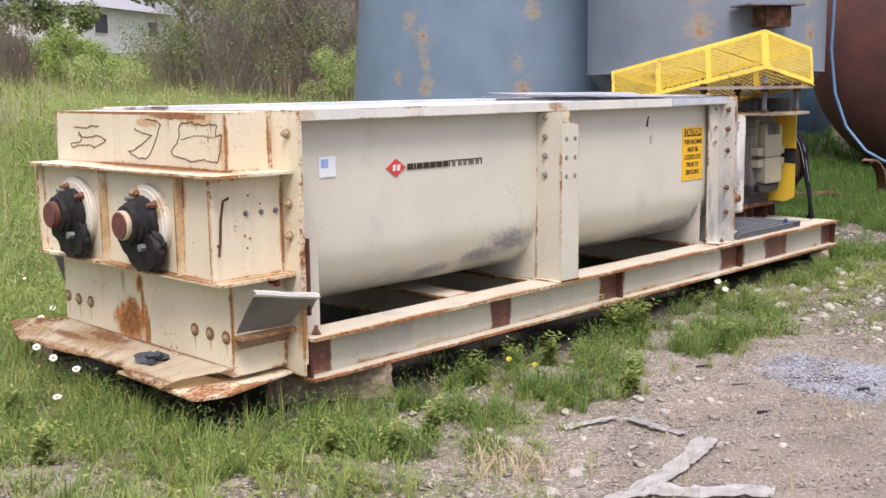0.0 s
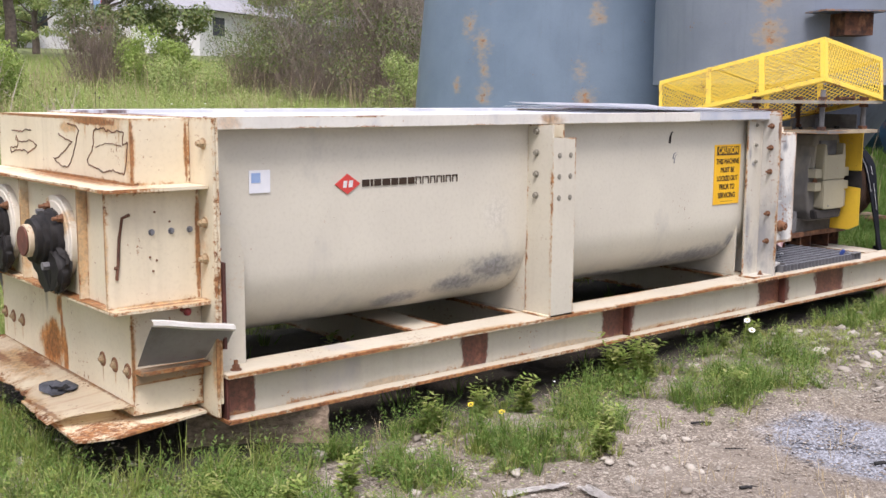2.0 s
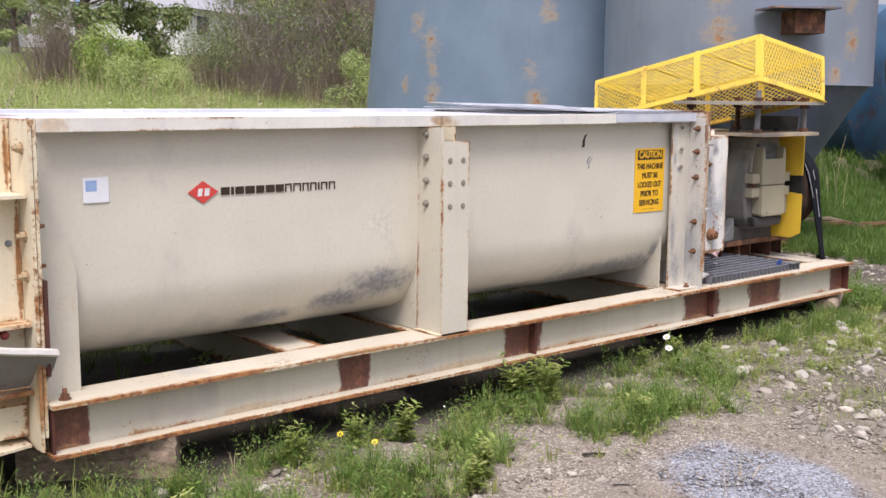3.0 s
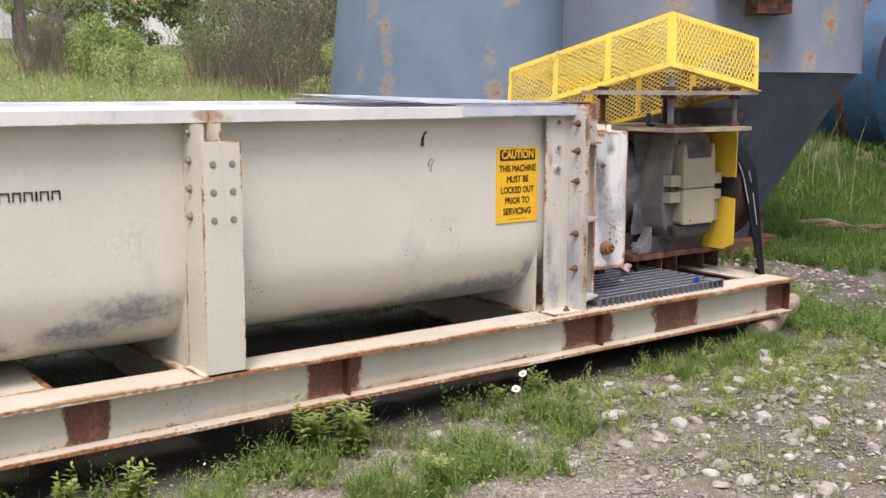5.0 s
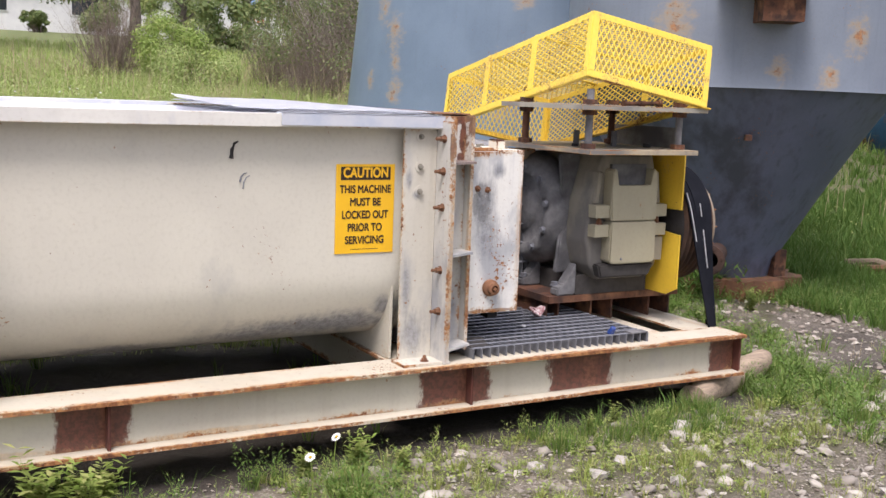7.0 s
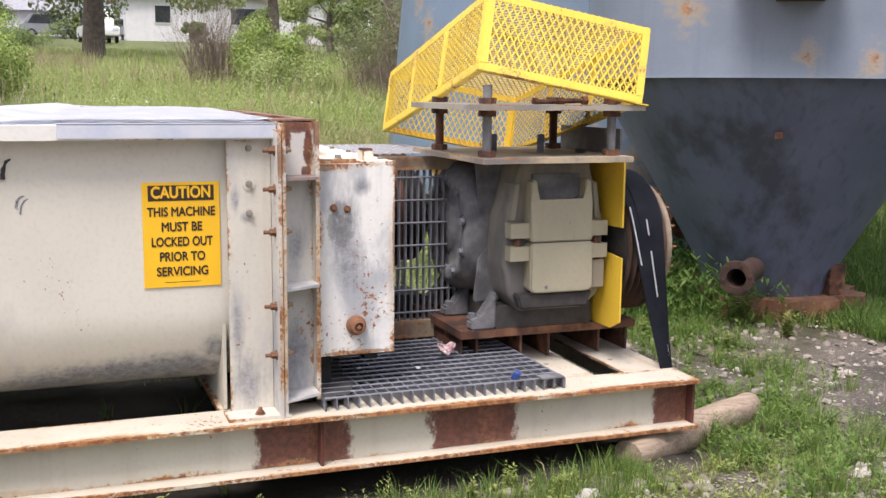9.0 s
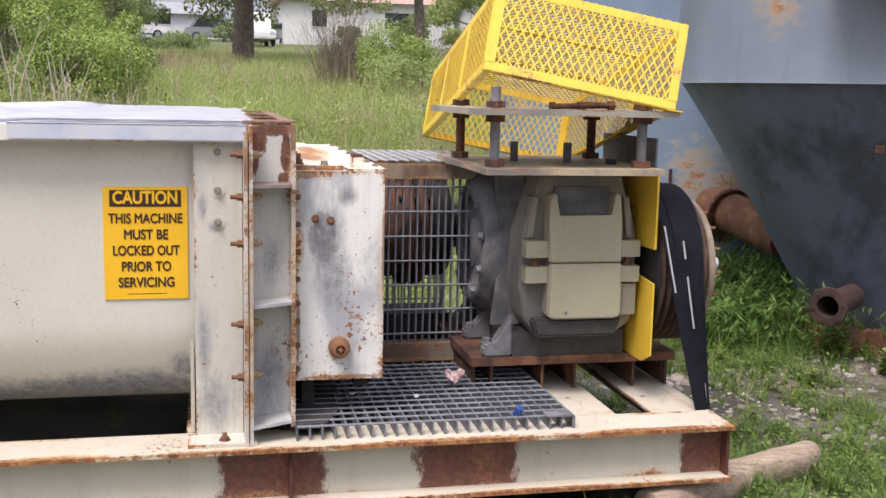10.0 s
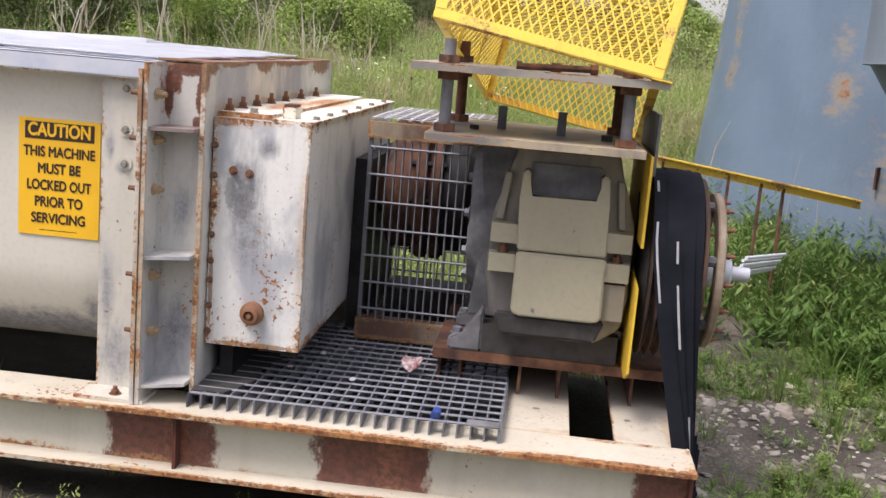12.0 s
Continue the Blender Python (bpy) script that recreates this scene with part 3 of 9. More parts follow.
def tube(bm, path, r, seg=8, taper=None):
    """A bar bent along a path."""
    pts = [Vector(p) for p in path]
    rings = []
    for i, p in enumerate(pts):
        way = (pts[min(i + 1, len(pts) - 1)] - pts[max(i - 1, 0)]).normalized()
        side = way.cross(Vector((0.13, 0.21, 0.97))).normalized()
        up = side.cross(way)
        rr = r if taper is None else r * (1 + (taper - 1) * i / (len(pts) - 1))
        rings.append([bm.verts.new(p + rr * (math.cos(2 * math.pi * k / seg) * side + math.sin(2 * math.pi * k / seg) * up)) for k in range(seg)])
    for a, b in zip(rings, rings[1:]):
        for k in range(seg):
            bm.faces.new((a[k], a[(k + 1) % seg], b[(k + 1) % seg], b[k]))
    bm.faces.new(rings[0][::-1])
    bm.faces.new(rings[-1])
    return bm


def prism(bm, outline, axis, a0, a1):
    """A flat outline (two numbers a corner) pushed along an axis from a0 to a1."""
    lay = edge_layer(bm)

    def at(p, a):
        return {"x": (a, p[0], p[1]), "y": (p[0], a, p[1]), "z": (p[0], p[1], a)}[axis]

    low = [bm.verts.new(at(p, a0)) for p in outline]
    top = [bm.verts.new(at(p, a1)) for p in outline]
    for v in low + top:
        v[lay] = 0.15
    bm.faces.new(low[::-1])
    bm.faces.new(top)
    n = len(outline)
    for i in range(n):
        bm.faces.new((low[i], low[(i + 1) % n], top[(i + 1) % n], top[i]))
    return bm


def turned(bm, profile, centre, axis, seg=32):
    """A profile of (radius, height) turned round an axis ('x', 'y' or 'z') through centre."""
    c = Vector(centre)
    rings = []
    for r, h in profile:
        ring = []
        for i in range(seg):
            a = 2 * math.pi * i / seg
            u, w = r * math.cos(a), r * math.sin(a)
            ring.append(bm.verts.new(c + Vector({"x": (h, u, w), "y": (u, h, w), "z": (u, w, h)}[axis])))
        rings.append(ring)
    for a, b in zip(rings, rings[1:]):
        for i in range(seg):
            bm.faces.new((a[i], a[(i + 1) % seg], b[(i + 1) % seg], b[i]))
    if profile[0] != profile[-1]:
        if profile[0][0] > 1e-4:
            bm.faces.new(rings[0][::-1])
        if profile[-1][0] > 1e-4:
            bm.faces.new(rings[-1])
    bmesh.ops.remove_doubles(bm, verts=bm.verts, dist=1e-5)
    return bm


def blank():
    bm = bmesh.new()
    edge_layer(bm)
    return bm


def mesh_of(name, bm, material, smooth=35):
    return mesh_from(name, bm, material, None, smooth)


def bolt_mesh(name, material, r=0.017, h=0.016, shank=0.0):
    bm = blank()
    rod(bm, (0, 0, 0), (0.004, 0, 0), r * 1.35, seg=12)
    rod(bm, (0.004, 0, 0), (0.004 + h, 0, 0), r, seg=6)
    if shank:
        rod(bm, (0.004 + h, 0, 0), (0.004 + h + shank, 0, 0), r * 0.55, seg=8)
    return mesh_of(name, bm, material, 30)


BOLT_GREY = bolt_mesh("bolt", GALV)
BOLT_RUST = bolt_mesh("rusty_bolt", RUST, shank=0.02)
BOLT_DULL = bolt_mesh("dull_bolt", plain("dull_bolt_steel", (0.29, 0.275, 0.225), (0.19, 0.175, 0.145), 30.0, 0.7))
BOLT_CREAM = bolt_mesh("painted_bolt", plain("tan_bolt_paint", (0.47, 0.38, 0.24), (0.30, 0.19, 0.10), 40.0, 0.7), shank=0.012)
BOLT_ORANGE = bolt_mesh("orange_bolt", RUST_ORANGE, shank=0.02)
FACE_X, FACE_Y, FACE_MY, FACE_UP = (0, 0, 0), (0, 0, math.pi / 2), (0, 0, -math.pi / 2), (0, -math.pi / 2, 0)


# ---- ground: one sheet, level yard, rising meadow to the west ----
def height_at(x, y):
    x, y = np.asarray(x, float), np.asarray(y, float)
    s = np.clip((-6.0 - x) / 7.0, 0, 1)
    s = s * s * (3 - 2 * s)
    far = np.clip(-12.0 - x, 0, 78)
    hill = s * 1.0 + far * 0.055 * np.clip(far / 6.0, 0, 1)
    yard = 0.06 + 0.05 * np.exp(-((x + 3.0) ** 2 + (y - 7.6) ** 2) / 1.5)
    ripple = 0.012 * np.sin(2.1 * x + 1.3 * y) + 0.010 * np.sin(3.7 * x - 2.9 * y + 1) + 0.006 * np.sin(7.3 * x + 5.1 * y)
    return yard + hill + ripple


def wavy(x, y, seed=0.0):
    """A smooth noise between 0 and 1 from crossing waves."""
    x, y = np.asarray(x, float) + seed * 3.1, np.asarray(y, float) - seed * 1.7
    v = np.sin(1.7 * x + 0.9 * y + 1.3 * np.sin(0.8 * y)) + np.sin(2.9 * y - 1.3 * x + 1.1 * np.sin(1.9 * x)) + 0.7 * np.sin(5.3 * x + 3.1 * y + np.sin(4 * y)) + 0.6 * np.sin(6.7 * y - 4.9 * x)
    return np.clip(0.5 + v / 5.0, 0, 1)


def step(v, lo, hi):
    f = np.clip((np.asarray(v, float) - lo) / (hi - lo), 0, 1)
    return f * f * (3 - 2 * f)


def bald_at(x, y):
    """Bare stony places in the rough ground past the skid."""
    places = ((-6.4, 8.95, 0.45), (-5.2, 8.85, 0.35), (-4.5, 10.2, 0.55), (-3.75, 9.55, 0.4), (-4.9, 9.0, 0.25), (-2.9, 9.3, 0.4))
    return np.clip(sum(1.1 * np.exp(-(((x - a) / (1.3 * r)) ** 2 + ((y - b) / r) ** 2)) for a, b, r in places) - 0.15, 0, 1)


def veg_at(x, y):
    """How thickly the ground is grown over, 0 to 1."""
    x, y = np.asarray(x, float), np.asarray(y, float)
    d = x + 3.55
    band = 1 - step(d, 0.35, 1.25)
    west = 1 - step(x, -6.2, -5.7)
    south = (1 - step(y, 2.2, 4.2)) * (1 - step(d - 0.5 * (3 - y), 0.5, 2.0))
    north = step(y, 8.3, 9.0) * (1.0 - 0.45 * step(x, -3.2, -2.4))
    stony = 0.30 * step(y, 5.6, 6.6)
    patches = 0.85 * step(wavy(x * 1.9, y * 1.9, 15), 0.42, 0.64) * step(y, 5.9, 6.8)
    lee = step(y, 10.6, 11.3)
    v = np.maximum.reduce([band - stony - 0.12, west, south * 0.78, north, patches])
    v = v * (0.30 + 0.85 * wavy(x * 1.7, y * 1.7)) * (0.45 + 1.1 * step(wavy(x * 4.1, y * 4.1, 2), 0.3, 0.7))
    return np.clip(np.maximum(v, 0.9 * lee) - bald_at(x, y), 0, 1)


def ground_sheet():
    xs = np.concatenate([np.arange(-640, -100, 60), np.arange(-100, -16, 2.0), np.arange(-16, 3.0, 0.11), np.arange(3, 30, 3.0), np.arange(30, 640, 60)])
    ys = np.concatenate([np.arange(-600, -60, 60), np.arange(-60, -2, 2.0), np.arange(-2, 14, 0.11), np.arange(14, 60, 2.0), np.arange(60, 640, 60)])
    gx, gy = np.meshgrid(xs, ys)
    gx, gy = gx.ravel(), gy.ravel()
    gz = height_at(gx, gy)
    near = (gx > -6) & (gx < 3) & (gy > -2) & (gy < 14)
    rough = np.random.default_rng(3).normal(0, 0.006, gx.size)
    gz = gz + np.where(near, rough, 0)
    nx, ny = len(xs), len(ys)
    i = np.arange(nx * ny).reshape(ny, nx)
    quads = np.stack([i[:-1, :-1], i[:-1, 1:], i[1:, 1:], i[1:, :-1]], -1).reshape(-1, 4)
    data = bpy.data.meshes.new("ground")
    data.from_pydata(np.stack([gx, gy, gz], -1).tolist(), [], quads.tolist())
    yard = (gx > -15.9) & (gx < 2.9) & (gy > -1.9) & (gy < 13.9)
    veg = np.where(yard, veg_at(gx, gy), np.where(gx < -5.0, 0.95, 0.2))
    ash = np.exp(-(((gx + 2.15) / 0.45) ** 2 + ((gy - 5.05) / 0.40) ** 2) ** 1.5)
    bare = step(gx, -2.7, -1.9) * step(gy, 2.6, 3.8) * (1 - step(gy, 5.6, 7.0))
    # shade below the skid painted into the ground; the later lines are dark earth
    soil_shade = np.exp(-((np.clip(np.abs(gx + 4.58) - 0.98, 0, 9) / 0.14) ** 2)) * (gy > 2.5) * (gy < 8.4)
    soil_shade = np.maximum(soil_shade, 0.7 * np.exp(-(((gx + 4.9) / 1.2) ** 2 + ((gy - 9.1) / 0.9) ** 2)))
    soil_shade = np.maximum(soil_shade, 0.88 * bald_at(gx, gy) * (gy > 8.2))
    soil_shade = np.maximum(soil_shade, 0.30 * step(gy, 5.6, 6.6) * step(gx, -3.7, -3.3) * (gy < 9.5) * (0.4 + 0.9 * wavy(gx * 2.6, gy * 2.6, 19)))
    soil_shade = np.maximum(soil_shade, 0.5 * step(gy, 8.2, 8.9) * (1 - step(gy, 13.0, 13.9)) * step(gx, -9.0, -7.0))
    soil_shade = np.maximum(soil_shade, 0.42 * np.exp(-(((gx + 2.3) / 0.42) ** 2 + ((gy - 6.42) / 0.28) ** 2) ** 1.5) * (0.5 + 0.8 * wavy(gx * 4, gy * 4, 5)))
    moss = step(gy, 5.3, 6.4) * step(gx, -3.9, -3.4)
    for key, vals in (("veg", veg), ("ash", ash), ("bare", bare), ("soil_shade", soil_shade), ("moss", moss)):
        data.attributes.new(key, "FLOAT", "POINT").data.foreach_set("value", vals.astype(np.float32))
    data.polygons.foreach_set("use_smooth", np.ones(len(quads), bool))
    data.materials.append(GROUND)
    return tagged(new("ground", data), "gravel and dirt yard overgrown with grass, rising to a meadow", "ground", kind="structure")


ground_sheet()


# ---- the twin-shaft mixer on its skid ----
NEAR, FAR = -3.59, -5.57          # outer flange edges of the two rails
MID = 0.5 * (NEAR + FAR)
Y0, Y1 = 2.92, 8.32               # ends of the rails
RAIL_LO, RAIL_HI = 0.22, 0.417
WALL = -3.778                     # trough side
rng = random.Random(11)
mixer = thing("mixer", (MID, 5.6, 0.06), "large cream-painted steel twin-shaft mixer trough on a rusting skid", "mixer")


def flip(x):
    return 2 * MID - x


def rail(sign):
    """A wide-flange skid beam; sign -1: the far one."""
    fx = (lambda x: x) if sign > 0 else flip
    bm = blank()
    slab(bm, fx(-3.665), fx(-3.677), Y0 + 0.002, Y1 - 0.002, RAIL_LO + 0.013, RAIL_HI - 0.014, 0.03)
    beam = part("side_rail", bm, CREAM_WEB, mixer, "cream skid beam with red primer showing and rusted flange edges")
    bm = blank()
    slab(bm, fx(NEAR), fx(-3.79), Y0, Y1, RAIL_HI - 0.014, RAIL_HI, 0.042)
    lay = edge_layer(bm)
    for v in bm.verts:
        if abs(v.co.x - fx(-3.79)) < 0.06:
            v[lay] *= 0.3
    part("top_flange", bm, CREAM_RAIL, beam, "cream flange with a ragged orange rust edge")
    bm = blank()
    slab(bm, fx(NEAR), fx(-3.79), Y0, Y1, RAIL_LO, RAIL_LO + 0.013, 0.022)
    part("bottom_flange", bm, CREAM_RAIL, beam)
    for y in (Y0 + 0.006, 5.33, 6.80, Y1 - 0.012):
        b2 = blank()
        slab(b2, fx(NEAR - 0.030), fx(-3.664), y, y + 0.010, RAIL_LO + 0.013, RAIL_HI - 0.014, 0.02)
        part("web_stiffener", b2, PRIMER, beam, "bare primer-red web stiffener")
    return beam


rail(1)
rail(-1)

# cross members and deck plates of the skid
for y0, y1 in ((2.93, 3.10), (3.99, 4.19), (4.66, 4.80), (6.48, 6.66)):
    bm = blank()
    slab(bm, flip(-3.792), -3.792, y0, y1, RAIL_HI - 0.014, RAIL_HI - 0.002, 0.03)
    slab(bm, flip(-3.792), -3.792, 0.5 * (y0 + y1) - 0.005, 0.5 * (y0 + y1) + 0.005, RAIL_LO, RAIL_HI - 0.014, 0.03)
    part("cross_beam", bm, CREAM_RAIL, mixer)
# unseen near-black sheet, added so the deck openings look dark
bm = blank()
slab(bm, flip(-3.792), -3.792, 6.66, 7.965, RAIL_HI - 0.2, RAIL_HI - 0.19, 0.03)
part("under_deck_sheet", bm, STEEL_DARK, mixer, "near-black sheet added under the deck")
bm = blank()
slab(bm, flip(-3.792), -3.792, 7.755, 7.965, RAIL_HI - 0.012, RAIL_HI - 0.003, 0.012)
part("deck_plate", bm, DECK, mixer)
bm = blank()
slab(bm, flip(-3.792), -3.792, 8.10, Y1, RAIL_HI - 0.012, RAIL_HI - 0.003, 0.012)
slab(bm, flip(-3.68), -3.68, Y1 - 0.012, Y1 - 0.001, RAIL_LO + 0.014, RAIL_HI - 0.015, 0.03)
part("deck_plate", bm, DECK, mixer)
bm = blank()
slab(bm, flip(-3.792), -4.56, 7.965, 8.10, RAIL_HI - 0.012, RAIL_HI - 0.003, 0.03)
part("deck_plate", bm, DECK, mixer)


def trough_outline(r_out, grow):
    """Outer line of the trough across: wall, round corner, flat floor, round corner, wall."""
    cx, cz, r = -4.088, 0.79, 0.31 + grow
    w = cx + r
    pts = [(w, 1.40)] + [(w, 1.40 - (1.40 - cz) * k / 6) for k in range(1, 6)]
    pts += [(cx + r * math.cos(a), cz - r * math.sin(a)) for a in [math.pi / 2 * k / 14 for k in range(15)]]
    half = pts + [(MID, cz - r)]
    return half + [(flip(x), z) for x, z in reversed(half[:-1])]


def trough(y0, y1):
    bm = blank()
    lay = edge_layer(bm)
    out, inn = trough_outline(0, 0.0), trough_outline(0, -0.009)
    ny = 12
    grid = []
    for line in (out, inn):
        grid.append([[bm.verts.new((x, y0 + (y1 - y0) * j / ny, z)) for x, z in line] for j in range(ny + 1)])
    for g in grid:
        for j in range(ny):
            for i in range(len(out) - 1):
                bm.faces.new((g[j][i], g[j][i + 1], g[j + 1][i + 1], g[j + 1][i]))
    for j in (0, ny):
        for i in range(len(out) - 1):
            bm.faces.new((grid[0][j][i], grid[0][j][i + 1], grid[1][j][i + 1], grid[1][j][i]))
    for i in (0, len(out) - 1):
        for j in range(ny):
            bm.faces.new((grid[0][j][i], grid[0][j + 1][i], grid[1][j + 1][i], grid[1][j][i]))
    return part("trough_shell", bm, TROUGH, mixer, "smooth cream trough shell with grey scuffs", smooth=40)


shell_a = trough(2.945, 4.7055)
shell_b = trough(4.7075, 6.659)

# saddle plates that carry the trough
for y in (4.70, 6.495):
    bm = blank()
    ring = [(-3.79, 0.42)] + [(x, z) for x, z in trough_outline(0, -0.004) if z < 0.95] + [(flip(-3.79), 0.42)]
    prism(bm, ring, "y", y, y + 0.012)
    part("saddle_plate", bm, CREAM_CLEAN, mixer)

# rim along the top of the trough
for fx, name in ((lambda x: x, "near"), (flip, "far")):
    for y0, y1 in ((2.945, 4.775), (4.778, 6.675)):
        bm = blank()
        slab(bm, fx(-3.70), fx(-3.708), y0, y1, 1.366, 1.414, 0.012)
        slab(bm, fx(-3.708), fx(-3.80), y0, y1, 1.406, 1.414, 0.02)
        part("top_rim", bm, RIM, mixer, "whitish top rim angle with grey smears")
    bm = blank()
    slab(bm, fx(-3.694), fx(-3.6985), 5.98, 6.672, 1.372, 1.418, 0.01)
    slab(bm, fx(-3.694), fx(-3.75), 5.98, 6.672, 1.4155, 1.419, 0.01)
    part("rim_cap", bm, SHEET_BLUE, mixer, "bluish galvanised rim cap")

# covers over the trough
bm = blank()
slab(bm, flip(-3.785), -3.785, 2.96, 6.64, 1.399, 1.4035, 0.03)
part("cover_sheet", bm, COVER, mixer, "flat grey galvanised cover sheet")
bm = blank()
prism(bm, [(2.99, 1.402), (3.0, 1.420), (5.95, 1.420), (5.96, 1.402)], "x", flip(-4.0), flip(-3.72))
part("cover_sheet", bm, COVER, mixer)
def bent_sheet(y0, y1, x0, x1, z_near, z_far, lift, seed, curl=0.0, skew=0.0):
    """A loose sheet, higher at its far side, with bent corners."""
    rnd = random.Random(seed)
    bm = blank()
    nx, ny = 8, 24
    grid = []
    for i in range(nx + 1):
        f = i / nx
        grid.append([bm.verts.new((x0 + (x1 - x0) * f, y0 + (y1 - y0) * j / ny + skew * f * (1 - j / ny) + 0.03 * f * rnd.uniform(-1, 1),
                                   z_near + (z_far - z_near) * f ** 0.8 + lift * max(0, j / ny - 0.75) * f - lift * max(0, 0.18 - j / ny) * f + curl * (1 - 0.75 * f) * max(0, 1 - j / ny / 0.22) + rnd.uniform(-0.001, 0.001))) for j in range(ny + 1)])
    for i in range(nx):
        for j in range(ny):
            bm.faces.new((grid[i][j], grid[i + 1][j], grid[i + 1][j + 1], grid[i][j + 1]))
    bmesh.ops.solidify(bm, geom=bm.faces[:], thickness=0.003)
    part("loose_cover_sheet", bm, SHEET, mixer, "loose bent galvanised cover sheet")


bent_sheet(6.00, 6.69, -3.742, -5.38, 1.4225, 1.436, 0.03, 4)
bent_sheet(5.62, 6.70, -3.775, -5.30, 1.430, 1.448, -0.03, 9, 0.030, 0.38)

# bolted joint in the middle: flanges and post
bm = blank()
slab(bm, -3.782, -3.610, 4.704, 4.716, RAIL_HI, 1.362, 0.02)
flange = part("joint_flange", bm, CREAM_CLEAN, mixer)
for z in (1.33, 1.225, 1.12, 1.015):
    share("bolt", BOLT_DULL, flange, (-3.715, 4.704, z), FACE_MY, (0.8, 0.75, 0.75))
bm = blank()
slab(bm, flip(-3.782), flip(-3.61), 4.704, 4.716, RAIL_HI, 1.362, 0.02)
part("joint_flange", bm, CREAM_CLEAN, mixer)
bm = blank()
slab(bm, -3.596, -3.608, 4.700, 4.857, RAIL_HI + 0.001, 1.300, 0.012)
post = part("side_post", bm, CREAM_CLEAN, mixer, "flat bolted side post with chipped edges")
for z in (1.215, 1.112, 1.008):
    for y in (4.742, 4.820):
        share("bolt", BOLT_DULL, post, (-3.596, y, z), FACE_X, (0.2, 0.6, 0.6))
bm = blank()
slab(bm, -3.605, -3.72, 4.776, 4.782, 1.30, 1.366, 0.01)
part("post_gusset", bm, CREAM, mixer)
bm = blank()
slab(bm, NEAR - 0.006, -3.78, 4.68, 4.87, RAIL_HI + 0.001, RAIL_HI + 0.009, 0.02)
part("post_foot", bm, CREAM, mixer)

# column at the discharge end of the trough
bm = blank()
prism(bm, [(2.93, RAIL_HI), (3.082, RAIL_HI), (3.082, 0.86), (3.05, 0.97), (2.93, 1.02)], "x", -3.752, -3.742)
column = part("end_column", bm, CREAM_CLEAN, mixer)
strip_bm = blank()
slab(strip_bm, -3.612, -3.70, 2.9165, 2.9285, 0.52, 0.86, 0.004)
part("packing_strip", strip_bm, PRIMER, column, "bare primer-red packing strip")
for z in (1.32, 1.225, 1.13, 1.04, 0.90, 0.63):
    share("bolt", BOLT_RUST if z < 1.1 else BOLT_GREY, column, (-3.70, 2.925, z), FACE_Y, (0.8, 0.75, 0.75))
share("bolt", BOLT_RUST, column, (-3.66, 2.99, RAIL_HI), FACE_UP)

# column and channel frame at the drive end
SHELF = painted("rusted_shelf_paint", (0.30, 0.25, 0.23), (0.22, 0.16, 0.14), edge=0.6, spots=0.9, smear=(0.16, 0.085, 0.06), smear_at=0.47, streak=0.1)
CAPRUST = painted("rusted_cap_paint", (0.20, 0.085, 0.052), (0.15, 0.06, 0.038), edge=0.2, spots=0.8, smear=(0.36, 0.28, 0.22), smear_at=0.60, streak=0.2)
bm = blank()
slab(bm, -3.735, -3.745, 6.512, 6.66, RAIL_HI, 1.366, 0.02)
slab(bm, -3.63, -3.745, 6.487, 6.70, RAIL_HI + 0.001, RAIL_HI + 0.011, 0.02)
COLUMN = painted("column_paint", (0.60, 0.575, 0.495), (0.55, 0.525, 0.45), edge=0.25, spots=0.35, smear=(0.40, 0.40, 0.395), smear_at=0.60, streak=0.2,
                 blots=((SLATE, 0.7, [(-3.74, 6.58, 0.53, 0.1, 0.09, 0.14), (-3.74, 6.54, 0.72, 0.1, 0.03, 0.2), (-3.74, 6.54, 1.16, 0.1, 0.022, 0.06), (-3.74, 6.57, 1.10, 0.1, 0.03, 0.03)], 0.9, 1.7, 14.0, 0.25),))
column = part("end_column", bm, COLUMN, mixer, "scuffed grey-cream end column")
for y, z, data in ((6.585, 1.335, BOLT_DULL), (6.585, 1.215, BOLT_DULL), (6.585, 1.115, BOLT_DULL)):
    share("bolt", data, column, (-3.732, y, z), FACE_X, (0.7, 0.52, 0.52))
    bm = blank()
    rod(bm, (-3.736, y, z), (-3.731, y, z), 0.022, seg=16)
    part("washer", bm, COLUMN, column)
share("bolt", BOLT_RUST, column, (-3.67, 6.60, RAIL_HI + 0.011), FACE_UP, (0.6, 0.8, 0.8))
bm = blank()
slab(bm, -3.620, flip(-3.620), 6.662, 6.674, RAIL_HI + 0.002, 1.40, 0.02)
slab(bm, -3.625, flip(-3.625), 6.677, 6.689, RAIL_HI + 0.002, 1.42, 0.02)
flange = part("end_flange", bm, ENDPLATE, mixer)
for z in (1.20, 1.055, 0.80, 0.63, 1.33):
    share("bolt", BOLT_RUST, flange, (-3.675, 6.662, z), FACE_MY, (1.0, 0.75, 0.75))
    share("bolt", BOLT_CREAM, flange, (-3.69, 6.689, z), FACE_Y, (1.0, 0.8, 0.8))
bm = blank()
slab(bm, -3.765, -3.777, 6.689, 6.812, RAIL_HI + 0.03, 1.42, 0.03)
slab(bm, -3.715, flip(-3.715), 6.812, 6.826, RAIL_HI + 0.03, 1.425, 0.02)
slab(bm, flip(-3.765), flip(-3.777), 6.689, 6.812, RAIL_HI + 0.03, 1.42, 0.03)
frame_ob = part("end_frame", bm, ENDPLATE, mixer, "grey-scuffed channel end frame with rusted top")
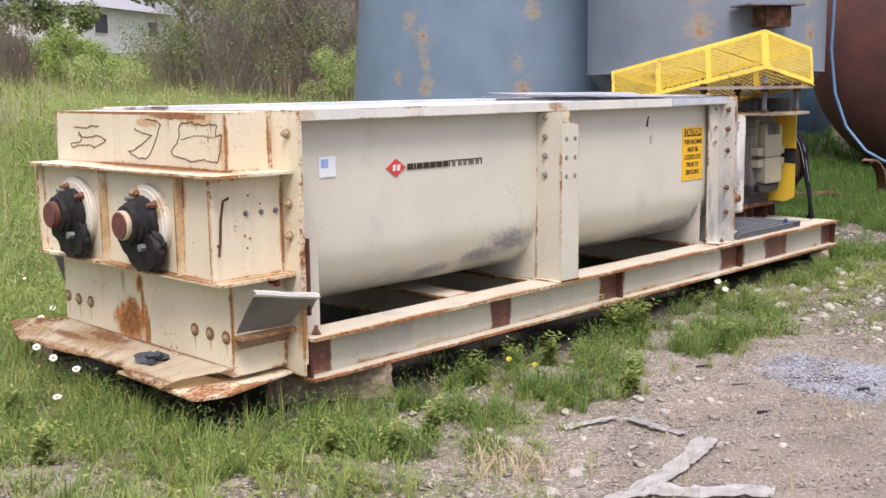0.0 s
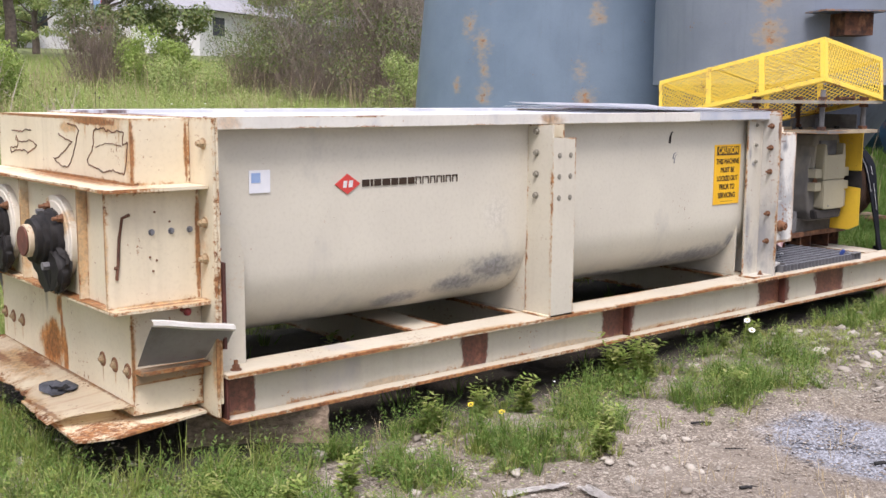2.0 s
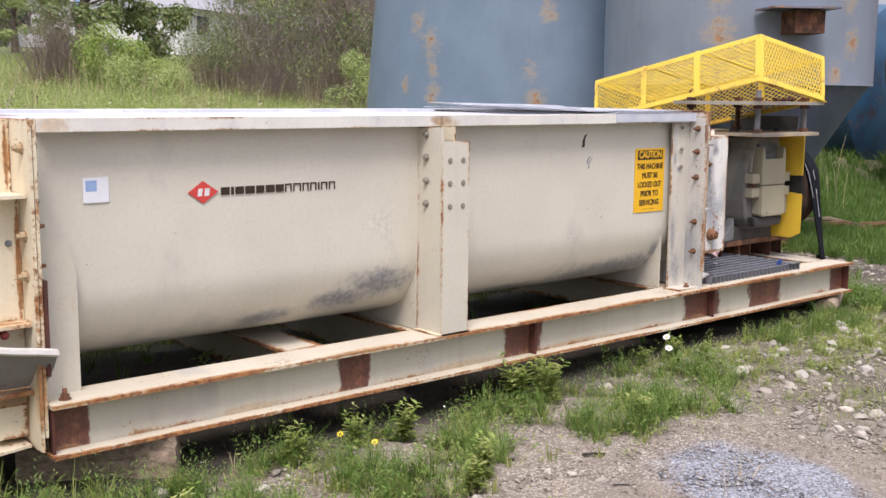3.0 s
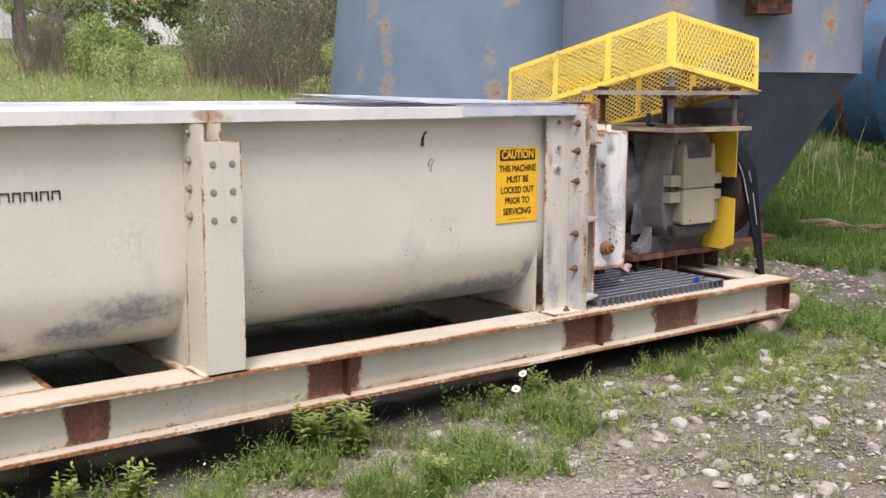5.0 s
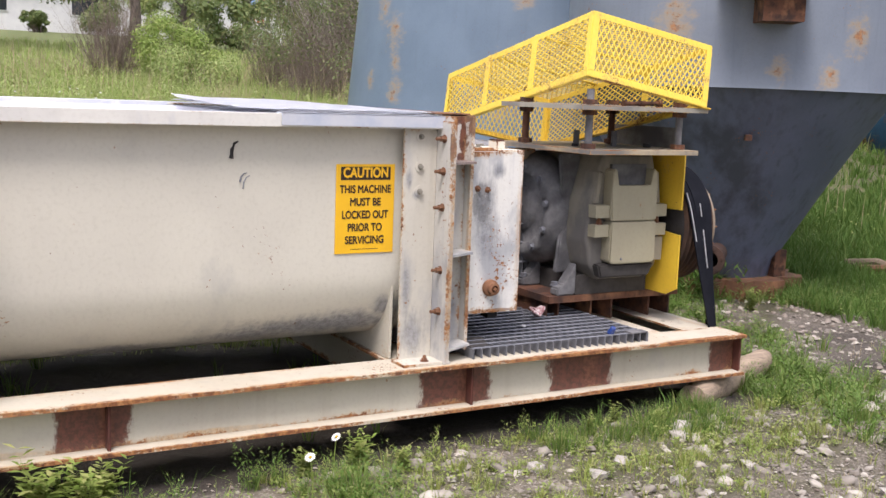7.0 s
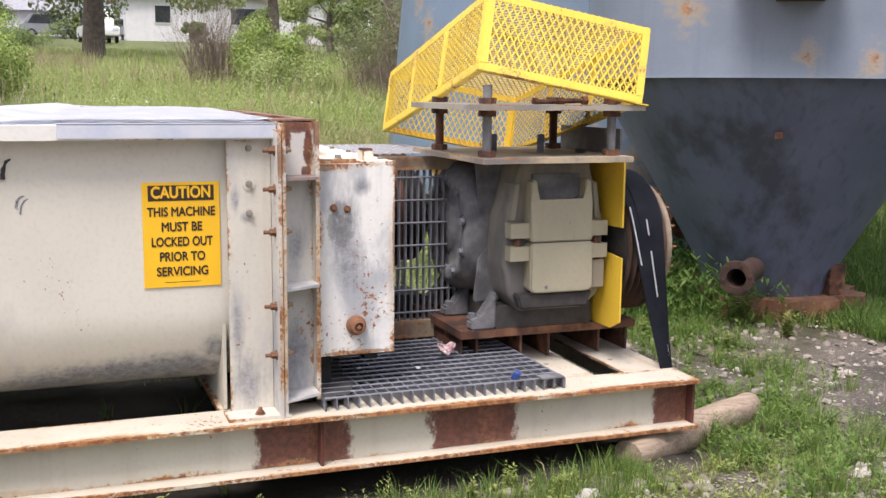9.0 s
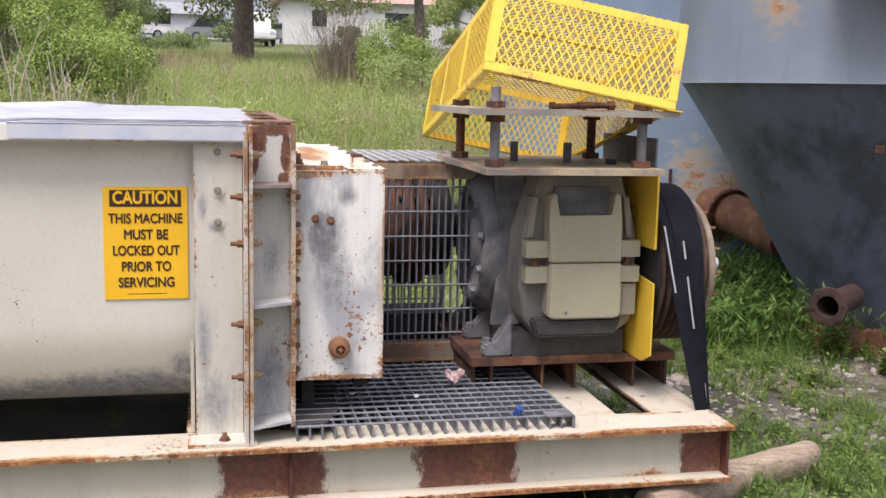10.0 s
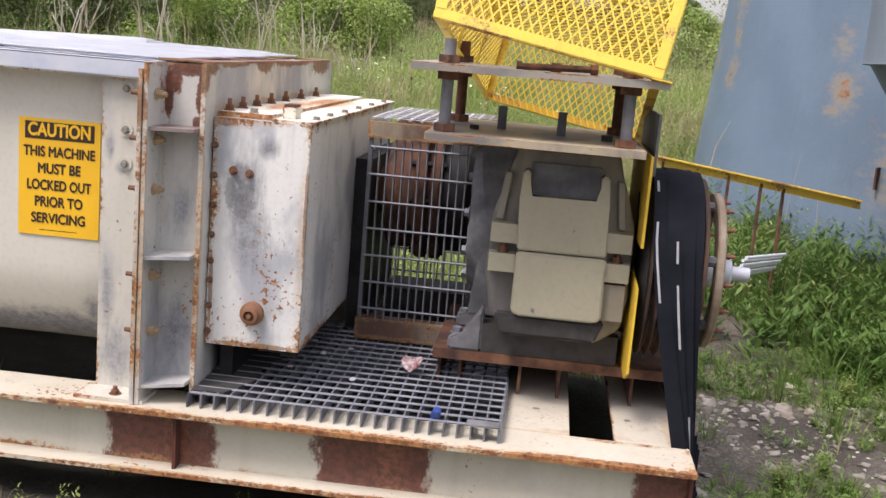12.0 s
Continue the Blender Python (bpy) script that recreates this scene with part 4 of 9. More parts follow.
for z, tilt in ((1.235, 0), (0.862, 2), (0.475, 4)):
    bm = blank()
    prism(bm, [(-0.045, -0.061), (0.085, -0.061), (0.05, 0.061), (-0.045, 0.061)], "z", -0.005, 0.005)
    bmesh.ops.transform(bm, matrix=pose(-3.72, 6.7505, z, tilt, 0, 0), verts=bm.verts)
    part("stiffener_shelf", bm, SHELF if z > 1 else ENDPLATE, frame_ob)
bm = blank()
slab(bm, flip(-3.78), -3.78, 6.692, 6.808, 1.335, 1.348, 0.02)
part("end_frame_floor", bm, RUST_BROWN, frame_ob, "brown rusted floor inside the end frame")
# rusted cap: two long edges and cross plates, with open pockets between them
bm = blank()
slab(bm, flip(-3.764), -3.764, 6.664, 6.712, 1.4255, 1.431, 0.02)
slab(bm, flip(-3.764), -3.764, 6.790, 6.828, 1.4255, 1.431, 0.02)
for x0, x1 in ((-3.764, -3.96), (-4.30, -4.37), (-4.76, -4.86), (-5.30, flip(-3.764))):
    slab(bm, x0, x1, 6.712, 6.790, 1.4258, 1.4306, 0.02)
part("end_frame_top", bm, CAPRUST, frame_ob, "brown rusted cap of the end frame with open pockets")

# chest next to the end frame
bm = blank()
slab(bm, -3.792, -5.37, 6.83, 7.122, 0.58, 1.272, 0.035)
chest = part("seal_chest", bm, CHEST, mixer, "steel chest with grey-smeared cream paint and rusty edges")
bm = blank()
slab(bm, -3.83, -5.35, 6.828, 6.99, 1.273, 1.288, 0.03)
slab(bm, -3.80, -5.37, 7.00, 7.13, 1.273, 1.280, 0.03)
LIDPAINT = painted("lid_paint", (0.74, 0.70, 0.60), (0.68, 0.63, 0.52), edge=0.35, spots=0.6, streak=0.1,
                   blots=((OCHRE, 0.75, [(-4.35, 6.93, 1.285, 0.45, 0.07, 0.05), (-4.75, 6.98, 1.285, 0.4, 0.09, 0.05), (-3.83, 6.86, 1.28, 0.04, 0.04, 0.05)], 0.5, 1.9, 9.0, 0.2),
                          ((0.42, 0.17, 0.05), 0.85, [(-4.30, 6.92, 1.285, 0.28, 0.05, 0.05), (-4.7, 6.96, 1.285, 0.3, 0.05, 0.05), (-3.82, 6.85, 1.28, 0.03, 0.03, 0.05)], 0.4, 2.2, 14.0, 0.2)))
part("chest_lid", bm, LIDPAINT, chest, "cream lid with an orange rust bloom")
for z in (1.19, 1.10, 1.01, 0.92, 0.84, 0.78, 0.70, 0.62):
    share("bolt", BOLT_RUST, chest, (-3.79, 6.838, z), FACE_X, (0.5, 0.45, 0.45))
bm = blank()
turned(bm, [(0.036, -3.793), (0.036, -3.776), (0.026, -3.770), (0.026, -3.748), (0.016, -3.745), (0.015, -3.760), (0.0, -3.760)], (0, 6.975, 0.69), "x", 20)
rod(bm, (-3.762, 6.975, 0.69), (-3.742, 6.975, 0.69), 0.009, seg=4)
part("drain_plug", bm, RUST_PALE, chest, "rusty pipe plug")
for y, z in ((6.895, 1.118), (6.945, 1.112)):
    share("bolt", BOLT_RUST, chest, (-3.792, y, z), FACE_X, (0.5, 0.6, 0.6))
for x in (-3.92, -4.12, -4.36, -4.62, -4.9, -5.2):
    share("bolt", BOLT_DULL, chest, (x, 7.108, 1.28), FACE_UP, (0.5, 0.6, 0.6))
for x in (-3.88, -4.02, -4.18, -4.36, -4.56, -4.8, -5.06):
    share("bolt", BOLT_RUST, chest, (x, 6.848, 1.288), FACE_UP, (0.9, 0.75, 0.75))
share("bolt", BOLT_DULL, chest, (-3.86, 6.93, 1.288), FACE_UP, (0.7, 0.7, 0.7))
# added backing that blackens the gap between the chest and the coupling
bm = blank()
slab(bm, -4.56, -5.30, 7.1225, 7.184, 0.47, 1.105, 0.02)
part("gap_backing", bm, STEEL_DARK, chest, "black backing plate added behind the gap")
bm = blank()
slab(bm, -3.85, -3.92, 7.02, 7.06, 1.28, 1.315, 0.01)
lug = part("lifting_lug", bm, LIDPAINT, chest)
bm = blank()
slab(bm, -3.853, -3.917, 7.023, 7.057, 1.315, 1.323, 0.01)
part("lug_cap", bm, RUST_BROWN, lug)
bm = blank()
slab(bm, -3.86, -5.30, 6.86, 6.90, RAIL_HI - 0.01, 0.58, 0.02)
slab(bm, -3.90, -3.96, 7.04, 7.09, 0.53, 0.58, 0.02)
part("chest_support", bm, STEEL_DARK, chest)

# ---- discharge end: body box, bearing box, shafts ----
BX0, BX1, BY, LY0 = -5.288, -3.802, 2.643, 2.595
bm = blank()
slab(bm, BX0, BX1, BY, 2.885, 1.156, 1.408, 0.03)
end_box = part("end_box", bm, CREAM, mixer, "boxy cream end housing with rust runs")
bm = blank()
slab(bm, -5.205, -3.738, LY0, 2.885, 0.285, 1.10, 0.03)
part("lower_box", bm, CREAM, end_box, "lower housing plate with an orange rust bloom")
bm = blank()
slab(bm, BX0 - 0.02, -3.62, 2.887, 2.899, 0.25, 1.412, 0.025)
slab(bm, BX0 - 0.02, -3.625, 2.903, 2.915, 0.30, 1.412, 0.025)
flange = part("end_flange", bm, CREAM, mixer)
for z in (1.314, 1.011, 0.87):
    share("bolt", BOLT_CREAM, flange, (-3.688, 2.887, z), FACE_MY)
# bearing box
FLANGE_WHITE = painted("flange_paint", (0.74, 0.70, 0.60), (0.68, 0.63, 0.53), edge=0.0, spots=0.5, streak=0.3, grime=(0.4, 0.25, 0.12),
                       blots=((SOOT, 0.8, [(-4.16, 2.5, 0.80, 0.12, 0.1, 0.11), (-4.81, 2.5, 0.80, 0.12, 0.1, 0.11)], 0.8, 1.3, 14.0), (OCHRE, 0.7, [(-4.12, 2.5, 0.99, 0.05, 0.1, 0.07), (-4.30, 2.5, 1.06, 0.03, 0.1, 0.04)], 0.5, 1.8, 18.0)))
FY = 2.535
bm = blank()
slab(bm, -5.245, -3.742, FY, FY + 0.012, 0.708, 1.144, 0.03)
bearing_box = part("bearing_box", bm, CREAM, mixer, "ribbed cream bearing box with rusted seams")
for x in (-5.243, -4.620, -3.985):
    bm = blank()
    slab(bm, x - 0.006, x + 0.006, 2.500, FY, 0.708, 1.144, 0.02)
    part("rib", bm, CREAM, bearing_box)
for x0 in (-3.745, -5.255):
    bm = blank()
    slab(bm, x0, x0 + 0.012, 2.505, 2.885, 0.708, 1.144, 0.03)
    part("side_plate", bm, CREAM, bearing_box)
bm = blank()
slab(bm, -5.285, -3.655, 2.475, 2.885, 1.144, 1.156, 0.03)
part("top_plate", bm, CREAM, bearing_box)
bm = blank()
slab(bm, -5.265, -3.655, 2.495, 2.885, 0.696, 0.708, 0.03)
part("bottom_plate", bm, CREAM, bearing_box)
for i, y in enumerate((2.686, 2.766, 2.843)):
    share("bolt", BOLT_GREY, bearing_box, (-3.733, y, 0.984), FACE_X, (0.5, 0.55, 0.55))
for y, z in ((2.677, 0.89), (2.703, 0.876), (2.688, 0.836), (2.70, 1.06), (2.76, 1.02)):
    share("weld_spot", BOLT_RUST, bearing_box, (-3.734, y, z), FACE_X, (0.2, 0.26, 0.26))
bm = blank()
tube(bm, [(-3.732, 2.543, 0.815), (-3.730, 2.550, 0.87), (-3.731, 2.557, 0.97), (-3.731, 2.572, 1.045), (-3.731, 2.60, 1.056)], 0.006, 6)
tube(bm, [(-3.731, 2.535, 0.862), (-3.730, 2.552, 0.858)], 0.006, 6)
part("rust_runnel", bm, RUST_BROWN, bearing_box)
SHAFT_FACE = plain("shaft_face_rust", (0.16, 0.055, 0.035), (0.09, 0.035, 0.025), 24.0, 0.8, 0.0, 0.4)
FLAKED = painted("flaked_collar_paint", (0.66, 0.58, 0.44), (0.5, 0.4, 0.27), edge=0.5, spots=0.9, smear=(0.14, 0.06, 0.035), smear_at=0.5, streak=0.2)
for sx, grow in ((-4.24, 1.0), (-4.885, 0.97)):
    sz = 0.922
    bm = blank()
    turned(bm, [(0.176, FY - 0.001), (0.176, FY - 0.026), (0.172, FY - 0.030), (0.155, FY - 0.030), (0.150, FY - 0.034), (0.0, FY - 0.034)], (sx, 0, sz), "y", 40)
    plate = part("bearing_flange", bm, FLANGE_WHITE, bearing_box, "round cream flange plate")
    for a, data in ((42, BOLT_ORANGE), (108, BOLT_ORANGE), (158, BOLT_RUST), (232, BOLT_RUST)):
        bx, bz = sx + 0.135 * math.cos(radians(a)), sz + 0.135 * math.sin(radians(a))
        share("bolt", data, plate, (bx, FY - 0.034, bz), FACE_MY, (1.0, 0.85, 0.85))
    bm = blank()
    turned(bm, [(0.122, FY - 0.034), (0.122, FY - 0.050), (0.112, FY - 0.058), (0.112, FY - 0.080), (0.100, FY - 0.086), (0.099, FY - 0.104), (0.088, FY - 0.110), (0.086, FY - 0.128), (0.07, FY - 0.132), (0.0, FY - 0.132)], (sx, 0, sz), "y", 36)
    bmesh.ops.subdivide_edges(bm, edges=bm.edges[:], cuts=1)
    for v in bm.verts:
        v.co += Vector((1, 0.6, 1)) * 0.006 * noise.noise(v.co * 26)
    part("bearing", bm, STEEL_DARK, bearing_box, "black greasy stepped shaft bearing", smooth=45)
    bm = blank()
    blob = [(-0.155, -0.035), (-0.15, -0.085), (-0.115, -0.13), (-0.085, -0.175), (-0.03, -0.20), (0.02, -0.19), (0.06, -0.212), (0.12, -0.205), (0.17, -0.17), (0.185, -0.10), (0.14, -0.03), (0.0, 0.02)]
    prism(bm, [(sx + grow * u, sz + w) for u, w in blob], "y", FY - 0.082, FY - 0.0345)
    bmesh.ops.bevel(bm, geom=bm.edges[:], offset=0.016, segments=3, affect="EDGES")
    bmesh.ops.triangulate(bm, faces=[f for f in bm.faces if len(f.verts) > 4])
    bmesh.ops.subdivide_edges(bm, edges=bm.edges[:], cuts=2)
    for v in bm.verts:
        v.co += Vector((1, 1.3, 1)) * (0.010 * noise.noise(v.co * 17) + 0.006 * noise.noise(v.co * 48))
    part("bearing_foot", bm, STEEL_DARK, bearing_box, "black lump of grease caked below the bearing", smooth=60)
    bm = blank()
    rod(bm, (sx + 0.085, FY - 0.085, sz - 0.095), (sx + 0.085, FY - 0.115, sz - 0.095), 0.017, seg=6)
    part("foot_bolt", bm, GEARGREY, bearing_box)
    bm = blank()
    rod(bm, (sx - 0.085, FY - 0.035, sz + 0.105), (sx - 0.085, FY - 0.07, sz + 0.105), 0.011, seg=6)
    part("grease_nipple", bm, GEARGREY, bearing_box)
    bm = blank()
    rod(bm, (sx, FY - 0.12, sz), (sx, 2.382, sz), 0.066, seg=28, bevel=0.004)
    shaft = part("shaft_end", bm, FLAKED if grow == 1.0 else SHAFT_FACE, bearing_box, "rusted shaft end with flaking paint")
    bm = blank()
    rod(bm, (sx, 2.3819, sz), (sx, 2.374, sz), 0.060, seg=28, bevel=0.003)
    rod(bm, (sx, 2.376, sz), (sx, 2.3725, sz), 0.008, seg=10)
    part("shaft_face", bm, SHAFT_FACE, shaft, "dark red rusted shaft face")
bm = blank()
rod(bm, (0, 0, 0), (0.003, 0, 0), 0.031, 0.029, seg=14)
RUST_RING = mesh_of("rust_ring", bm, RUST_ORANGE)
# rust figures on the upper box: old marker strokes, each a run of corners
STROKES = (
    ((-5.10, 1.329), (-4.985, 1.327), (-4.91, 1.338), (-4.842, 1.332)),
    ((-5.046, 1.31), (-5.058, 1.288), (-4.986, 1.279), (-4.861, 1.292), (-4.785, 1.269), (-4.872, 1.241), (-4.905, 1.231), (-4.938, 1.242), (-5.072, 1.238), (-5.125, 1.227), (-5.138, 1.247), (-5.05, 1.252)),
    ((-5.041, 1.30), (-5.025, 1.267), (-5.072, 1.238)),
    ((-4.414, 1.374), (-4.333, 1.37), (-4.294, 1.35), (-4.358, 1.255), (-4.396, 1.211), (-4.445, 1.192), (-4.505, 1.196), (-4.586, 1.224), (-4.527, 1.234), (-4.459, 1.26), (-4.375, 1.301), (-4.507, 1.321), (-4.521, 1.339)),
    ((-4.14, 1.351), (-4.114, 1.363), (-4.041, 1.368), (-4.02, 1.355), (-3.995, 1.362), (-3.964, 1.351), (-3.909, 1.358), (-3.855, 1.358), (-3.868, 1.309), (-3.832, 1.312), (-3.815, 1.33)),
    ((-4.14, 1.351), (-4.148, 1.302), (-4.167, 1.267), (-4.217, 1.235), (-4.199, 1.216), (-4.061, 1.195), (-3.957, 1.206), (-3.855, 1.195), (-3.832, 1.264), (-3.818, 1.33)),
    ((-4.134, 1.287), (-4.071, 1.298), (-4.004, 1.311), (-3.94, 1.306), (-3.868, 1.302)),
)
for k_, s in enumerate(STROKES):
    bm = blank()
    line = []
    for (xa, za), (xb, zb) in zip(s, s[1:]):
        n = max(2, int(math.hypot(xb - xa, zb - za) / 0.012))
        line += [(xa + (xb - xa) * k / n + rng.uniform(-0.004, 0.004), BY - 0.001, za + (zb - za) * k / n + rng.uniform(-0.004, 0.004)) for k in range(n)]
    tube(bm, line, 0.0014 if k_ == 6 else 0.0024, 5)
    part("rust_line", bm, RUST, end_box, "thin brown rust outline")
for x, z in ((-5.175, 0.464), (-5.067, 0.459), (-4.945, 0.46), (-4.02, 0.454), (-3.903, 0.453), (-3.782, 0.452)):
    share("bolt", BOLT_CREAM, end_box, (x, LY0 - 0.003, z), FACE_MY, (0.5, 0.8, 0.8))
    share("rust_ring", RUST_RING, end_box, (x, LY0, z), FACE_MY)
# apron along the foot: thin torn plate with a curled corner
bm = blank()
lay = edge_layer(bm)
cols = 44
rows_ = []
for k, (depth, z, e) in enumerate(((0.0, 0.345, 0.8), (0.12, 0.335, 0.1), (0.42, 0.318, 0.0), (0.75, 0.298, 0.1), (0.9, 0.285, 0.55), (1.0, 0.272, 1.0))):
    row = []
    for i in range(cols + 1):
        f = i / cols
        x = -5.205 - 0.17 * depth + f * (1.47 + 0.06 * depth)
        curl = max(0.0, 0.12 - f) / 0.12
        front = 2.335 + 0.055 * math.exp(-((f - 0.58) / 0.16) ** 2) - 0.03 * step(f, 0.7, 0.95)
        torn = 0.020 * noise.noise(Vector((f * 17, 3.1, 0))) + 0.014 * noise.noise(Vector((f * 46, 8.0, 0)))
        y = 2.597 + (front - 2.597) * depth + torn * depth ** 3 + 0.075 * curl * depth
        v = bm.verts.new((x - 0.10 * curl * depth, float(y), z + 0.005 * math.sin(12 * f + k) * depth + 0.045 * curl ** 1.6 * depth - 0.02 * f * (1 - depth) + 0.012 * f * depth))
        v[lay] = max(e, 0.9 * curl ** 2, 1.0 if i == cols else 0.0)
        row.append(v)
    rows_.append(row)
for a, b in zip(rows_, rows_[1:]):
    for i in range(cols):
        bm.faces.new((a[i], a[i + 1], b[i + 1], b[i]))
bmesh.ops.solidify(bm, geom=bm.faces[:], thickness=0.005)
APRON = painted("apron_paint", (0.74, 0.67, 0.51), (0.70, 0.60, 0.44), edge=0.8, spots=0.6, streak=0.45, comb=(22, 2.6, 2.6), grime=(0.46, 0.25, 0.10), run=(1, 0.5, 1),
                blots=((OCHRE, 0.75, [(-4.75, 2.5, 0.3, 0.45, 0.12, 0.2), (-5.2, 2.42, 0.3, 0.2, 0.10, 0.2), (-4.6, 2.36, 0.27, 0.9, 0.04, 0.2)], 0.7, 2.0, 10.0), ((0.30, 0.125, 0.045), 0.85, [(-4.70, 2.55, 0.3, 0.20, 0.05, 0.2), (-4.4, 2.597, 0.3, 0.9, 0.02, 0.2), (-4.95, 2.47, 0.3, 0.2, 0.03, 0.2), (-5.42, 2.42, 0.3, 0.08, 0.10, 0.3), (-4.5, 2.345, 0.25, 1.0, 0.014, 0.2)], 0.4, 2.4, 22.0)))
apron = part("apron_plate", bm, APRON, end_box, "thin torn apron plate with orange rust and a curled corner")
bm = blank()
prism(bm, [(-4.30, 2.36), (-3.66, 2.335), (-3.635, 2.36), (-3.605, 2.48), (-3.70, 2.88), (-4.30, 2.88)], "z", 0.252, 0.262)
for v in bm.verts:
    v[edge_layer(bm)] = 1.0 if v.co.y < 2.5 and v.co.x > -4.2 else 0.3
part("bottom_plate", bm, APRON, end_box, "lower plate with an orange rusted edge")
bm = blank()
slab(bm, -5.20, -4.305, 2.42, 2.88, 0.252, 0.262, 0.05)
part("bottom_plate", bm, CREAM_RAIL, end_box)
bm = blank()
slab(bm, -3.735, -3.665, 2.60, 2.885, 0.452, 0.466, 0.02)
slab(bm, -3.736, -3.724, 2.60, 2.882, 0.405, 0.452, 0.02)
# rusted ledge; the near-black smear paints the shade below the flap
part("drip_ledge", bm, painted("ledge_paint", (0.34, 0.25, 0.16), (0.16, 0.08, 0.05), edge=0.9, spots=0.9, smear=(0.04, 0.022, 0.018), smear_at=0.45), end_box, "narrow ledge with heavy brown rust, darkened for the shade of the flap")
# hinged side flaps
LIPWHITE = painted("lip_white_paint", (0.84, 0.83, 0.80), (0.78, 0.76, 0.72), edge=0.1, spots=0.3, streak=0.1)
# grey flap paint, darkened: the shade on its face is in the colour
FLAP = painted("flap_grey_shaded", (0.36, 0.35, 0.335), (0.28, 0.275, 0.265), edge=0.3, spots=0.5, streak=0.2, smear=(0.20, 0.195, 0.19), smear_at=0.52)
for fx in ((lambda x: x), (lambda x: -8.943 - x)):
    for name, lines, material, label in (("side_flap", ((-3.734, 0.474, 0.468), (-3.690, 0.535, 0.50), (-3.642, 0.60, 0.545), (-3.596, 0.655, 0.600)), FLAP, "grey bent steel flap hanging open"),
                                         ("flap_lip", ((-3.596, 0.652, 0.594), (-3.580, 0.662, 0.604), (-3.586, 0.676, 0.618), (-3.604, 0.680, 0.622)), LIPWHITE, "thick white folded lip")):
        bm = blank()
        rows_ = []
        for x, z0, z1 in lines:
            rows_.append([bm.verts.new((fx(x + 0.016 * k / 8), 2.612 + 0.33 * k / 8, z0 + (z1 - z0) * k / 8 + 0.0015 * math.sin(1.1 * k))) for k in range(9)])
        for p, q in zip(rows_, rows_[1:]):
            for k in range(8):
                bm.faces.new((p[k], p[k + 1], q[k + 1], q[k]))
        bmesh.ops.solidify(bm, geom=bm.faces[:], thickness=0.004)
        part(name, bm, material, end_box, label)
bm = blank()
bmesh.ops.create_icosphere(bm, subdivisions=2, radius=0.016, matrix=Matrix.Translation((-3.685, 2.80, 0.672)))
rod(bm, (-3.736, 2.80, 0.672), (-3.69, 2.80, 0.672), 0.007)
part("red_knob", bm, plain("dull_red_knob", (0.27, 0.035, 0.03), (0.18, 0.03, 0.025), 30.0, 0.5), end_box)


# ---- decals ----
def text_mesh(name, words, wide, tall, material, parent, place, bold=0.0):
    """Words on the camera's side of the trough, centred at a place."""
    c = bpy.data.curves.new(name, "FONT")
    c.body, c.size, c.align_x, c.align_y = words, 0.05, "CENTER", "CENTER"
    c.extrude = 0.0004
    tmp = bpy.data.objects.new(name, c)
    scene.collection.objects.link(tmp)
    data = bpy.data.meshes.new_from_object(tmp.evaluated_get(bpy.context.evaluated_depsgraph_get()))
    bpy.data.objects.remove(tmp)
    data.name = name
    data.materials.clear()
    data.materials.append(material)
    co = np.empty(len(data.vertices) * 3)
    data.vertices.foreach_get("co", co)
    co = co.reshape(-1, 3)
    span, rise = np.ptp(co[:, 0]), np.ptp(co[:, 1])
    if bold:
        thick = bmesh.new()
        for i, (du, dv) in enumerate(((0, 0), (bold, 0), (-bold, 0), (0, bold), (0, -bold))):
            n = len(thick.verts)
            thick.from_mesh(data)
            thick.verts.ensure_lookup_table()
            bmesh.ops.translate(thick, verts=thick.verts[n:], vec=(du, dv, 0.00006 * i))
        thick.to_mesh(data)
        thick.free()
    return share(name, data, parent, place, (math.pi / 2, 0, math.pi / 2), (wide / span, tall / rise, 1))


SX = WALL + 0.004
bm = blank()
slab(bm, SX - 0.003, SX + 0.001, 6.238, 6.492, 0.868, 1.222, 0.004)
sign = part("caution_sign", bm, SIGN_YELLOW, shell_b, "yellow caution sign with black lettering")
bm = blank()
slab(bm, SX + 0.001, SX + 0.002, 6.257, 6.473, 1.160, 1.212, 0.004)
part("sign_heading", bm, SIGN_BLACK, sign)
text_mesh("sign_text", "CAUTION", 0.192, 0.038, SIGN_YELLOW, sign, (SX + 0.003, 6.365, 1.187), 0.0017)
for i, (words, wide) in enumerate((("THIS MACHINE", 0.222), ("MUST BE", 0.132), ("LOCKED OUT", 0.200), ("PRIOR TO", 0.148), ("SERVICING", 0.168))):
    text_mesh("sign_text", words, wide, 0.030, SIGN_BLACK, sign, (SX + 0.0022, 6.365, 1.122 - 0.0505 * i), 0.0015)
bm = blank()
slab(bm, SX + 0.001, SX + 0.0015, 6.305, 6.425, 0.8835, 0.8855, 0.004)
part("fine_print", bm, SIGN_BLACK, sign)
bm = blank()
slab(bm, SX - 0.003, SX + 0.001, 3.130, 3.228, 1.103, 1.196, 0.004)
sticker = part("label_sticker", bm, LABEL_WHITE, shell_a, "small white sticker with a blue print")
bm = blank()
slab(bm, SX + 0.001, SX + 0.002, 3.140, 3.182, 1.145, 1.185, 0.004)
part("blue_print", bm, LABEL_BLUE, sticker)
# maker's mark: red diamond and two plain bars
bm = blank()
prism(bm, [(3.548, 1.119), (3.613, 1.074), (3.680, 1.119), (3.613, 1.163)], "x", SX - 0.003, SX + 0.001)
mark = part("maker_mark", bm, LOGO_RED, shell_a, "red diamond mark with plain lettering bars")
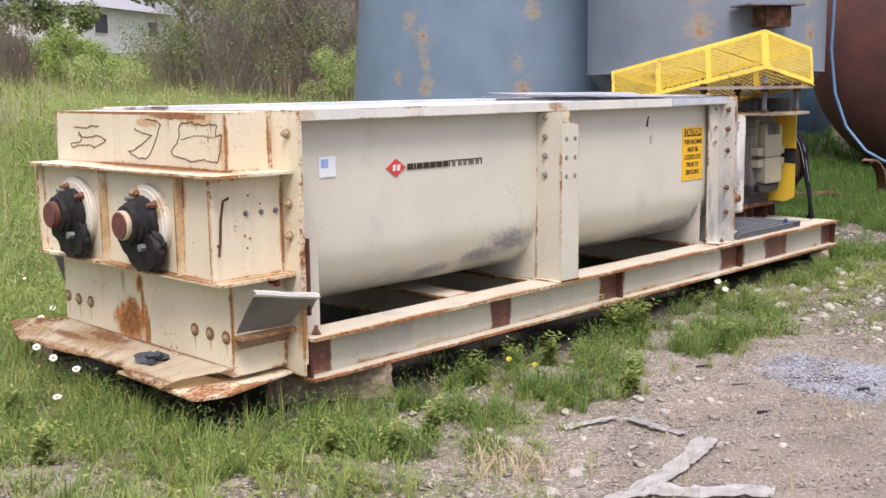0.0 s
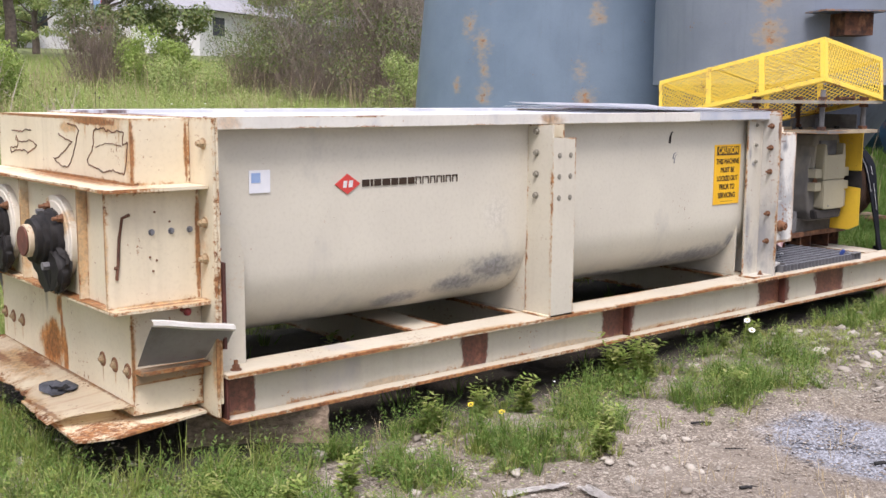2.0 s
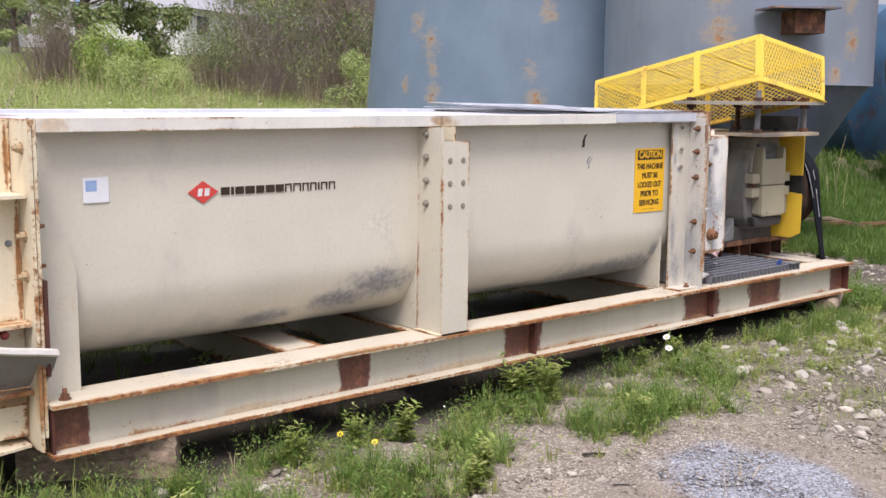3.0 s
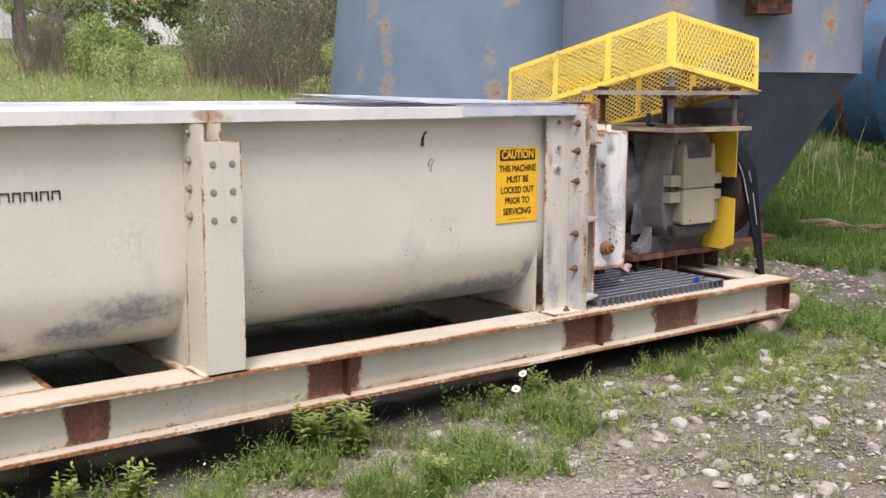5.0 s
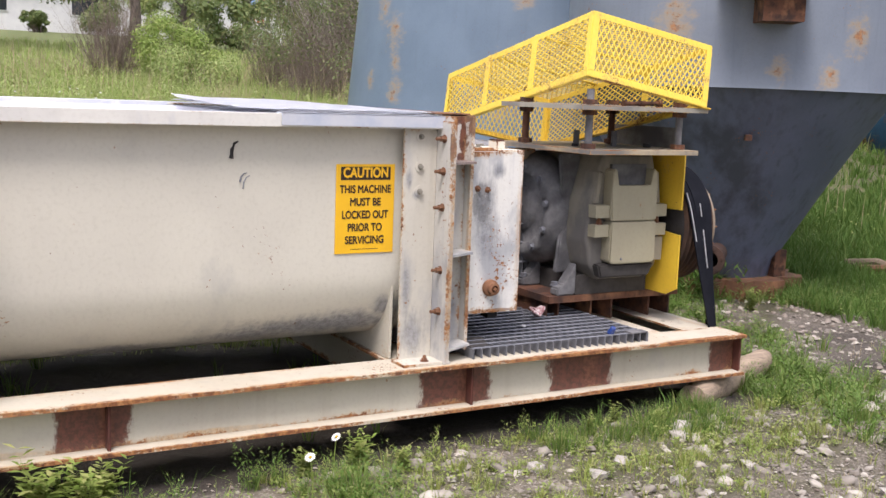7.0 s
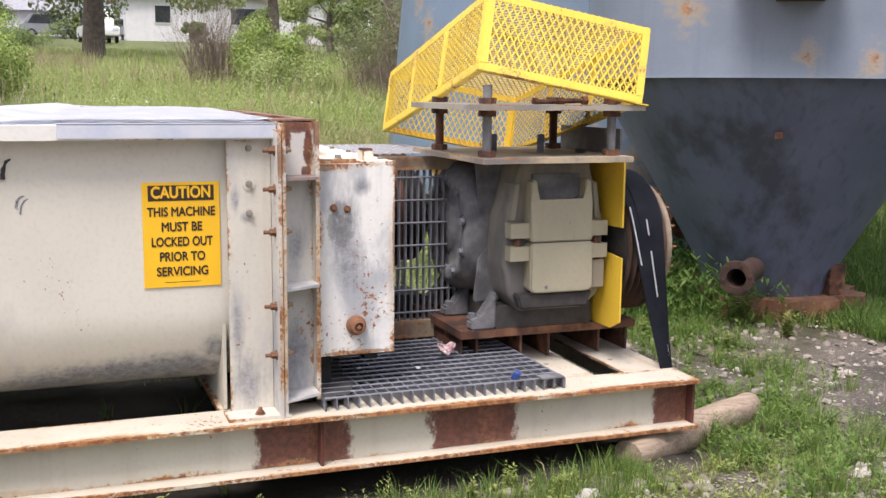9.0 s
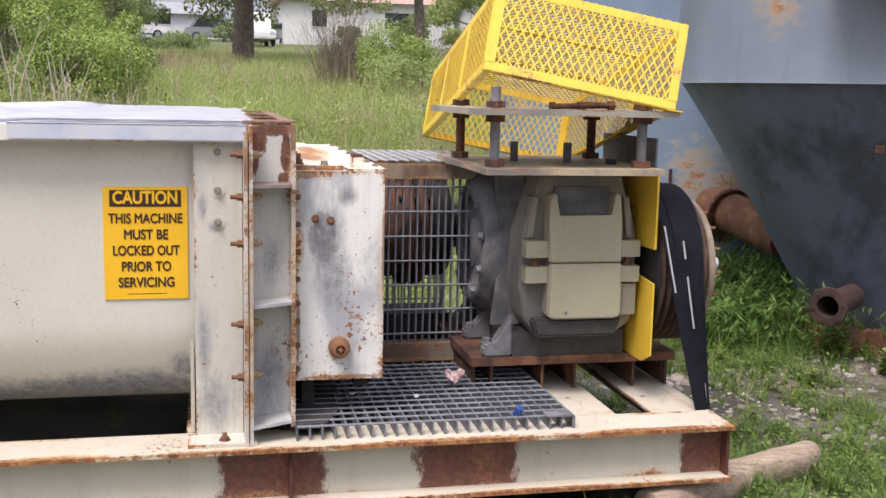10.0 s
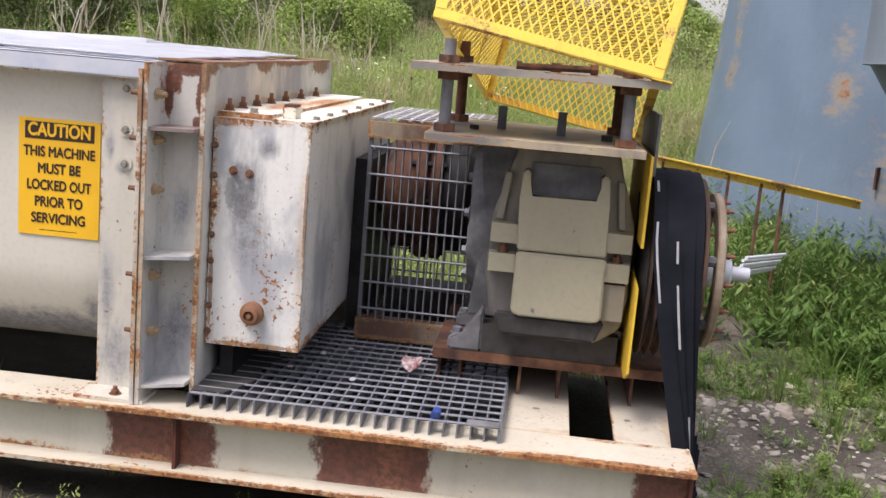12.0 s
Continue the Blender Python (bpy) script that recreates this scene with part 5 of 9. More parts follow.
for y0, y1, z0, z1 in ((3.588, 3.607, 1.104, 1.134), (3.617, 3.638, 1.104, 1.134)):
    bm = blank()
    prism(bm, [(y0, z0), (y1, z0), (y1 + 0.004, z1), (y0 + 0.004, z1)], "x", SX + 0.001, SX + 0.002)
    part("white_bar", bm, WHITE_MARK, mark)
y = 3.692
for w in (0.038, 0.012, 0.037, 0.042, 0.037, 0.040, 0.037):
    bm = blank()
    slab(bm, SX - 0.003, SX + 0.001, y, y + w, 1.104, 1.134, 0.002)
    y += w + 0.008
    part("dark_bar", bm, SIGN_BLACK, mark)
for w in (0.031, 0.037, 0.029, 0.031, 0.006, 0.031, 0.031):
    bm = blank()
    slab(bm, SX - 0.003, SX + 0.0005, y, y + w, 1.130, 1.135, 0.002)
    slab(bm, SX - 0.003, SX + 0.0005, y, y + 0.005, 1.102, 1.130, 0.002)
    slab(bm, SX - 0.003, SX + 0.0005, y + w - 0.005, y + w, 1.102, 1.130, 0.002)
    y += w + 0.009
    part("thin_bar", bm, SIGN_BLACK, mark)
# dents and scrapes on the shell
for y, z, h, r, m in ((5.815, 1.275, 0.065, 0.009, GEARFOOT), (5.85, 1.172, 0.035, 0.005, GALV), (5.862, 1.155, 0.05, 0.0035, GALV)):
    bm = blank()
    tube(bm, [(WALL + 0.001, y, z - h * 0.5), (WALL + 0.001, y + 0.003, z), (WALL + 0.001, y + 0.012, z + h * 0.35), (WALL + 0.001, y + 0.026, z + h * 0.48)], r, 6, 0.35)
    part("scrape", bm, m, shell_b)


# ---- drive end: deck grating, screen, reducer, guard, sheave ----
bar_bm = blank()
slab(bar_bm, -1.03, 0.0, -0.0025, 0.0025, -0.040, 0.0, 0.02)
GRATE_BAR = mesh_of("bearing_bar", bar_bm, GALV)
rod_bm = blank()
rod(rod_bm, (0, 0, -0.004), (0, 0.93, -0.004), 0.0045, seg=6)
GRATE_ROD = mesh_of("cross_rod", rod_bm, GALV)
deck = thing("deck_grating", (-4.15, 7.29, 0.417), "grey steel bar grating lying on the skid deck", "grating")
for i in range(24):
    share("bearing_bar", GRATE_BAR, deck, (-3.655, 6.828 + 0.0403 * i, 0.459))
for i in range(17):
    share("cross_rod", GRATE_ROD, deck, (-3.675 - 0.061 * i, 6.828, 0.4625))
for y in (6.825, 7.757):
    bm = blank()
    slab(bm, -3.655, -4.685, y, y + 0.005, 0.4175, 0.459, 0.01)
    part("end_bar", bm, GALV, deck)
bm = blank()
slab(bm, -3.652, -3.70, 7.66, 7.755, 0.4605, 0.466, 0.01)
part("clip_plate", bm, GEARGREY, deck)
# caked dirt that fills the grating, its near-black also painting the chest's shade
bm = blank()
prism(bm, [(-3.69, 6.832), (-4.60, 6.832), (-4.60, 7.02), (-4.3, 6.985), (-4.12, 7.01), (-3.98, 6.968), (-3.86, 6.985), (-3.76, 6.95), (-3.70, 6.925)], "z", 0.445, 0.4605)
part("caked_dirt_shade", bm, GEARFOOT, deck, "caked dirt filling the grating, darkened for the shade of the chest")

rag = blank()
bmesh.ops.create_icosphere(rag, subdivisions=3, radius=0.03)
for v in rag.verts:
    n = noise.noise(v.co * 38.0)
    v.co = v.co * (1 + 0.8 * n)
    v.co.z = v.co.z * 0.6 + 0.7 * abs(v.co.y)
bmesh.ops.translate(rag, verts=rag.verts, vec=(-4.09, 7.437, 0.487))
single("crumpled_wrapper", rag, PAPER_RED, "crumpled red and white paper wrapper on the grating", "litter", base=(-4.09, 7.437, 0.463))
for k_, (x, y) in enumerate(((-4.20, 7.12), (-4.28, 7.20), (-4.02, 7.05), (-3.95, 7.27), (-4.34, 7.06))):
    flake = blank()
    bmesh.ops.create_icosphere(flake, subdivisions=1, radius=0.016)
    for v in flake.verts:
        v.co = Vector((v.co.x * (1 + noise.noise(v.co * 50 + Vector((k_, 0, 0)))), v.co.y * 0.8, v.co.z * 0.25))
    bmesh.ops.translate(flake, verts=flake.verts, vec=(x, y, 0.4665))
    single("paint_flake", flake, GALV_PALE, "pale flake of paint on the grating", "litter", "paint flakes on the grating", base=(x, y, 0.463))
cap = blank()
rod(cap, (-3.69, 7.565, 0.462), (-3.672, 7.572, 0.494), 0.016, 0.013, 10, bevel=0.003)
single("bottle_cap", cap, BLUE_PLASTIC, "small blue plastic cap on the grating", "litter", base=(-3.68, 7.57, 0.462))

# coupling guard: upright grating with rusty top and foot, grating lid, rear grating
SCX = -4.46
FLAKY = painted("flaking_rusty_paint", (0.30, 0.25, 0.18), (0.22, 0.17, 0.12), edge=0.9, spots=1.0, streak=0.3, grime=(0.10, 0.05, 0.03), smear=(0.11, 0.05, 0.03), smear_at=0.47)
guard = thing("coupling_guard", (SCX - 0.4, 7.4, 0.46), "steel bar-grating coupling guard with rusty top and foot angles", "guard")
vb = blank()
slab(vb, -0.028, 0.0, -0.0022, 0.0022, 0.0, 0.665, 0.02)
VBAR = mesh_of("upright_bar", vb, GALV)
hb = blank()
rod(hb, (0, 0, 0), (0, 0.43, 0), 0.0045, seg=6)
HBAR = mesh_of("cross_rod", hb, GALV)
for x in (SCX, -5.18):
    for i in range(16):
        share("upright_bar", VBAR, guard, (x, 7.193 + 0.02853 * i, 0.535))
    for i in range(7):
        share("cross_rod", HBAR, guard, (x + 0.002, 7.191, 0.575 + 0.098 * i))
    bm = blank()
    slab(bm, x - 0.03, x + 0.008, 7.178, 7.632, 1.195, 1.252, 0.02)
    part("top_angle", bm, FLAKY, guard, "flaking rusty angle")
    bm = blank()
    slab(bm, x - 0.05, x + 0.010, 7.178, 7.632, 0.462, 0.538, 0.02)
    part("foot_angle", bm, FLAKY, guard, "flaking rusty foot angle")
lid = blank()
slab(lid, -0.72, 0.0, -0.004, 0.004, -0.006, 0.0, 0.01)
LIDBAR = mesh_of("lid_bar", lid, GALV_PALE)
for i in range(11):
    share("lid_bar", LIDBAR, guard, (SCX, 7.193 + 0.0428 * i, 1.268))
lr = blank()
slab(lr, -0.005, 0.005, 0.0, 0.43, -0.0015, 0.001, 0.01)
LIDROD = mesh_of("lid_rod", lr, GALV_PALE)
for i in range(9):
    share("lid_rod", LIDROD, guard, (SCX - 0.012 - 0.087 * i, 7.191, 1.268))
for x, y in ((SCX - 0.02, 7.186), (SCX - 0.02, 7.624), (-5.18, 7.186), (-5.18, 7.624)):
    bm = blank()
    slab(bm, x - 0.006, x + 0.006, y - 0.006, y + 0.006, 0.545, 1.195, 0.005)
    part("corner_bar", bm, GALV, guard)

coupling = thing("shaft_coupling", (-4.8, 7.4, 0.46), "brown rusted shaft coupling behind the grating guard", "coupling")
bm = blank()
turned(bm, [(0.09, 7.125), (0.09, 7.22), (0.20, 7.225), (0.215, 7.24), (0.215, 7.37), (0.20, 7.385), (0.15, 7.39)], (-4.82, 0, 0.965), "y", 28)
part("coupling_half", bm, RUST_BROWN, coupling)
bm = blank()
turned(bm, [(0.15, 7.392), (0.20, 7.395), (0.215, 7.41), (0.215, 7.53), (0.20, 7.545), (0.09, 7.55), (0.09, 7.66)], (-4.82, 0, 0.965), "y", 28)
part("coupling_half", bm, STEEL_DARK, coupling, "dark greasy coupling half")
bm = blank()
turned(bm, [(0.15, 7.335), (0.245, 7.338), (0.25, 7.345), (0.25, 7.375), (0.20, 7.378), (0.20, 7.396), (0.25, 7.40), (0.25, 7.43), (0.245, 7.435), (0.15, 7.438)], (-4.82, 0, 0.965), "y", 28)
flange_ring = part("coupling_flange", bm, RUST_BROWN, coupling)
for k_ in range(10):
    a = 2 * math.pi * k_ / 10
    bm = blank()
    rod(bm, (-4.82 + 0.225 * math.cos(a), 7.32, 0.965 + 0.225 * math.sin(a)), (-4.82 + 0.225 * math.cos(a), 7.452, 0.965 + 0.225 * math.sin(a)), 0.013, seg=6)
    part("flange_bolt", bm, STEEL_DARK, flange_ring)
bm = blank()
slab(bm, -4.72, -4.95, 7.24, 7.56, 0.465, 0.60, 0.02)
part("pedestal", bm, STEEL_DARK, coupling)

# gear reducer
reducer = thing("gear_reducer", (-4.4, 7.88, 0.417), "tan cast gear reducer with grey dust on a rusty base plate", "gearbox")
bm = blank()
prism(bm, [(7.737, 0.645), (8.022, 0.645), (8.097, 0.70), (8.107, 0.80), (8.107, 1.03), (8.082, 1.10), (8.037, 1.25), (7.727, 1.25), (7.682, 1.09), (7.662, 1.03), (7.654, 0.83), (7.682, 0.71)], "x", -4.78, -4.022)
bmesh.ops.bevel(bm, geom=bm.edges[:], offset=0.016, segments=2, profile=0.5, affect="EDGES")
bmesh.ops.triangulate(bm, faces=[f for f in bm.faces if len(f.verts) > 4])
bmesh.ops.subdivide_edges(bm, edges=[e for e in bm.edges if e.calc_length() > 0.06], cuts=3, use_grid_fill=True)
for v in bm.verts:
    v.co += Vector((0.5, 0.5, 0.5)) * 0.006 * noise.noise(v.co * 14)
part("housing", bm, GEARBODY, reducer, "tan cast housing with sloping shoulders", smooth=50)


def cast_block(bm, x0, x1, y0, y1, z0, z1, r=0.006):
    """A cast block with rounded edges."""
    b2 = blank()
    slab(b2, x0, x1, y0, y1, z0, z1, 0.01)
    bmesh.ops.bevel(b2, geom=[e for e in b2.edges if len(e.link_faces) == 2 and e.calc_face_angle(0) > 0.5], offset=r, segments=2, affect="EDGES")
    tmp = bpy.data.meshes.new("block")
    b2.to_mesh(tmp)
    b2.free()
    bm.from_mesh(tmp)
    bpy.data.meshes.remove(tmp)
    return bm


bm = blank()
prism(bm, [(7.747, 0.742), (7.767, 0.728), (8.010, 0.728), (8.028, 0.742), (8.026, 0.931), (7.749, 0.931)], "x", -4.027, -3.952)
bmesh.ops.bevel(bm, geom=bm.edges[:], offset=0.006, segments=2, affect="EDGES")
lower = part("lower_cover", bm, GEARPAINT, reducer, "flat tan cover below the split line")
share("bolt", BOLT_GREY, lower, (-3.953, 7.817, 0.752), FACE_X, (0.25, 0.35, 0.35))
bm = blank()
prism(bm, [(7.749, 0.9355), (8.025, 0.9355), (8.018, 1.10), (8.012, 1.182), (7.988, 1.187), (7.982, 1.102), (7.777, 1.10), (7.771, 1.185), (7.748, 1.182), (7.744, 1.098)], "x", -4.027, -3.954)
bmesh.ops.bevel(bm, geom=bm.edges[:], offset=0.006, segments=2, affect="EDGES")
part("upper_cover", bm, GEARPAINT, reducer, "tan cover with two lifting ears")
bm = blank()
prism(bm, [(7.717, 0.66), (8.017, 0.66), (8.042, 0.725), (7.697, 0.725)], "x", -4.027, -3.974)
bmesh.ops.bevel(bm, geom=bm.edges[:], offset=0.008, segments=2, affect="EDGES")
# near-black stands for the shade below the cover, not the tan casting
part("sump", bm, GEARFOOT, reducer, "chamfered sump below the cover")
bm = blank()
cast_block(bm, -4.007, -4.027, 7.774, 7.986, 1.105, 1.205)
part("recess_panel", bm, GEARGREY, reducer, "dark grey dusty recess between the ears")
for y0, y1 in ((7.665, 7.748), (8.022, 8.100)):
    for z0, z1 in ((0.860, 0.918), (0.952, 1.012)):
        bm = blank()
        cast_block(bm, -3.970, -4.037, y0, y1, z0, z1, 0.008)
        part("flange_boss", bm, GEARPAINT, reducer)
    share("bolt", BOLT_RUST, reducer, (-3.997, 0.5 * (y0 + y1), 0.919), FACE_UP, (0.9, 0.8, 0.8))
bm = blank()
cast_block(bm, -3.982, -4.037, 8.024, 8.094, 0.735, 0.85, 0.012)
part("flange_boss", bm, GEARBODY, reducer)
for y in (7.687, 8.067):
    bm = blank()
    prism(bm, [(y - 0.012, 1.02), (y + 0.012, 1.02), (y + (0.03 if y < 7.882 else -0.006), 1.17), (y + (0.006 if y < 7.882 else -0.03), 1.17)], "x", -4.112, -3.997)
    bmesh.ops.bevel(bm, geom=bm.edges[:], offset=0.004, segments=1, affect="EDGES")
    part("shoulder_rib", bm, GEARBODY, reducer)
bm = blank()
turned(bm, [(0.0, 7.582), (0.10, 7.582), (0.11, 7.592), (0.175, 7.594), (0.185, 7.575), (0.235, 7.575), (0.25, 7.592), (0.272, 7.61), (0.285, 7.64), (0.285, 7.69), (0.2, 7.70)], (-4.46, 0, 0.95), "y", 48)
bmesh.ops.subdivide_edges(bm, edges=bm.edges[:], cuts=2)
for v in bm.verts:
    n = noise.noise(v.co * 8) + 0.5 * noise.noise(v.co * 26)
    v.co += Vector((0.008 * n, 0.011 * n, 0.012 * noise.noise(v.co * 12 + Vector((9, 0, 0)))))
bell = part("input_bell", bm, GEARGREY, reducer, "lumpy dust-caked cast bearing bell", smooth=70)
for i in range(10):
    a = 2 * math.pi * i / 10 + 0.2
    share("bolt", BOLT_GREY, bell, (-4.46 + 0.212 * math.cos(a), 7.574, 0.95 + 0.212 * math.sin(a)), FACE_MY, (0.8, 0.9, 0.9))
bm = blank()
prism(bm, [(7.60, 1.24), (7.72, 1.24), (7.70, 1.08), (7.655, 0.98), (7.625, 1.02)], "x", -4.21, -4.18)
prism(bm, [(7.60, 0.66), (7.72, 0.66), (7.70, 0.80), (7.655, 0.90), (7.62, 0.84)], "x", -4.21, -4.18)
bmesh.ops.bevel(bm, geom=bm.edges[:], offset=0.006, segments=2, affect="EDGES")
part("bell_web", bm, GEARGREY, reducer, "dusty cast web beside the bell")
for x in (-4.12, -4.42, -4.68):
    bm = blank()
    prism(bm, [(7.55, 0.561), (7.66, 0.561), (7.66, 0.72), (7.625, 0.66), (7.60, 0.61), (7.55, 0.60)], "x", x - 0.032, x + 0.032)
    bmesh.ops.bevel(bm, geom=bm.edges[:], offset=0.008, segments=2, affect="EDGES")
    part("foot_lug", bm, GEARGREY, reducer, "dust-caked cast foot lug", smooth=50)
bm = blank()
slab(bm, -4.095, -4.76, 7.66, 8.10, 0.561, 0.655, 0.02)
part("foot", bm, GEARFOOT, reducer, "dusty cast foot, its colour darkened for shade")
for x, y in ((-4.15, 7.575), (-4.42, 7.575), (-4.16, 8.10)):
    share("bolt", BOLT_GREY, reducer, (x, y, 0.602 if y < 7.6 else 0.642), FACE_UP)
bm = blank()
slab(bm, -4.09, -4.86, 7.505, 8.316, 0.527, 0.560, 0.03)
base = part("base_plate", bm, RUST_BROWN, reducer, "thick brown rusted base plate")
for y0, y1 in ((7.79, 7.93), (8.16, 8.305), (7.52, 7.60)):
    bm = blank()
    slab(bm, -4.135, -4.85, y0, y0 + 0.010, 0.4185, 0.527, 0.02)
    slab(bm, -4.135, -4.85, y1 - 0.010, y1, 0.4185, 0.527, 0.02)
    slab(bm, -4.14, -4.85, y0 + 0.010, y1 - 0.010, 0.517, 0.527, 0.02)
    slab(bm, -4.60, -4.61, y0 + 0.010, y1 - 0.010, 0.4185, 0.517, 0.02)
    part("base_channel", bm, RUST, base)
bm = blank()
tube(bm, [(-4.13, 8.118, 1.13), (-4.09, 8.118, 1.06), (-4.08, 8.117, 0.99), (-4.10, 8.118, 0.90), (-4.13, 8.119, 0.84)], 0.004, 7)
part("cable", bm, RUBBER, reducer, "thin black cable looped on the housing")
# breather plate, upper plate and jacking rods
bm = blank()
slab(bm, -3.768, -4.56, 7.457, 8.092, 1.264, 1.286, 0.02)
part("top_plate", bm, painted("tan_plate_paint", (0.42, 0.35, 0.24), (0.36, 0.30, 0.21), edge=0.75, spots=0.6, streak=0.1, smear=(0.13, 0.13, 0.135), smear_at=0.45), reducer, "tan steel plate with rusted front edge")
bm = blank()
slab(bm, -3.768, -4.43, 7.402, 8.137, 1.462, 1.484, 0.02)
part("raised_plate", bm, painted("grey_tan_plate_paint", (0.36, 0.335, 0.275), (0.30, 0.285, 0.24), edge=0.6, spots=0.5, streak=0.1, smear=(0.19, 0.185, 0.175), smear_at=0.5), reducer, "grey-tan plate raised on threaded rods")
for x in (-3.85, -4.36):
    for y in (7.505, 8.035):
        bm = blank()
        rod(bm, (x, y, 1.286), (x, y, 1.555 if y < 7.6 else 1.50), 0.0175, seg=12)
        jack = part("jacking_rod", bm, RUST_BROWN if x < -4 else GEARGREY, reducer)
        for z in (1.288, 1.438, 1.486):
            bm = blank()
            rod(bm, (x, y, z), (x, y, z + 0.022), 0.034, seg=6)
            part("nut", bm, RUST, jack)
bm = blank()
rod(bm, (-3.86, 7.70, 1.493), (-3.875, 7.93, 1.50), 0.010, seg=8)
rod(bm, (-3.86, 7.70, 1.493), (-3.861, 7.715, 1.493), 0.018, seg=6)
rod(bm, (-3.874, 7.915, 1.499), (-3.876, 7.935, 1.50), 0.018, seg=6)
rod(bm, (-3.866, 7.80, 1.497), (-3.867, 7.83, 1.497), 0.016, seg=6)
part("loose_rod", bm, RUST, reducer, "rusty threaded rod lying on the plate")
for x, y in ((-4.15, 7.66), (-4.10, 7.85)):
    bm = blank()
    slab(bm, x - 0.006, x + 0.006, y - 0.014, y + 0.014, 1.286, 1.36, 0.01)
    part("lug", bm, GEARGREY, reducer)
bm = blank()
rod(bm, (-4.05, 7.58, 1.287), (-4.05, 7.58, 1.30), 0.016, seg=6)
part("nut", bm, STEEL_DARK, reducer)
bm = blank()
rod(bm, (-4.02, 7.99, 1.287), (-4.02, 7.99, 1.305), 0.02, seg=6)
part("nut", bm, STEEL_DARK, reducer)
bm = blank()
slab(bm, -3.95, -4.48, 8.133, 8.141, 1.20, 1.385, 0.02)
part("grey_upstand", bm, GEARGREY, reducer)
# yellow back plate of the belt guard
bm = blank()
prism(bm, [(-3.885, 0.60), (-3.885, 0.865), (-4.12, 0.885), (-4.20, 0.93), (-4.12, 0.985), (-3.885, 0.99), (-3.885, 1.263), (-4.55, 1.263), (-4.55, 0.563), (-3.96, 0.563)], "y", 8.118, 8.126)
part("guard_back_plate", bm, YELLOW_RUSTY, reducer, "bright yellow belt-guard plate with a notch")

# sheave and belts
SC = Vector((-4.16, 0.0, 0.895))
sheave = thing("belt_sheave", (-4.22, 8.32, 0.417), "large rusty grooved belt sheave on the reducer shaft", "pulley")
prof = [(0.06, 8.135), (0.10, 8.14), (0.27, 8.152), (0.292, 8.155)]
for i in range(5):
    y = 8.16 + 0.030 * i
    prof += [(0.292, y), (0.265, y + 0.010), (0.265, y + 0.016), (0.292, y + 0.026)]
prof += [(0.292, 8.318), (0.27, 8.322), (0.10, 8.325), (0.06, 8.36)]
bm = blank()
turned(bm, prof, SC, "y", 48)
sheave_rim = part("grooved_rim", bm, plain("dark_sheave_rust", (0.085, 0.045, 0.028), (0.04, 0.024, 0.018), 11.0, 0.85, 0.0, 0.4), sheave, smooth=25)
bm = blank()
turned(bm, [(0.0, 8.1285), (0.255, 8.140), (0.272, 8.149), (0.0, 8.1495)], SC, "y", 40)
part("sheave_web", bm, STEEL_DARK, sheave_rim, "dark greasy sheave web")
bm = blank()
turned(bm, [(0.18, 8.352), (0.245, 8.352), (0.25, 8.357), (0.25, 8.372), (0.245, 8.377), (0.18, 8.377), (0.18, 8.352)], SC, "y", 40)
ring = part("bolt_ring", bm, plain("pale_ring_steel", (0.33, 0.28, 0.21), (0.20, 0.14, 0.09), 12.0, 0.7), sheave, "brown rusted steel bolting ring")
for i in range(16):
    a = 2 * math.pi * i / 16
    share("bolt", BOLT_RUST, ring, (SC.x + 0.222 * math.cos(a), 8.376, SC.z + 0.222 * math.sin(a)), FACE_Y, (0.8, 0.6, 0.6))
for i in range(6):
    a = 2 * math.pi * i / 6 + 0.3
    bm = blank()
    rod(bm, (SC.x + 0.215 * math.cos(a), 8.32, SC.z + 0.215 * math.sin(a)), (SC.x + 0.215 * math.cos(a), 8.354, SC.z + 0.215 * math.sin(a)), 0.016, seg=8)
    part("spacer", bm, GEARGREY, ring)
bm = blank()
rod(bm, (SC.x + 0.02, 8.33, SC.z), (SC.x + 0.02, 8.43, SC.z), 0.05, seg=20, bevel=0.004)
rod(bm, (SC.x + 0.02, 8.43, SC.z), (SC.x + 0.02, 8.49, SC.z), 0.024, seg=16)
part("hub", bm, GALV_PALE, sheave, "pale shaft hub")


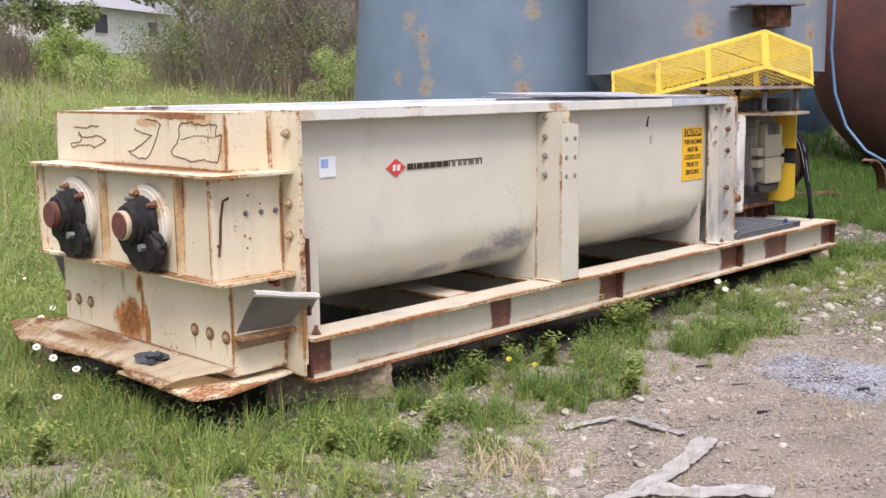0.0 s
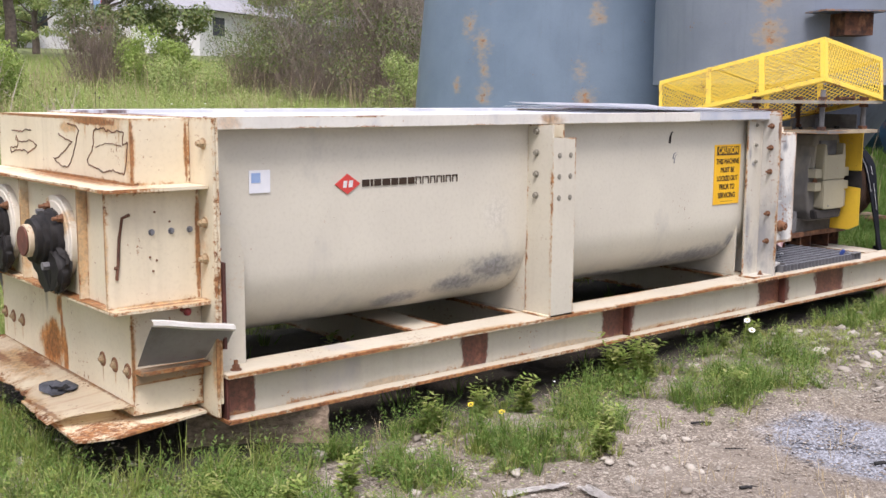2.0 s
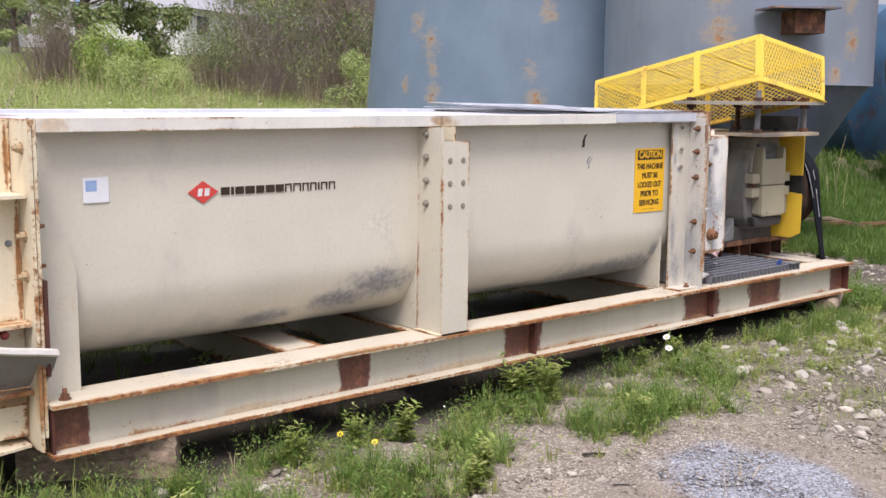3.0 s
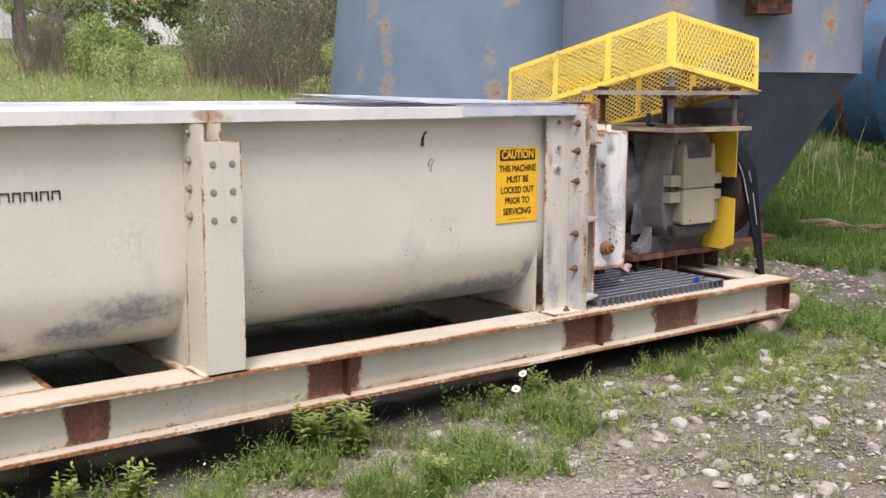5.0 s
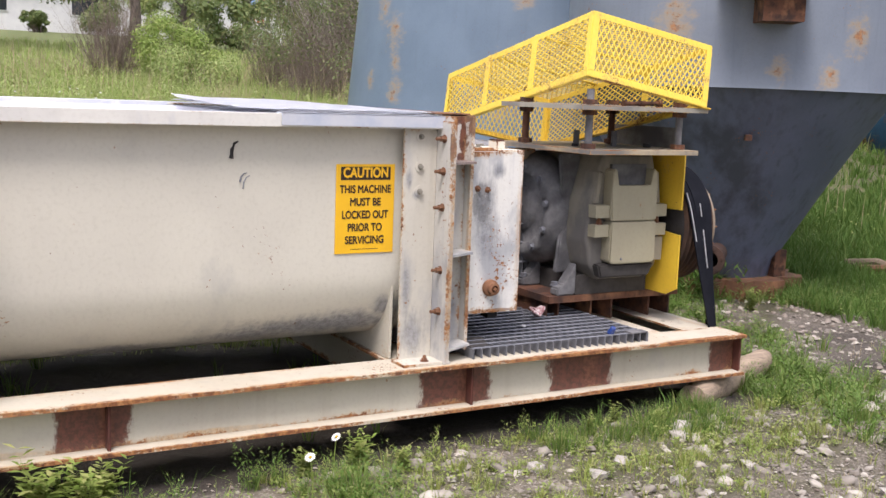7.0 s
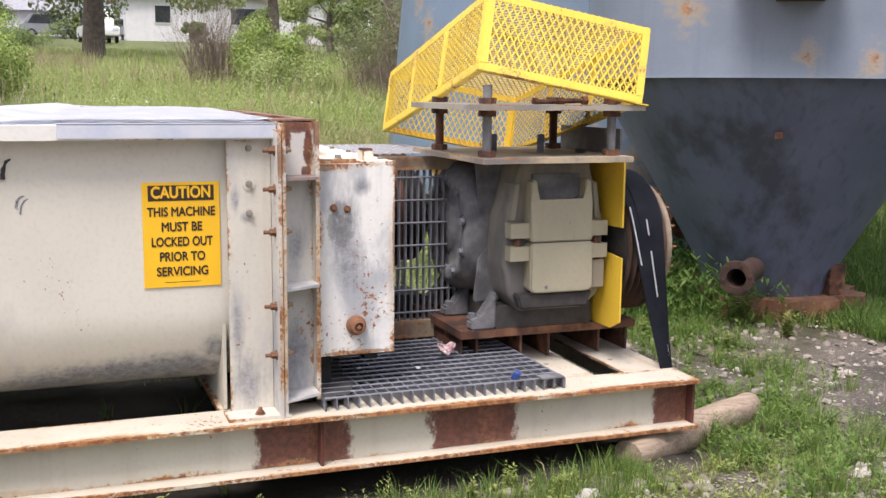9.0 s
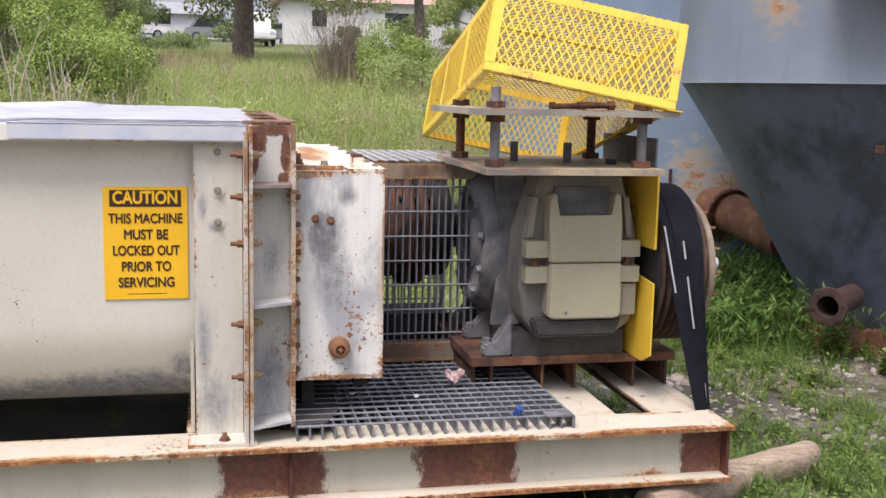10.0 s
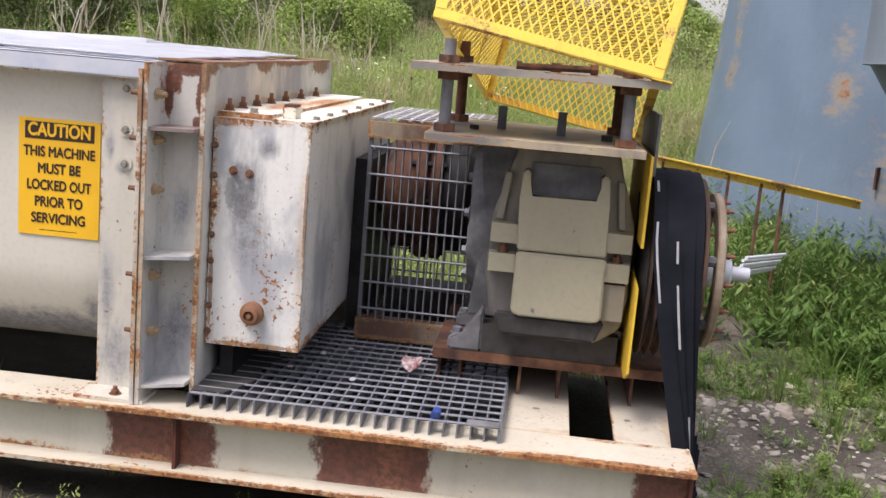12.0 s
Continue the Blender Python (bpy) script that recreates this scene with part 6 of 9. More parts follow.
def belt(y_top, y_low, x_low, z_low, width, material, grow, marks):
    """A slack drive belt slung over the sheave, hanging in front of it."""
    r = 0.296 + grow
    mid_line = []
    for k in range(13):
        a = radians(150 - 10.5 * k)
        f = k / 12
        mid_line.append((SC.x + r * math.cos(a), y_top, SC.z + r * math.sin(a)))
    sx, sz = mid_line[-1][0], mid_line[-1][2]
    for k in range(1, 13):
        f = k / 12
        mid_line.append((sx + (x_low - sx) * f ** 0.7, y_top + (y_low - y_top) * f ** 1.2, sz + (z_low - sz) * f))
    lo = mid_line[-1]
    for k in range(1, 6):
        a = math.pi * k / 5
        mid_line.append((lo[0] - 0.03 + 0.03 * math.cos(a), lo[1] + 0.004 * k, lo[2] - 0.03 * math.sin(a)))
    for k in range(1, 9):
        f = k / 8
        mid_line.append((x_low - 0.055 - 0.01 * f, y_low + 0.01, z_low + 0.14 * f))
    bm = blank()
    rings = []
    for i, p in enumerate(mid_line):
        p = Vector(p)
        way = (Vector(mid_line[min(i + 1, len(mid_line) - 1)]) - Vector(mid_line[max(i - 1, 0)])).normalized()
        across = Vector((0, 1, 0))
        out = across.cross(way).normalized()
        rings.append([bm.verts.new(p + across * s * width * 0.5 + out * h * 0.006) for s, h in ((-1, -1), (1, -1), (0.8, 1), (-0.8, 1))])
    for a, b in zip(rings, rings[1:]):
        for k in range(4):
            bm.faces.new((a[k], a[(k + 1) % 4], b[(k + 1) % 4], b[k]))
    bm.faces.new(rings[0])
    bm.faces.new(rings[-1][::-1])
    ob = part("drive_belt", bm, material, sheave, "slack black rubber drive belt" if material == RUBBER else "rust-stained drive belt", smooth=60)
    for i0, i1, side in marks:
        bm = blank()
        old = None
        for i in range(i0, i1 + 1):
            p = Vector(mid_line[i])
            way = (Vector(mid_line[i + 1]) - Vector(mid_line[i - 1])).normalized()
            out = Vector((0, 1, 0)).cross(way).normalized()
            out = -out if out.x < 0 else out
            c = p + out * 0.0078 + Vector((0, side * width, 0))
            now = [bm.verts.new(c + Vector((0, s * 0.0035, 0))) for s in (-1, 1)]
            if old:
                bm.faces.new((old[0], old[1], now[1], now[0]))
            old = now
        bmesh.ops.solidify(bm, geom=bm.faces[:], thickness=0.001)
        part("white_print_bar", bm, WHITE_MARK, ob)
    return ob


belt(8.172, 8.318, -3.79, 0.30, 0.046, RUBBER, 0.010, ((11, 15, -0.25), (8, 9, -0.25)))
belt(8.212, 8.326, -3.80, 0.27, 0.046, RUBBER, 0.014, ((14, 17, 0.2), (12, 13, 0.2)))
belt(8.252, 8.334, -3.81, 0.25, 0.044, RUBBER, 0.012, ((20, 22, 0.2), (5, 6, 0.0)))
belt(8.285, 8.340, -3.83, 0.24, 0.030, RUBBER, 0.008, ())
# yellow expanded-metal guard lying tilted on the plates
P0, P1, P2 = Vector((-3.812, 7.452, 1.613)), Vector((-3.752, 8.108, 1.491)), Vector((-5.143, 7.450, 1.366))
EY = (P1 - P0).normalized()
EX = (P2 - P0)
EX = (EX - EX.dot(EY) * EY).normalized()
EZ = EY.cross(EX).normalized()
EZ = EZ if EZ.z > 0 else -EZ
LY, LX, LZ = (P1 - P0).length, (P2 - P0).length * 1.07, 0.297
cage = thing("guard_cage", tuple(P0), "yellow expanded-metal belt guard lying tilted on the plates", "guard")


def cage_pt(u, v, w):
    return P0 + EX * u + EY * v + EZ * w


def bar_between(bm, a, b, n1, n2, wide, thick):
    """A flat bar from a to b, wide along n1, thick along n2."""
    lay = edge_layer(bm)
    vs = [bm.verts.new(p + n1 * s * wide * 0.5 + n2 * h * thick * 0.5) for p in (a, b) for s, h in ((-1, -1), (1, -1), (1, 1), (-1, 1))]
    for v in vs:
        v[lay] = 0.6
    for q in ((0, 1, 2, 3), (7, 6, 5, 4), (0, 4, 5, 1), (1, 5, 6, 2), (2, 6, 7, 3), (3, 7, 4, 0)):
        bm.faces.new([vs[i] for i in q])


def cage_bar(a, b, n1, n2, wide=0.028, thick=0.004, worn=False):
    bm = blank()
    bar_between(bm, cage_pt(*a), cage_pt(*b), n1, n2, wide, thick)
    return part("frame_bar", bm, YELLOW_RUSTY if worn else YELLOW, cage)


def cage_mesh(corner, du, dv, lu, lv, normal, worn=False, sw=0.029, sh=0.052):
    """Expanded metal: crossing strands in a rectangle."""
    bm = blank()
    k = sw / sh
    for sgn in (1, -1):
        n = int((lu + lv * k) / sw) + 2
        for i in range(-2, n):
            u0 = i * sw - (lv * k if sgn > 0 else 0) + sw * 0.5
            lo, hi = 0.0, lv
            # u = u0 + sgn * k * v must stay inside the rectangle
            va, vb_ = (0 - u0) / (sgn * k), (lu - u0) / (sgn * k)
            lo, hi = max(lo, min(va, vb_)), min(hi, max(va, vb_))
            if hi - lo < 0.01:
                continue
            a, b = corner + du * (u0 + sgn * k * lo) + dv * lo, corner + du * (u0 + sgn * k * hi) + dv * hi
            way = (b - a).normalized()
            bar_between(bm, a + normal * 0.0012 * sgn, b + normal * 0.0012 * sgn, way.cross(normal), normal, 0.0052, 0.0030)
    return part("expanded_mesh", bm, YELLOW_RUSTY if worn else YELLOW, cage)


for v in (0.0, LY):
    w_ = v > 0
    cage_bar((0, v, 0.014), (LX, v, 0.014), EZ, EY, worn=w_)
    cage_bar((0, v, LZ - 0.014), (LX, v, LZ - 0.014), EZ, EY)
    for u in (0.016, LX * 0.345, LX * 0.67, LX - 0.014):
        cage_bar((u, v - 0.002 + 0.004 * (v > 0), 0.028), (u, v - 0.002 + 0.004 * (v > 0), LZ - 0.028), EX, EY, 0.030 if u < 0.1 or u > LX - 0.1 else 0.046)
    cage_mesh(cage_pt(0, v, 0), EX, EZ, LX, LZ, EY, sw=0.052, sh=0.028)
for u in (0.0, LX):
    cage_bar((u, 0, 0.014), (u, LY, 0.014), EZ, EX, worn=u > 0)
    cage_bar((u, 0, LZ - 0.014), (u, LY, LZ - 0.014), EZ, EX)
    for v in (0.015, LY - 0.015):
        cage_bar((u - 0.002 + 0.004 * (u > 0), v, 0.028), (u - 0.002 + 0.004 * (u > 0), v, LZ - 0.028), EY, EX, 0.030)
    cage_mesh(cage_pt(u, 0, 0), EY, EZ, LY, LZ, EX)
cage_mesh(cage_pt(0, 0, LZ), EX, EY, LX, LY, EZ, sw=0.052, sh=0.029)
for u in (LX * 0.345, LX * 0.67):
    cage_bar((u, 0, LZ + 0.003), (u, LY, LZ + 0.003), EX, EZ)
cage_bar((0, 0.012, -0.002), (LX, 0.012, -0.002), EY, EZ, 0.024)
cage_bar((LX - 0.012, 0, -0.002), (LX - 0.012, LY + 0.02, -0.002), EX, EZ, 0.028, worn=True)
cage_bar((-0.002, LY - 0.012, -0.004), (LX, LY - 0.012, -0.004), EY, EZ, 0.03, worn=True)
cage_bar((0.012, 0, -0.002), (0.012, LY + 0.03, -0.002), EX, EZ, 0.024, worn=True)


# ---- timbers under the skid ----
def log(name, p0, p1, r, material, label, flat=1.0):
    rnd = random.Random(int(1000 * r) + int(100 * p0[1]))
    p0, p1 = Vector(p0), Vector(p1)
    way = p1 - p0
    q = way.to_track_quat("Z", "Y").to_matrix()
    bm = blank()
    seg, rings = 16, []
    for i in range(9):
        f = i / 8
        c = p0 + way * f + Vector((rnd.uniform(-1, 1), rnd.uniform(-1, 1), rnd.uniform(-1, 1))) * 0.004
        rings.append([bm.verts.new(c + q @ Vector((math.cos(2 * math.pi * k / seg) * r, math.sin(2 * math.pi * k / seg) * r * flat, 0)) * (1 + 0.06 * math.sin(3 * 2 * math.pi * k / seg + f) + rnd.uniform(-0.03, 0.03) - 0.1 * (i in (0, 8)))) for k in range(seg)])
    for a, b in zip(rings, rings[1:]):
        for k in range(seg):
            bm.faces.new((a[k], a[(k + 1) % seg], b[(k + 1) % seg], b[k]))
    bm.faces.new(rings[0][::-1])
    bm.faces.new(rings[-1])
    return single(name, bm, material, label, "log", base=(p0.x, p0.y, 0.06), smooth=50)


def timber(cx, cy, turn, long, wide, tall, label):
    """A sawn, split timber: grain ridges run along it, ends are ragged."""
    bm = blank()
    nx, ny = 22, 9
    m = pose(cx, cy, 0.062 + tall * 0.5, 0, 0, turn)
    ring = [(s * wide * 0.5, h * tall * 0.5) for s, h in [(-1, -1 + 0.25 * k) for k in range(9)] + [(-1 + 0.25 * k, 1) for k in range(1, 9)] + [(1, 1 - 0.25 * k) for k in range(1, 9)] + [(1 - 0.25 * k, -1) for k in range(1, 8)]]
    rows = []
    for i in range(nx + 1):
        row = []
        for u, w in ring:
            g = 1 + 0.10 * noise.noise(Vector((u * 60 + cx, w * 60, i * 0.12))) + 0.03 * noise.noise(Vector((u * 160, w * 160, i * 0.3)))
            end = (i in (0, nx)) * 0.02 * noise.noise(Vector((u * 50, w * 50, i)))
            row.append(bm.verts.new(m @ Vector((long * (i / nx - 0.5) + end, u * g, w * g))))
        rows.append(row)
    n = len(ring)
    for a, b in zip(rows, rows[1:]):
        for k in range(n):
            bm.faces.new((a[k], a[(k + 1) % n], b[(k + 1) % n], b[k]))
    bm.faces.new(rows[0])
    bm.faces.new(rows[-1][::-1])
    return single("timber_block", bm, TIMBER, label, "timber", base=(cx, cy, 0.06), smooth=40)


timber(-3.80, 3.17, 58, 0.58, 0.17, 0.158, "split brown timber block under the skid end")
log("timber_block", (-5.50, 2.62, 0.142), (-5.47, 3.42, 0.142), 0.078, WOOD_OLD, "split grey timber block under the skid end", 1.0)
log("short_log", (-3.72, 8.22, 0.145), (-3.98, 8.85, 0.150), 0.068, LOGWOOD, "short pale debarked log under the skid end")
log("short_log", (-3.61, 8.02, 0.136), (-3.80, 8.46, 0.136), 0.072, LOGWOOD, "grey weathered log under the skid end")


# ---- steel tanks behind ----
def stained(name, base, alt, spots_at, grime, streak=0.12, patch_col=None):
    """Tank paint with ochre and orange rust blooms at given places (x, y, z, size) from the thing's base."""
    m = painted(name, base, alt, edge=0.3, spots=0.15, streak=streak, rough=0.42, grime=grime)
    t = m.node_tree
    b = t.nodes["Principled BSDF"]
    col = b.inputs["Base Color"].links[0].from_socket
    total = None
    for x, y, z, r in spots_at:
        vec = coords(t, (1 / r, 1 / r, 0.75 / r), (-x / r, -y / r, -0.75 * z / r))
        d = put(t, "ShaderNodeVectorMath", {0: vec}, operation="LENGTH").outputs["Value"]
        v = calc(t, "SUBTRACT", 1.0, d)
        total = v if total is None else calc(t, "MAXIMUM", total, v)
    total = calc(t, "ADD", total, calc(t, "MULTIPLY", calc(t, "SUBTRACT", fuzz(t, 9.0, 8, 0.74, coords(t, (1, 1, 1.7))), 0.5), 3.0))
    col = mix(t, calc(t, "MULTIPLY", ramp(t, total, -0.05, 0.85), 0.6), col, (0.42, 0.31, 0.17))
    col = mix(t, calc(t, "MULTIPLY", ramp(t, total, 0.62, 1.05), 0.88), col, mix(t, ramp(t, fuzz(t, 30.0, 6, 0.7), 0.4, 0.6), (0.40, 0.17, 0.055), (0.17, 0.07, 0.035)))
    t.links.new(col, b.inputs["Base Color"])
    return m


TX, TY = -9.43, 11.06
TB = float(height_at(TX, TY)) - 0.5
tank = thing("storage_tank", (TX, TY, TB), "tall pale blue steel tank with orange rust blooms", "tank")


def tank_radius(z):
    return 1.98 - 0.085 * (z - 1.8)


spots = [(-9.05, 9.09, 2.08, 0.16), (-8.99, 9.15, 1.52, 0.14), (-9.0, 9.1, 1.78, 0.1), (-9.25, 9.05, 2.3, 0.16), (-8.9, 9.1, 2.55, 0.12), (-7.98, 9.6, 1.75, 0.13), (-7.95, 9.65, 1.45, 0.15),
         (-7.9, 9.8, 2.4, 0.14), (-9.4, 9.08, 1.62, 0.09), (-7.62, 10.05, 0.95, 0.28), (-7.5, 10.3, 0.9, 0.22), (-10.1, 9.2, 1.1, 0.13), (-10.6, 9.45, 1.35, 0.15), (-10.5, 9.35, 1.75, 0.10), (-10.9, 9.7, 0.9, 0.1), (-9.7, 9.05, 1.0, 0.08)]
TANKPAINT = stained("tank_blue_paint_bloomed", (0.168, 0.23, 0.305), (0.142, 0.198, 0.266), [(x - TX, y - TY, z - TB, r) for x, y, z, r in spots], (0.10, 0.12, 0.15))
bm = blank()
prof = [(tank_radius(z), z) for z in [TB + 0.35 * i for i in range(16)]]
turned(bm, [(0.0, TB)] + prof + [(0.0, prof[-1][1] + 0.5)], (TX, TY, 0), "z", 96)
part("shell", bm, TANKPAINT, tank, smooth=40)
for z in (3.35, 4.9):
    bm = blank()
    turned(bm, [(tank_radius(z) - 0.01, z), (tank_radius(z) + 0.012, z + 0.004), (tank_radius(z) + 0.012, z + 0.016), (tank_radius(z) - 0.01, z + 0.02)], (TX, TY, 0), "z", 96)
    part("weld_band", bm, TANKPAINT, tank)
bm = blank()
a = math.atan2(9.85 - TY, -7.65 - TX)
for z0 in (0.93,):
    slab(bm, -0.02, 0.06, -0.006, 0.006, -0.06, 0.08, 0.02, pose(TX + tank_radius(1) * math.cos(a), TY + tank_radius(1) * math.sin(a), z0, 0, 0, math.degrees(a)))
part("lifting_lug", bm, RUST_BROWN, tank)
# nozzle pipe at the foot
bm = blank()
rod(bm, (-7.85, 10.16, 0.80), (-6.85, 10.378, 0.604), 0.145, seg=28)
pipe = part("nozzle_pipe", bm, RUST_ORANGE, tank, "orange rusted nozzle pipe")
bm = blank()
rod(bm, (-7.47, 10.232, 0.696), (-7.43, 10.240, 0.686), 0.205, seg=32, bevel=0.006)
part("pipe_flange", bm, RUST, pipe)

HX, HY, HJ = -6.17, 10.59, 1.64
hopper = thing("hopper", (HX, HY, 0.05), "grey-blue steel hopper with a dark cone on a rusty foot", "hopper")
hs = [(-5.57, 9.47, 2.05, 0.16), (-4.93, 10.5, 2.0, 0.13), (-4.95, 10.45, 2.35, 0.12), (-5.1, 9.98, 1.75, 0.09), (-4.93, 10.3, 1.72, 0.1), (-5.6, 9.5, 2.4, 0.14)]
HOPPAINT = stained("hopper_paint_bloomed", (0.205, 0.24, 0.29), (0.175, 0.206, 0.255), [(x - HX, y - HY, z - 0.05, r) for x, y, z, r in hs], (0.12, 0.14, 0.19), 0.3)
bm = blank()
turned(bm, [(1.235, HJ - 0.02), (1.262, HJ - 0.02)] + [(1.258, HJ + 0.3 * i) for i in range(11)] + [(0.0, HJ + 3.2)], (HX, HY, 0), "z", 96)
part("drum", bm, HOPPAINT, hopper, smooth=40)
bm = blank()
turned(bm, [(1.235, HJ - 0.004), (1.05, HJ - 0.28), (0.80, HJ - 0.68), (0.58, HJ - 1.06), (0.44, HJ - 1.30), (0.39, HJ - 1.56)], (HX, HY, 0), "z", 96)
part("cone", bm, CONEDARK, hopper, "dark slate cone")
bm = blank()
slab(bm, HX - 0.12, HX + 0.40, HY - 0.10, HY + 0.36, 0.085, 0.105, 0.04)
part("foot_plate", bm, RUST_ORANGE, hopper, "orange rusted foot plate")
OLDRUST = plain("old_dark_rust", (0.07, 0.036, 0.025), (0.03, 0.018, 0.014), 12.0, 0.9, 0.0, 0.4)
OUT = Vector((-5.46, 9.84, 0.43))
WAY = Vector((0.62, -0.78, -0.02)).normalized()
bm = blank()
turned(bm, [(0.072, -0.36), (0.072, 0.0), (0.104, 0.0), (0.108, 0.012), (0.104, 0.022), (0.060, 0.024), (0.058, -0.36), (0.072, -0.36)], (0, 0, 0), "z", 32)
bmesh.ops.transform(bm, matrix=Matrix.Translation(OUT) @ WAY.to_track_quat("Z", "Y").to_matrix().to_4x4(), verts=bm.verts)
stub = part("outlet_pipe", bm, OLDRUST, hopper, "rusty outlet pipe with a bolted flange")
for i in range(6):
    t_ = 2 * math.pi * i / 6 + 0.2
    q_ = WAY.to_track_quat("Z", "Y")
    bm = blank()
    rod(bm, OUT + q_ @ Vector((0.084 * math.cos(t_), 0.084 * math.sin(t_), 0.020)), OUT + q_ @ Vector((0.084 * math.cos(t_), 0.084 * math.sin(t_), 0.030)), 0.011, seg=6)
    part("flange_bolt", bm, OLDRUST, stub)
# black disc added inside the pipe in place of the bore's shade
bm = blank()
rod(bm, OUT - WAY * 0.30, OUT - WAY * 0.29, 0.062, seg=20)
part("pipe_bore", bm, STEEL_DARK, stub, "black disc for the shade inside the bore")
bm = blank()
slab(bm, HX + 0.32, HX + 0.44, HY + 0.18, HY + 0.30, 0.06, 0.42, 0.03)
part("support_leg", bm, RUST, hopper)
# rusty foot plate with broken edges under the cone
bm = blank()
prism(bm, [(HX + r_ * math.cos(q), HY + r_ * math.sin(q)) for q, r_ in ((2 * math.pi * i / 30, 0.60 + 0.07 * math.sin(2.3 * i) + 0.04 * math.sin(5.1 * i)) for i in range(30))], "z", 0.04, 0.215)
part("foot_plate", bm, RUST_ORANGE, hopper, "orange rusted foot plate with broken edges")
a = math.atan2(9.729 - HY, -4.827 - HX)
br = pose(HX + 1.26 * math.cos(a), HY + 1.26 * math.sin(a), 2.13, 0, 0, math.degrees(a))
bm = blank()
slab(bm, -0.02, 0.26, -0.13, 0.13, -0.09, 0.10, 0.03, br)
bracket = part("side_bracket", bm, RUST, hopper, "rusted red side bracket")
bm = blank()
slab(bm, -0.02, 0.36, -0.36, 0.22, 0.105, 0.120, 0.03, br)
part("bracket_plate", bm, CONEDARK, bracket)
bm = blank()
a = math.atan2(9.82 - HY, -5.1 - HX)
slab(bm, -0.10, 0.05, -0.022, 0.022, -0.02, 0.02, 0.01, pose(HX + 1.02 * math.cos(a), HY + 1.02 * math.sin(a), 1.29, 0, 0, math.degrees(a)))
part("bolt_lug", bm, RUST, hopper)

# tanks lying further back
far_tank = thing("horizontal_tank", (-12.0, 19.6, 0.06), "blue horizontal steel tank with dark rust bands", "tank")
bm = blank()
turned(bm, [(0.0, -15.6), (0.9, -15.5), (1.45, -15.2), (1.5, -15.0), (1.5, -9.4), (1.45, -9.2), (0.9, -8.95), (0.0, -8.85)], (0, 19.6, 1.62), "x", 56)
part("shell", bm, DEEPBLUE, far_tank, smooth=40)
for x in (-12.9, -11.1, -9.8):
    bm = blank()
    turned(bm, [(1.495, x - 0.07), (1.512, x - 0.06), (1.512, x + 0.06), (1.495, x + 0.07)], (0, 19.6, 1.62), "x", 56)
    part("rust_band", bm, RUST_BROWN, far_tank)
for x in (-13.6, -10.4):
    bm = blank()
    slab(bm, x - 0.12, x + 0.12, 18.6, 20.6, 0.0, 0.75, 0.05)
    part("saddle", bm, STEEL_DARK, far_tank)
brown = thing("rusty_tank_head", (-5.75, 16.6, 0.06), "dark red rusted tank end with a blue hose on it", "tank")
bm = blank()
c = Vector((-5.75, 16.6, 2.0))
turned(bm, [(0.0, -0.42), (0.7, -0.36), (1.3, -0.22), (1.75, 0.02), (1.92, 0.25), (1.94, 3.2), (0.0, 3.3)], c, "y", 64)
bmesh.ops.rotate(bm, verts=bm.verts, cent=c, matrix=Matrix.Rotation(radians(14), 3, "Z"))
part("shell", bm, plain("dark_red_tank_rust", (0.125, 0.042, 0.030), (0.075, 0.032, 0.026), 2.2, 0.75, 0.0, 0.3), brown, smooth=40)
bm = blank()
tube(bm, [(-7.02, 15.95, 3.4), (-7.10, 15.95, 2.7), (-7.12, 15.95, 2.0), (-7.02, 15.92, 1.35), (-6.82, 15.9, 0.85), (-6.5, 15.88, 0.5), (-6.2, 15.86, 0.35), (-5.8, 15.85, 0.3)], 0.022, 8)
part("blue_hose", bm, plain("blue_hose", (0.12, 0.25, 0.42), (0.09, 0.19, 0.34), 8.0, 0.5), brown, "pale blue hose")

# yellow angle rail beyond the drive end
yr = thing("yellow_rail", (-7.5, 9.1, 0.2), "low yellow angle-iron rail on a short leg, rust at the ends", "rail")
bm = blank()
a, b = Vector((-7.05, 8.45, 0.985)), Vector((-6.95, 9.60, 0.845))
bar_between(bm, a, b, Vector((0, 0, 1)), Vector((1, 0, 0)), 0.05, 0.008)
bar_between(bm, a + Vector((0.02, 0, 0.025)), b + Vector((0.02, 0, 0.025)), Vector((1, 0, 0)), Vector((0, 0, 1)), 0.05, 0.008)
part("angle_bar", bm, YELLOW_RUSTY, yr)
for f in (0.03, 0.36, 0.52, 0.63):
    p = a + (b - a) * f
    bm = blank()
    g = float(height_at(p.x, p.y))
    slab(bm, p.x - 0.02, p.x + 0.02, p.y - 0.006, p.y + 0.006, g - 0.05, p.z, 0.01)
    part("leg", bm, RUST_BROWN, yr)


